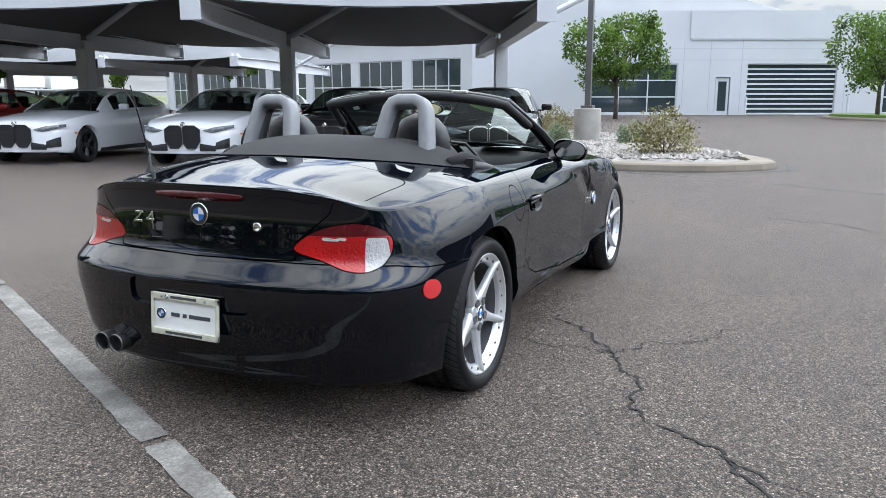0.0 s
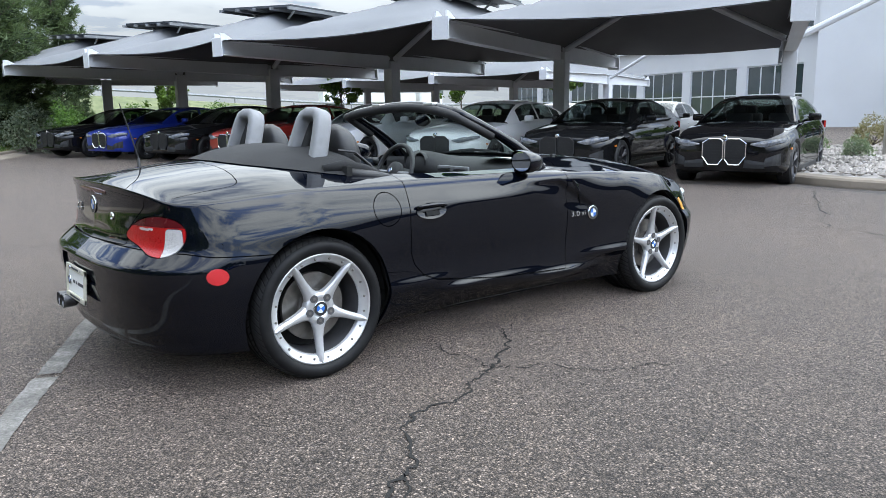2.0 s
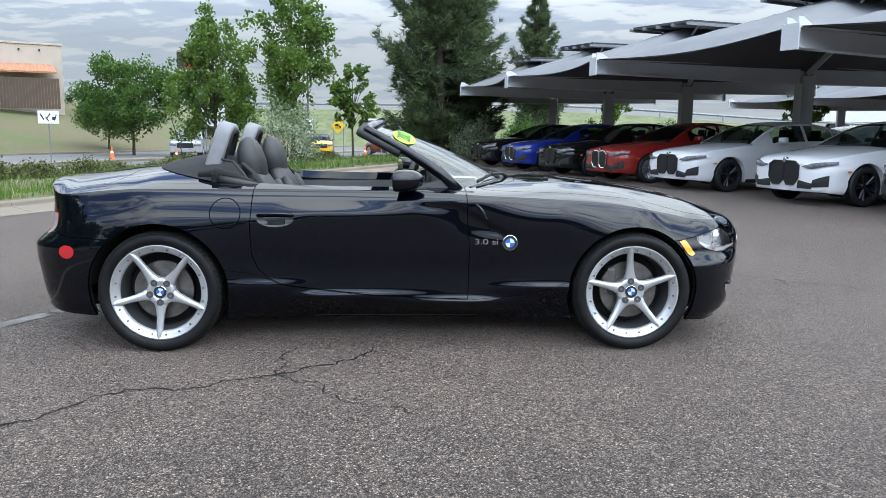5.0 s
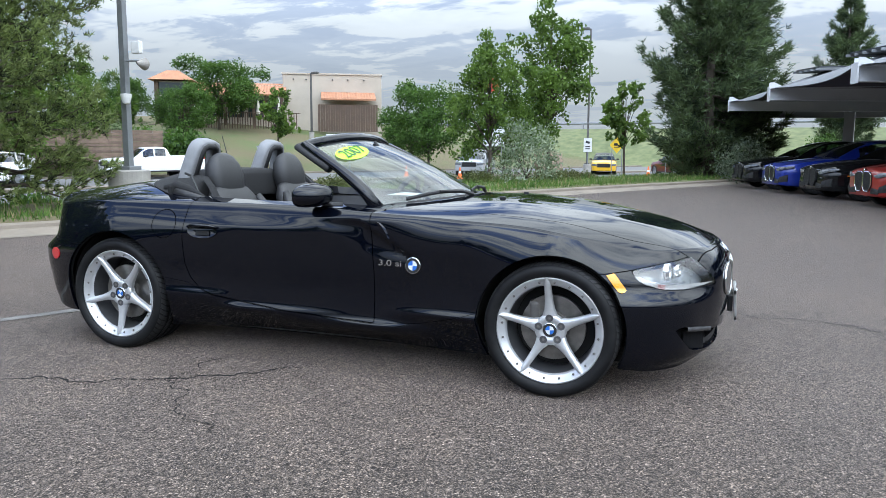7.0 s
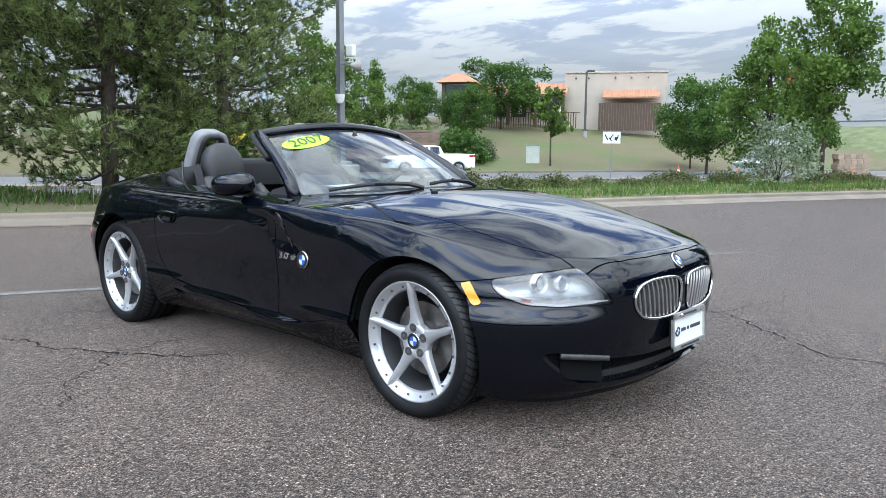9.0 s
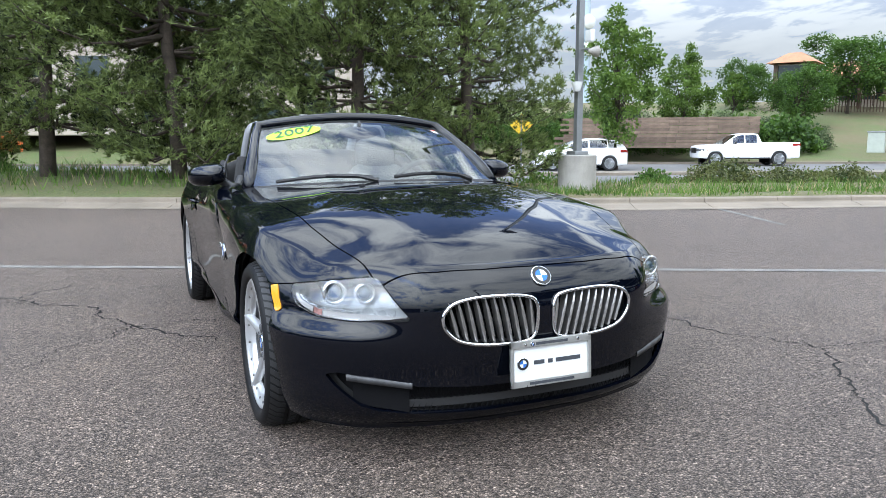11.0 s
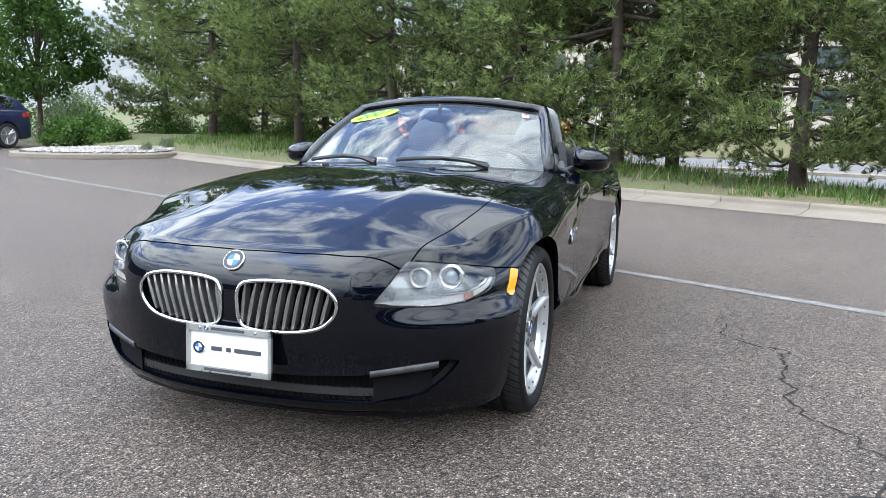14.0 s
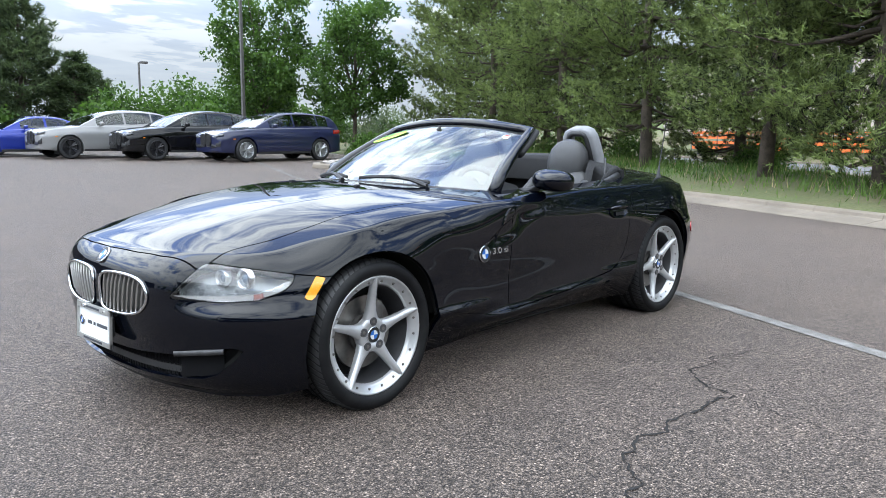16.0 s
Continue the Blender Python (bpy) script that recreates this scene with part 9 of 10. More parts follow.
    for sg in (1, -1):
        tz = curve_at(spec["belt"], L - 0.15)
        wrap("tail_lamp", 0.42, curve_at(spec["plan"], L - 0.42), ((0, tz - 0.16), (1, tz - 0.20)), ((0, tz - 0.06), (1, tz - 0.07)), M_LAMP_RED, sg, at_back)
        bm = bmesh.new()
        ms = spec["panes"][0][0] + 0.12
        my, mz = curve_at(spec["plan"], ms) + 0.06, curve_at(spec["belt"], ms) + 0.085
        box(bm, (fx(ms), sg * my, mz), (0.11, 0.20, 0.125), None, 0.04)
        box(bm, (fx(ms - 0.0), sg * (my - 0.11), mz - 0.06), (0.05, 0.12, 0.03))
        part("wing_mirror", bm, paint if front == "kidney" else M_BLACK, top, smooth=True)
        for a, b in spec["panes"][:2]:
            bm = bmesh.new()
            hs = b - 0.10
            hy = curve_at(spec["plan"], hs) - 0.025
            box(bm, (fx(hs), sg * hy, curve_at(spec["belt"], hs) - 0.15), (0.20, 0.035, 0.028), None, 0.01)
            part("door_handle", bm, paint, top)
        bm = bmesh.new()
        s0, s1 = spec["axles"][0] + R + 0.08, spec["axles"][1] - R - 0.08
        box(bm, (fx((s0 + s1) / 2), sg * (W / 2 - 0.055), spec["sill"] + 0.035), (s1 - s0, 0.05, 0.09), None, 0.015)
        part("sill_trim", bm, M_BLACK, top)
        bm = bmesh.new()
        box(bm, (fx(0.48), sg * (curve_at(spec["plan"], 0.48) + 0.004), h + 0.02), (0.07, 0.012, 0.03))
        part("side_reflector", bm, M_AMBER_FAR, top)
    bm = bmesh.new()
    box(bm, (fx(L) - 0.012, 0, curve_at(spec["belt"], L) - 0.32), (0.012, 0.32, 0.16))
    part("rear_plate", bm, M_PLATE, top)
    return top


def gloss(name, c, metal=0.0):
    return car_paint(name, c, metal, 0.0)


P_BLACK, P_GREY, P_WHITE = gloss("black_car_paint", (0.006, 0.006, 0.007)), gloss("dark_grey_car_paint", (0.0085, 0.0088, 0.0096)), gloss("white_car_paint", (0.86, 0.86, 0.86))
P_RED, P_BLUE, P_NAVY = gloss("red_car_paint", (0.30, 0.022, 0.016), 0.2), gloss("bright_blue_car_paint", (0.012, 0.030, 0.26), 0.2), gloss("dark_blue_car_paint", (0.010, 0.014, 0.050))
P_SILVER, P_TAUPE, P_YELLOW, P_MAROON = gloss("silver_car_paint", (0.42, 0.43, 0.45), 0.3), gloss("grey_car_paint", (0.26, 0.26, 0.26), 0.2), gloss("yellow_car_paint", (0.72, 0.42, 0.02)), gloss("dark_red_car_paint", (0.10, 0.010, 0.014))

ROW_AT, ROW_ALONG, ROW_BACK = Vector((8.05, 2.75)), Vector((-0.295, 0.955)), Vector((0.954, 0.30))
for s, paint, ring, rims, words in (
        (0.0, P_BLACK, M_CHROME, M_RIM_DARK, "black four-door coupe with chrome-edged kidney grille under the canopy"),
        (2.85, P_GREY, M_BLACK, M_RIM_DARK, "dark grey four-door coupe with black grille under the canopy"),
        (5.45, P_WHITE, M_BLACK, M_RIM_DARK, "white four-door coupe with black grille and dark wheels"),
        (8.7, P_WHITE, M_BLACK, M_RIM_DARK, "white four-door coupe with black grille beside a red one"),
        (11.4, P_RED, M_CHROME, M_RIM_SILVER, "red four-door coupe with chrome-edged kidney grille"),
        (14.0, P_GREY, M_BLACK, M_RIM_DARK, "dark grey four-door coupe beside a red one"),
        (16.6, P_BLUE, M_CHROME, M_RIM_DARK, "bright blue four-door coupe with chrome-edged grille"),
        (19.2, P_BLACK, M_BLACK, M_RIM_DARK, "black four-door coupe at the end of the row")):
    c = ROW_AT + ROW_ALONG * s + ROW_BACK * 2.39
    vehicle("coupe", words, "car", (c.x, c.y), 197.4, paint, COUPE, ring=ring, rims=rims, group="coupes under the canopy")
for s, paint, words in ((1.45, P_NAVY, "dark blue sedan parked behind the black coupe"), (4.1, P_TAUPE, "grey sedan parked in the second row"), (7.2, P_SILVER, "silver sedan parked in the second row"), (12.6, P_GREY, "dark grey sedan parked in the second row")):
    c = ROW_AT + ROW_ALONG * s + ROW_BACK * 9.2
    vehicle("sedan", words, "car", (c.x, c.y), 197.4, paint, SEDAN, "bars", M_RIM_SILVER, M_BLACK, "cars in the second row")
for k, (paint, spec, words) in enumerate((
        (P_NAVY, SUV, "dark blue electric SUV with silver-spoked wheels beside a black one"),
        (P_BLACK, SUV, "black SUV parked beside a dark blue one"),
        (P_TAUPE, SUV, "grey SUV parked beside a black one"),
        (P_BLUE, SEDAN, "bright blue sedan parked beside a grey SUV"),
        (P_WHITE, SEDAN, "white sedan at the end of the far row"))):
    vehicle("suv" if spec is SUV else "sedan", words, "car", (-12.5 + 1.78 * k, -19.5 - 2.54 * k), -2, paint, spec, rims=M_RIM_SILVER if k == 0 else M_RIM_DARK, group="cars in the far row")


def along_road(x, y):
    i = min(range(len(KERB)), key=lambda j: (KERB[j] - Vector((x, y))).length)
    d = KERB[min(i + 1, len(KERB) - 1)] - KERB[max(i - 1, 0)]
    return math.degrees(math.atan2(d.y, d.x))


for nm, words, x, y, zz, turn, paint, spec in (
        ("suv", "white SUV on the far lane behind the pole", -30.3, 21.4, -0.49, 180, P_WHITE, SUV),
        ("pickup_truck", "white crew-cab pickup on the far lane", -30.6, 33.2, -0.49, 180, P_WHITE, PICKUP),
        ("pickup_truck", "grey pickup with a black grille at the junction", -14.3, 46.5, -0.45, 215, P_SILVER, PICKUP),
        ("off_road_car", "yellow off-road car with a black top", -7.1, 57.5, -0.45, 215, P_YELLOW, SUV),
        ("suv", "maroon SUV at the junction", -1.5, 56.0, -0.45, 60, P_MAROON, SUV),
        ("sedan", "white sedan at the junction", 1.8, 59.0, -0.45, 60, P_WHITE, SEDAN)):
    vehicle(nm, words, "pickup" if spec is PICKUP else "car", (x, y), along_road(x, y) + turn, paint, spec, "bars", M_RIM_SILVER, M_BLACK, "traffic on the road", M_BLACK if paint is P_YELLOW else None, settle(x, y, zz) + 0.07)

# ---------------------------------------------------------------- across the road: hillside, restaurant, signs
M_EMBANK = leaf_mat("embankment_turf", (0.075, 0.095, 0.035), (0.150, 0.165, 0.070), 0.0)
M_STONE_WALL = pbr("tan_block", (0.36, 0.27, 0.20), 0.9, var=0.18, scale=3, fine=30, bump=0.3, each=0.2)
M_TIMBER = pbr("weathered_timber", (0.175, 0.125, 0.092), 0.9, var=0.22, scale=2, fine=25, bump=0.3, each=0.22)
M_UMBRELLA = pbr("cream_canvas", (0.70, 0.66, 0.58), 0.9, var=0.06)

# the raised highway that closes the view to the north
bm = bmesh.new()
way = spline([(-95, 122), (-40, 103), (20, 94), (75, 78), (150, 40), (240, -20)], 4.0)
def crest(x):
    """Height of the highway, which comes down towards the east."""
    return 3.9 - 2.2 * ss(15, 62, x)


rows = []
for i, p in enumerate(way):
    top_h = crest(p.x)
    d = (way[min(i + 1, len(way) - 1)] - way[max(i - 1, 0)]).normalized()
    o = Vector((d.y, -d.x)) * -1
    q = lambda a, z: (p.x - o.x * a, p.y - o.y * a, z + 0.06 * noise.noise((p.x * 0.2, p.y * 0.2, a)))
    rows.append([q(13.5, -0.9), q(10, top_h * 0.15), q(5, top_h * 0.64), q(1.2, top_h - 0.15), q(0, top_h), q(-12, top_h), q(-20, top_h * 0.25)])
grid_mesh(bm, rows)
tagged(part("embankment", bm, M_EMBANK, smooth=True), "grassy embankment under a raised highway", "embankment", kind="structure")
rail = tagged(empty("guard_rail"), "galvanised guard rail on posts along the highway", "guard rail")
bm = bmesh.new()
tube(bm, [(p.x, p.y, crest(p.x) + 0.72) for p in way], 0.16, 4, squash=(0.4, 1.0))
part("beam", bm, M_POLE_GREY, rail)
for p in way[::2]:
    bm = bmesh.new()
    box(bm, (p.x, p.y, crest(p.x) + 0.35), (0.12, 0.12, 0.75))
    part("post", bm, M_POLE_GREY, rail)
truck = tagged(empty("semi_trailer_truck", pose(62, 86.5, crest(62), 0, 0, -17)), "white box semi-trailer truck on the highway", "truck")
bm = bmesh.new()
box(bm, (-4, 0, 2.5), (13.5, 2.5, 2.8), None, 0.05)
part("trailer_box", bm, M_SIGN_W, truck)
bm = bmesh.new()
box(bm, (5.2, 0, 1.9), (3.6, 2.4, 2.9), None, 0.35)
part("cab", bm, M_SIGN_W, truck)
bm = bmesh.new()
box(bm, (6.6, 0, 2.5), (0.9, 2.42, 0.8), None, 0.1)
part("windscreen", bm, M_CAR_GLASS, truck)
for x in (-9.5, -8.2, 2.8, 4.0, 6.2):
    for y in (-1.0, 1.0):
        bm = bmesh.new()
        lathe(bm, ((0.05, -0.15), (0.5, -0.15), (0.5, 0.15), (0.05, 0.15)), 18, "Y", (x, y, 0.5), True)
        part("wheel", bm, M_RUBBER, truck)


def hill(x, y):
    i = min(range(len(KERB)), key=lambda j: (KERB[j] - Vector((x, y))).length)
    return curve_at(LAND, (KERB[i] - Vector((x, y))).length)


# timber retaining wall in two tiers
rnd = random.Random(77)
A, B = Vector((-39.4, 26.2)), Vector((-31.0, 34.4))
run = (B - A).normalized()
off = Vector((-run.y, run.x))
turn = math.degrees(math.atan2(run.y, run.x))
for tier, (z0, back, n) in enumerate(((0.35, 0.0, 5), (1.25, 1.6, 6))):
    wall = tagged(empty("retaining_wall"), "low retaining wall of weathered tan timbers on the slope", "retaining wall", "retaining walls", kind="structure")
    for r in range(n):
        s = -0.6 * (r % 2)
        while s < (B - A).length:
            ln = min(2.4, (B - A).length + 0.3 - s)
            c = A + run * (s + ln / 2) + off * (back + 0.03 * r)
            bm = bmesh.new()
            box(bm, (0, 0, 0), (ln - 0.02, 0.20, 0.165), None, 0.012)
            part("timber", bm, M_TIMBER, wall).matrix_basis = pose(c.x, c.y, z0 + 0.175 * r + rnd.uniform(-0.006, 0.006), 0, 0, turn)
            s += 2.4
    bm = bmesh.new()
    for p, q in ((0.0, 0.16),):
        c = (A + B) / 2 + off * (back + 0.9)
        box(bm, (c.x, c.y, z0 + 0.175 * n - 0.22), ((B - A).length, 1.5, 0.2), Matrix.Translation((c.x, c.y, 0)) @ Matrix.Rotation(radians(turn), 4, "Z") @ Matrix.Translation((-c.x, -c.y, 0)))
    part("backfill", bm, M_STONE, wall)

# the restaurant on the hill
rest = tagged(empty("restaurant", Matrix.Translation((0, 0, 0))), "tan stucco restaurant with terracotta tile awnings on the hill", "building")
P0, P1 = Vector((-44.7, 70.5)), Vector((-35.1, 75.8))
u = (P1 - P0).normalized()
v = Vector((-u.y, u.x))
ang = math.degrees(math.atan2(u.y, u.x))
M0 = pose(P0.x, P0.y, 4.0, 0, 0, ang)


def local(ob):
    ob.matrix_basis = M0
    return ob


bm = bmesh.new()
box(bm, (5.5, 6.0, 1.6), (11.0, 12.0, 7.4), None, 0.03)
wall = local(part("wall", bm, M_TAN, rest))
bm = bmesh.new()
box(bm, (5.5, 6.0, 5.38), (11.2, 12.2, 0.18), None, 0.02)
local(part("parapet", bm, M_TAN, rest))
bm = bmesh.new()
box(bm, (-4.5, 5.0, 1.0), (9.0, 9.0, 6.2))
local(part("side_wing", bm, M_TAN, rest))
for x in (-7.4, -5.2, -3.0, -0.8):
    bm = bmesh.new()
    box(bm, (x, 0.46, 1.5), (1.7, 0.12, 2.0))
    local(part("window", bm, M_DARK_GLASS, rest))


def tiled_roof(x0, x1, y0, y1, z0, z1):
    bm = bmesh.new()
    n = int((x1 - x0) / 0.3)
    rows = []
    for k in range(n * 4 + 1):
        x = x0 + (x1 - x0) * k / (n * 4)
        w = 0.05 * abs(math.sin(math.pi * k / 4))
        rows.append([(x, y0, z0 + w), (x, y1, z1 + w)])
    grid_mesh(bm, rows)
    box(bm, ((x0 + x1) / 2, (y0 + y1) / 2, (z0 + z1) / 2 - 0.10), (x1 - x0 - 0.1, 0.1, 0.1))
    box(bm, ((x0 + x1) / 2, y0 + 0.05, z0 - 0.06), (x1 - x0, 0.10, 0.16))
    return local(part("tiled_awning", bm, M_TILE, rest, "sloping terracotta tile awning"))


tiled_roof(-9.4, 0.4, -2.4, 1.2, 2.9, 4.3)
tiled_roof(4.2, 10.2, -2.8, 0.1, 2.5, 3.4)
for x in (-9.0, -6.0, -3.0, 0.0):
    bm = bmesh.new()
    box(bm, (x, -2.2, 0.7), (0.3, 0.3, 4.2), None, 0.02)
    local(part("porch_post", bm, M_BROWN, rest))
for k in range(24):
    bm = bmesh.new()
    box(bm, (4.0 + 0.27 * k, -3.2, 0.4), (0.25, 0.05, 2.9 + 0.02 * (k % 2)))
    local(part("fence_board", bm, M_BROWN, rest))
for x in (1.2, 2.6, 5.5, 7.2, 9.0):
    bm = bmesh.new()
    box(bm, (x, -0.10, 4.75), (0.16, 0.22, 0.14), None, 0.02)
    local(part("wall_lamp", bm, M_BLACK, rest))
fence = tagged(empty("patio_railing", pose(P0.x - u.x * 10 - v.x * 6.5, P0.y - u.y * 10 - v.y * 6.5, 3.7, 0, 0, ang)), "dark red-brown timber railing round the patio", "railing")
for k in range(46):
    bm = bmesh.new()
    box(bm, (0.26 * k, 0, 0.2), (0.09, 0.05, 1.6))
    part("baluster", bm, M_BROWN, fence)
bm = bmesh.new()
box(bm, (6, 0, 1.02), (12.2, 0.1, 0.08), None, 0.01)
part("handrail", bm, M_BROWN, fence)


def parasol(x, y, z):
    top = tagged(empty("parasol", Matrix.Translation((x, y, z))), "closed cream canvas parasol on the patio", "parasol", "patio parasols")
    bm = bmesh.new()
    tube(bm, [(0, 0, 0), (0, 0, 2.7)], 0.03, 8)
    part("pole", bm, M_BROWN, top)
    bm = bmesh.new()
    lathe(bm, ((0.02, 2.75), (0.09, 2.5), (0.16, 1.7), (0.24, 1.0), (0.20, 0.95), (0.04, 1.0)), 8, "Z")
    part("folded_canopy", bm, M_UMBRELLA, top)
    return top


first = parasol(0, 0, 0)
spots = [P0 - u * (8.6 - 2.1 * k) - v * (4.6 + 0.3 * (k % 2)) for k in range(5)]
first.matrix_basis = Matrix.Translation((spots[0].x, spots[0].y, 3.7))
for s in spots[1:]:
    copy_thing(first, Matrix.Translation((s.x, s.y, 3.7)))

tower = tagged(empty("entrance_tower", pose(-44.6, 52.4, 3.2, 0, 0, ang)), "tall glazed entrance tower with a terracotta hip roof", "tower")
for x in (-1.25, 1.25):
    for y in (-1.25, 1.25):
        bm = bmesh.new()
        box(bm, (x, y, 1.9), (0.34, 0.34, 3.8), None, 0.03)
        part("corner_post", bm, M_BROWN, tower)
for a in range(4):
    for z0 in (0.1, 1.3, 2.5):
        bm = bmesh.new()
        box(bm, (0, -1.25, z0 + 0.58), (2.1, 0.04, 1.08), Matrix.Rotation(a * math.pi / 2, 4, "Z"))
        part("pane", bm, M_DARK_GLASS, tower)
    bm = bmesh.new()
    for z0 in (0.05, 1.25, 2.45, 3.65):
        box(bm, (0, -1.25, z0), (2.2, 0.10, 0.10), Matrix.Rotation(a * math.pi / 2, 4, "Z"))
    part("frame_bars", bm, M_TAN, tower)
bm = bmesh.new()
lo = [bm.verts.new((x, y, 3.8)) for x, y in ((-1.9, -1.9), (1.9, -1.9), (1.9, 1.9), (-1.9, 1.9))]
hi = [bm.verts.new((x, y, 4.7)) for x, y in ((-0.5, -0.5), (0.5, -0.5), (0.5, 0.5), (-0.5, 0.5))]
bm.faces.new(lo[::-1]), bm.faces.new(hi)
for i in range(4):
    bm.faces.new((lo[i], lo[(i + 1) % 4], hi[(i + 1) % 4], hi[i]))
part("hip_roof", bm, M_TILE, tower)

# long tan building that shows between the pines, and an orange barrier before it
far = tagged(empty("far_building", pose(-58, -6, 1.5, 0, 0, 80)), "long tan building with a band of windows beyond the pines", "building")
bm = bmesh.new()
box(bm, (0, 4, 3.2), (46, 10, 7.0), None, 0.05)
part("wall", bm, M_TAN, far)
bm = bmesh.new()
box(bm, (0, 4, 6.85), (46.6, 10.6, 0.5), None, 0.05)
part("roof_edge", bm, M_TILE, far)
for k in range(11):
    for z in (1.6, 4.5):
        bm = bmesh.new()
        for sg in (-1,):
            box(bm, (-20 + 4 * k, -1.02, z), (2.2, 0.10, 1.5))
        part("window", bm, M_DARK_GLASS, far)
barrier = tagged(empty("barrier_fence", pose(-39, -11, 0.2, 0, 0, 75)), "orange plastic safety fence by the road works", "fence")
for k in range(7):
    bm = bmesh.new()
    tube(bm, [(1.8 * k - 6, 0, -0.3), (1.8 * k - 6, 0, 1.25)], 0.03, 6)
    part("post", bm, M_POLE, barrier)
for z in (0.3, 0.6, 0.9, 1.15):
    bm = bmesh.new()
    box(bm, (0, 0, z), (12, 0.02, 0.16))
    part("band", bm, M_ORANGE, barrier)


def sign(name, label, x, y, z, face, mat, shape, size, height, bars=(), n=1.0, pole_mat=None):
    """A sign plate on a post, with its face turned towards `face` (degrees)."""
    top = tagged(empty(name, pose(x, y, settle(x, y, z), 0, 0, face)), label, "sign", "road signs")
    height += z - settle(x, y, z)
    bm = bmesh.new()
    for s in ((-0.35, 0.35) if size[0] > 1 else (0.0,)):
        tube(bm, [(0.03, s * size[0], -0.3), (0.03, s * size[0], height + size[1] * 0.4)], 0.03, 6)
    part("post", bm, pole_mat or M_POLE_GREY, top)
    bm = bmesh.new()
    o = [(-size[0] / 2, 0), (0, -size[1] / 2), (size[0] / 2, 0), (0, size[1] / 2)] if shape == "diamond" else \
        [(-size[0] / 2, -size[1] / 2), (size[0] / 2, -size[1] / 2), (size[0] / 2, size[1] / 2), (-size[0] / 2, size[1] / 2)] if shape == "plate" else \
        [(-size[0] / 2, size[1] / 2), (0, -size[1] / 2), (size[0] / 2, size[1] / 2)]
    a = [bm.verts.new((-0.012, yy, height + zz)) for yy, zz in o]
    b = [bm.verts.new((0.006, yy, height + zz)) for yy, zz in o]
    bm.faces.new(a), bm.faces.new(b[::-1])
    for i in range(len(o)):
        bm.faces.new((a[i], b[i], b[(i + 1) % len(o)], a[(i + 1) % len(o)]))
    bmesh.ops.recalc_face_normals(bm, faces=bm.faces)
    plate = part("plate", bm, mat, top)
    for yy, zz, w, h, lean in bars:
        bm = bmesh.new()
        box(bm, (-0.018, 0, 0), (0.008, w, h), Matrix.Translation((0, yy, height + zz)) @ Matrix.Rotation(lean, 4, "X"))
        part("mark", bm, M_BLACK, plate)
    return top


sign("diamond_sign", "yellow diamond warning sign with a black symbol", -4.5, 45.0, -0.3, 65, M_SIGN_Y, "diamond", (1.05, 1.05), 1.75, ((0.08, 0.04, 0.26, 0.16, 0), (-0.14, -0.05, 0.16, 0.10, 0.4), (0.0, -0.14, 0.4, 0.05, 0)))
sign("plate_sign", "white regulatory sign on the light pole", -6.55, 46.30, -0.3, 70, M_SIGN_W, "plate", (0.6, 0.9), 1.75, ((0, 0.18, 0.3, 0.14, 0.3), (0, -0.10, 0.34, 0.07, 0), (0, -0.24, 0.34, 0.07, 0)))
sign("picture_sign", "white sign with dark symbols by the shrubs", -17.4, 33.4, -0.35, 115, M_SIGN_W, "plate", (0.92, 0.62), 2.0, ((-0.30, -0.02, 0.05, 0.30, 0.3), (-0.22, -0.06, 0.12, 0.16, 0), (0.0, 0.05, 0.05, 0.28, 0.6), (0.06, -0.1, 0.05, 0.22, -0.6), (0.28, 0.02, 0.06, 0.32, -0.5)))
sign("picture_sign", "white sign with dark symbols beside a tree", -11.4, 41.0, -0.35, 75, M_SIGN_W, "plate", (1.5, 1.05), 2.2, ((-0.42, -0.02, 0.10, 0.5, 0.15), (0.02, 0.05, 0.09, 0.5, 0.5), (0.40, 0.02, 0.12, 0.55, -0.35)))
sign("give_way_sign", "small white triangular sign at the junction", -2.0, 52.0, -0.4, 75, M_SIGN_W, "triangle", (0.75, 0.7), 1.7)
sign("give_way_sign", "small white triangular sign at the junction", -0.6, 52.6, -0.4, 75, M_SIGN_W, "triangle", (0.75, 0.7), 1.7)
sign("work_sign", "yellow road sign behind the pine", -22.5, 13.6, -0.4, -35, M_SIGN_Y, "diamond", (0.9, 0.9), 1.9)


def cone(x, y, z):
    top = tagged(empty("traffic_cone", Matrix.Translation((x, y, z))), "orange traffic cone with a pale band at the road side", "traffic cone", "traffic cones")
    bm = bmesh.new()
    lathe(bm, ((0.17, 0.03), (0.10, 0.36)), 16, "Z")
    lathe(bm, ((0.075, 0.50), (0.03, 0.76), (0.001, 0.765)), 16, "Z")
    part("body", bm, M_ORANGE, top)
    bm = bmesh.new()
    lathe(bm, ((0.10, 0.36), (0.075, 0.50)), 16, "Z")
    part("band", bm, M_SIGN_W, top, "pale reflective band")
    bm = bmesh.new()
    box(bm, (0, 0, 0.015), (0.38, 0.38, 0.03), None, 0.005)
    part("foot", bm, M_ORANGE, top)
    return top


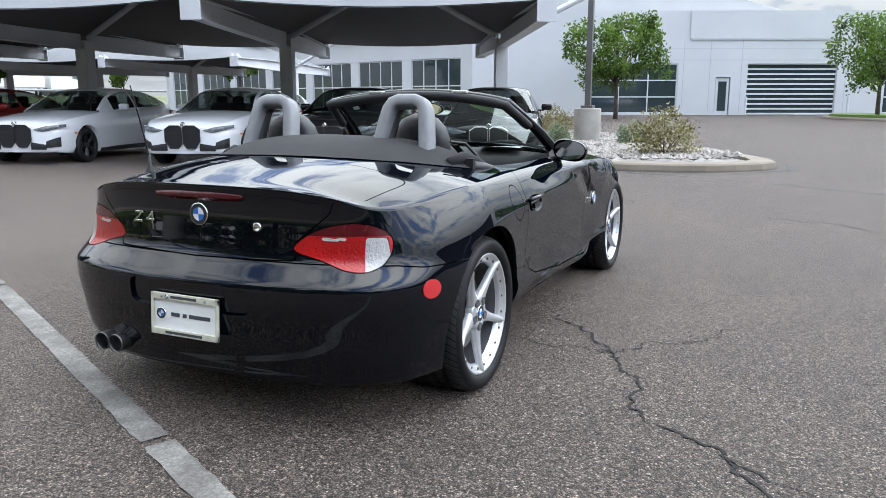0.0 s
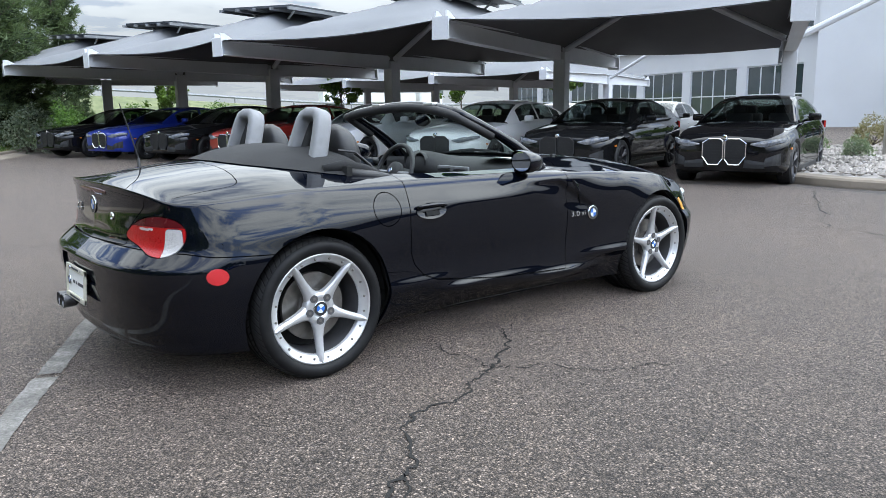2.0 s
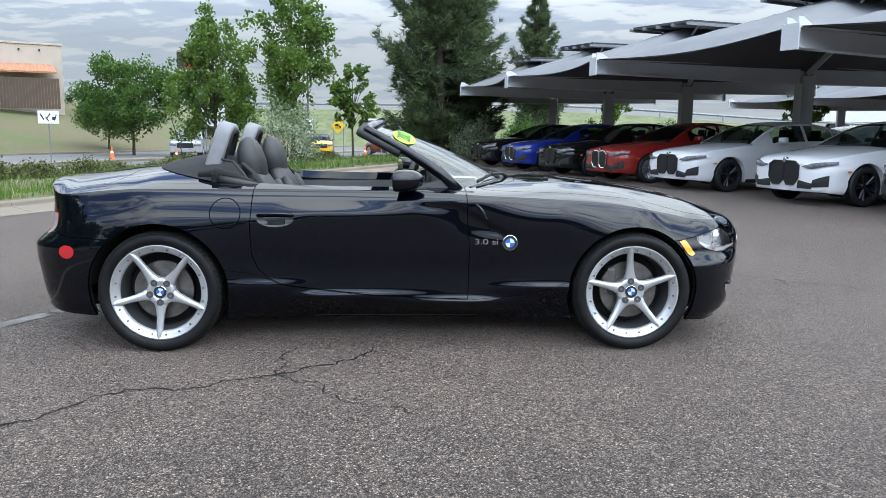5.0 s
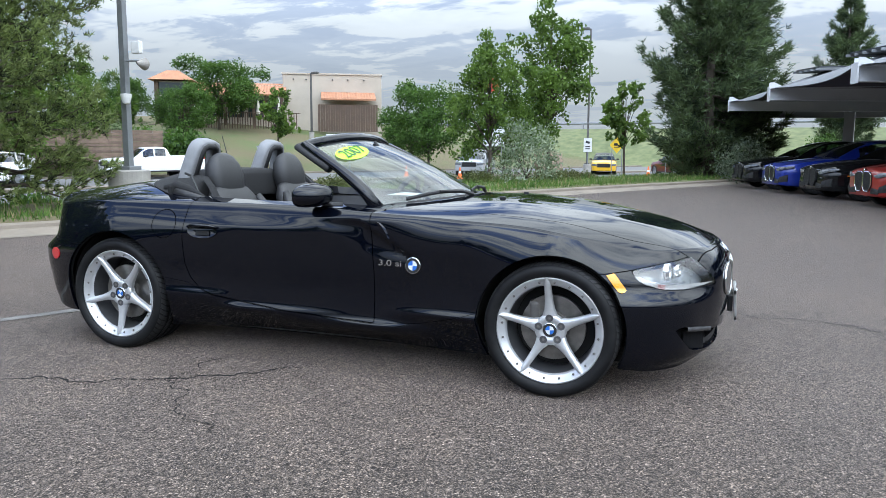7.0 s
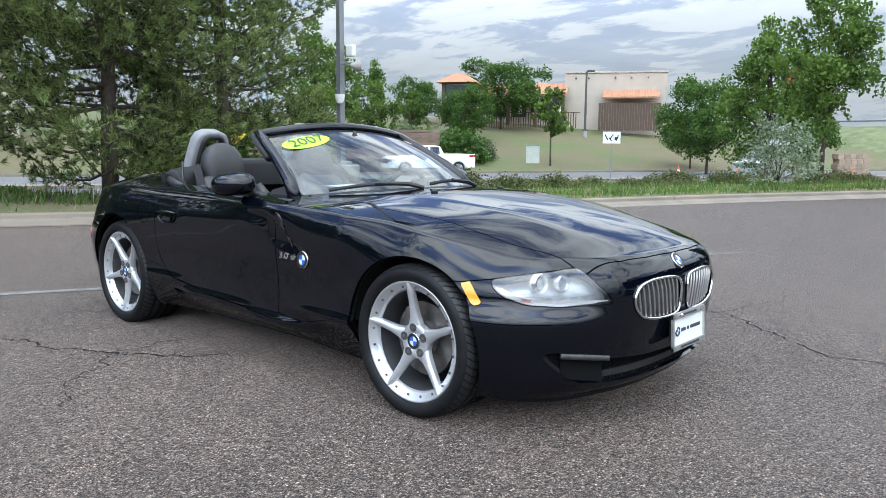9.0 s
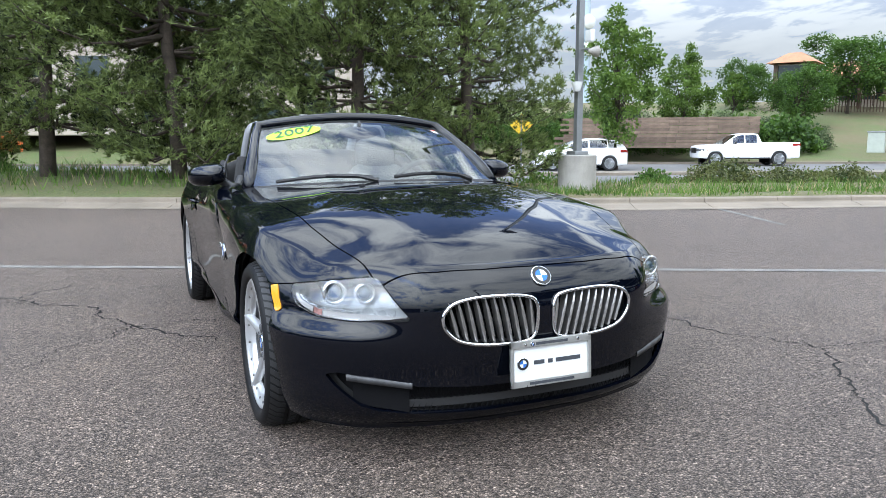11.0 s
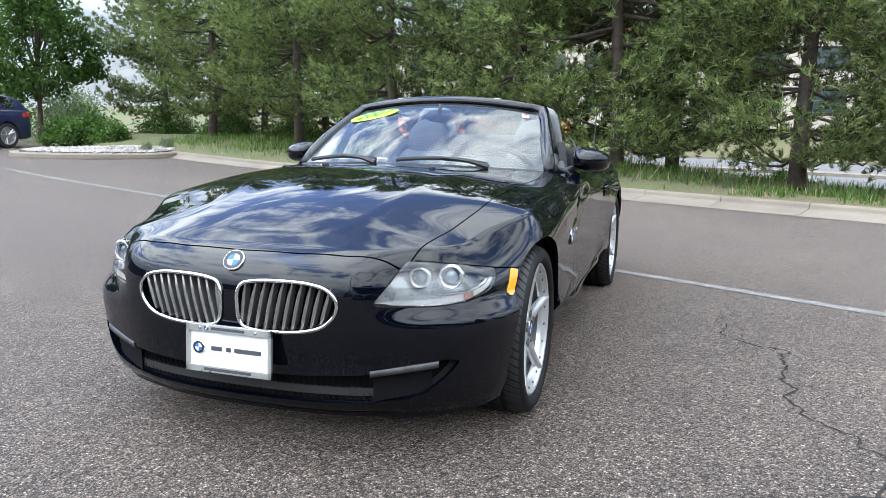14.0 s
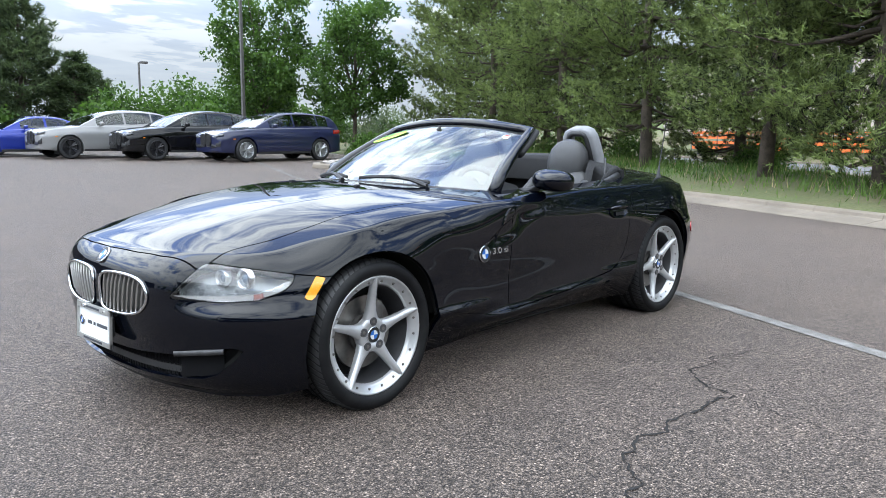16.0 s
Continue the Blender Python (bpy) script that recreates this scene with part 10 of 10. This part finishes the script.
first = cone(-29.3, 17.4, settle(-29.3, 17.4, -0.3) + 0.07)
for x, y in ((-9.2, 47.9), (-14.0, 42.2), (-3.2, 52.5), (0.6, 55.0), (-18.5, 44.0), (3.6, 60.0)):
    copy_thing(first, Matrix.Translation((x, y, settle(x, y, -0.3) + 0.07)))
mast = tagged(empty("radio_mast", Matrix.Translation((-74.0, 51.0, settle(-74.0, 51.0, 4.0) - 0.2))), "pale blue-grey radio mast far up the hill", "mast")
bm = bmesh.new()
tube(bm, [(0, 0, 0), (0, 0, 11.0), (0, 0, 22.0)], [0.46, 0.40, 0.32], 16)
part("shaft", bm, pbr("pale_blue_steel", (0.42, 0.50, 0.58), 0.5, metal=0.2, var=0.06), mast)
for z, turn in ((7.4, 0.5), (10.4, 2.4), (16.0, 0.0)):
    bm = bmesh.new()
    lathe(bm, ((0.05, -0.35), (0.80, -0.15), (0.86, 0.0), (0.80, 0.10), (0.001, 0.14)), 20, "X", (0.62, -0.1, z))
    part("dish_antenna", bm, M_SIGN_W, mast, smooth=True)
box_ = tagged(empty("utility_box", pose(-27.6, 40.6, 0.1, 0, 0, 30)), "pale green utility box on the bank", "utility box")
bm = bmesh.new()
box(bm, (0, 0, 0.5), (0.9, 0.7, 1.2), None, 0.03)
part("body", bm, pbr("sage_enamel", (0.40, 0.43, 0.36), 0.6, var=0.08), box_)
bm = bmesh.new()
box(bm, (0, 0, 1.13), (0.96, 0.76, 0.08), None, 0.02)
part("lid", bm, M_POLE_GREY, box_)
wall = tagged(empty("stone_sign_base", pose(-10.3, 51.5, settle(-10.3, 51.5, -0.5), 0, 0, 65)), "low tan block wall at the junction", "wall")
for r in range(5):
    for k in range(5):
        bm = bmesh.new()
        box(bm, (-1.1 + 0.55 * k + 0.12 * (r % 2), 0, 0.2 + 0.33 * r), (0.53, 0.5, 0.315), None, 0.02)
        part("block", bm, M_STONE_WALL, wall)

board = tagged(empty("road_side_board", pose(-25.6, 86.7, 3.6, 0, 0, 100)), "tall dark post with a small red and black board", "sign", "road signs")
bm = bmesh.new()
tube(bm, [(0, 0, -0.5), (0, 0, 5.6)], 0.10, 8)
part("post", bm, M_POLE, board)
bm = bmesh.new()
box(bm, (0, 0, 5.4), (0.3, 2.3, 1.9), None, 0.04)
part("panel", bm, M_TRIM_RED, board, "red panel")
bm = bmesh.new()
box(bm, (-0.16, 0.75, 5.4), (0.04, 0.75, 1.86))
part("panel_edge", bm, M_BLACK, board)

# thickets on the slope and far woods
JUN = shrub(61, 1.9, 2.1, 620, 0.11, M_SPRUCE, "dark rusty juniper thicket above the timber wall", "junipers")
plant(JUN, [(-40.5, 41.0, hill(-40.5, 41.0), 0, 1.00), (-42.5, 38.6, hill(-42.5, 38.6), 1, 1.07), (-38.0, 43.2, hill(-38.0, 43.2), 2, 0.93), (-45.0, 36.0, hill(-45, 36), 3, 1.07), (-35.6, 44.6, hill(-35.6, 44.6), 4, 0.74), (-47.5, 33.0, hill(-47.5, 33), 5, 0.96)])
THK = shrub(62, 2.0, 2.3, 640, 0.13, M_LEAF_DK, "dense green thicket on the slope", "thickets")
plant(THK, [(-44.5, 26.5, 1.4, 0, 1.04), (-42.4, 28.8, 1.4, 1, 0.96), (-40.2, 31.2, 1.5, 2, 1.00), (-47.0, 24.0, 1.4, 3, 1.11), (-38.6, 34.0, 1.5, 4, 0.81),
           (-26.0, -33.0, 0.2, 1, 0.96), (-22.0, -36.0, 0.2, 2, 1.04), (-18.4, -36.0, 0.2, 3, 1.45), (-15.8, -37.4, 0.2, 4, 1.25), (-20.3, -35.0, 0.2, 2, 1.35), (-22.6, -33.4, 0.2, 5, 1.2), (-10.5, -44.0, 0.2, 5, 1.00), (-6.5, -45.5, 0.2, 0, 1.00), (-2.0, -47.0, 0.2, 1, 1.04),
           (-19.0, -11.6, 0.0, 1, 0.5), (-20.4, -15.2, 0.1, 2, 0.55), (-17.6, -8.2, 0.0, 3, 0.45), (-22.0, -19.0, 0.1, 4, 0.6), (-16.6, -4.2, -0.1, 0, 0.42), (7.0, 40.0, 0.0, 2, 0.74), (10.5, 38.5, 0.0, 3, 0.67), (14.5, 37.5, 0.0, 4, 0.70)])

# clipped lawn before the service wing
LAWN = [Vector(p) for p in ((38.2, -4.0), (36.2, -8.0), (38.5, -17.5), (43.5, -18.5), (46.5, -9.5), (42.6, -3.6))]
ring_l, mid_l = island("lawn_island", LAWN, "clipped green lawn with a concrete edge by the service wing", 0.2, 0.13)
bm = bmesh.new()
prism(bm, [(mid_l.x + (p.x - mid_l.x) * 0.95, mid_l.y + (p.y - mid_l.y) * 0.95) for p in ring_l], 0.3, lot_h(mid_l.x, mid_l.y) + 0.22)
tagged(part("lawn", bm, leaf_mat("lawn_turf", (0.055, 0.100, 0.020), (0.120, 0.180, 0.045), 0.0, 30.0)), "clipped green lawn beside the building", "lawn", kind="structure")

# no piece lies deeper than thing, part and sub-part
for ob in list(scene.objects):
    chain = []
    up_ = ob.parent
    while up_:
        chain.append(up_)
        up_ = up_.parent
    while len(chain) > 2:
        ob.matrix_basis = chain[0].matrix_basis @ ob.matrix_basis
        ob.parent = chain[1]
        chain.pop(0)
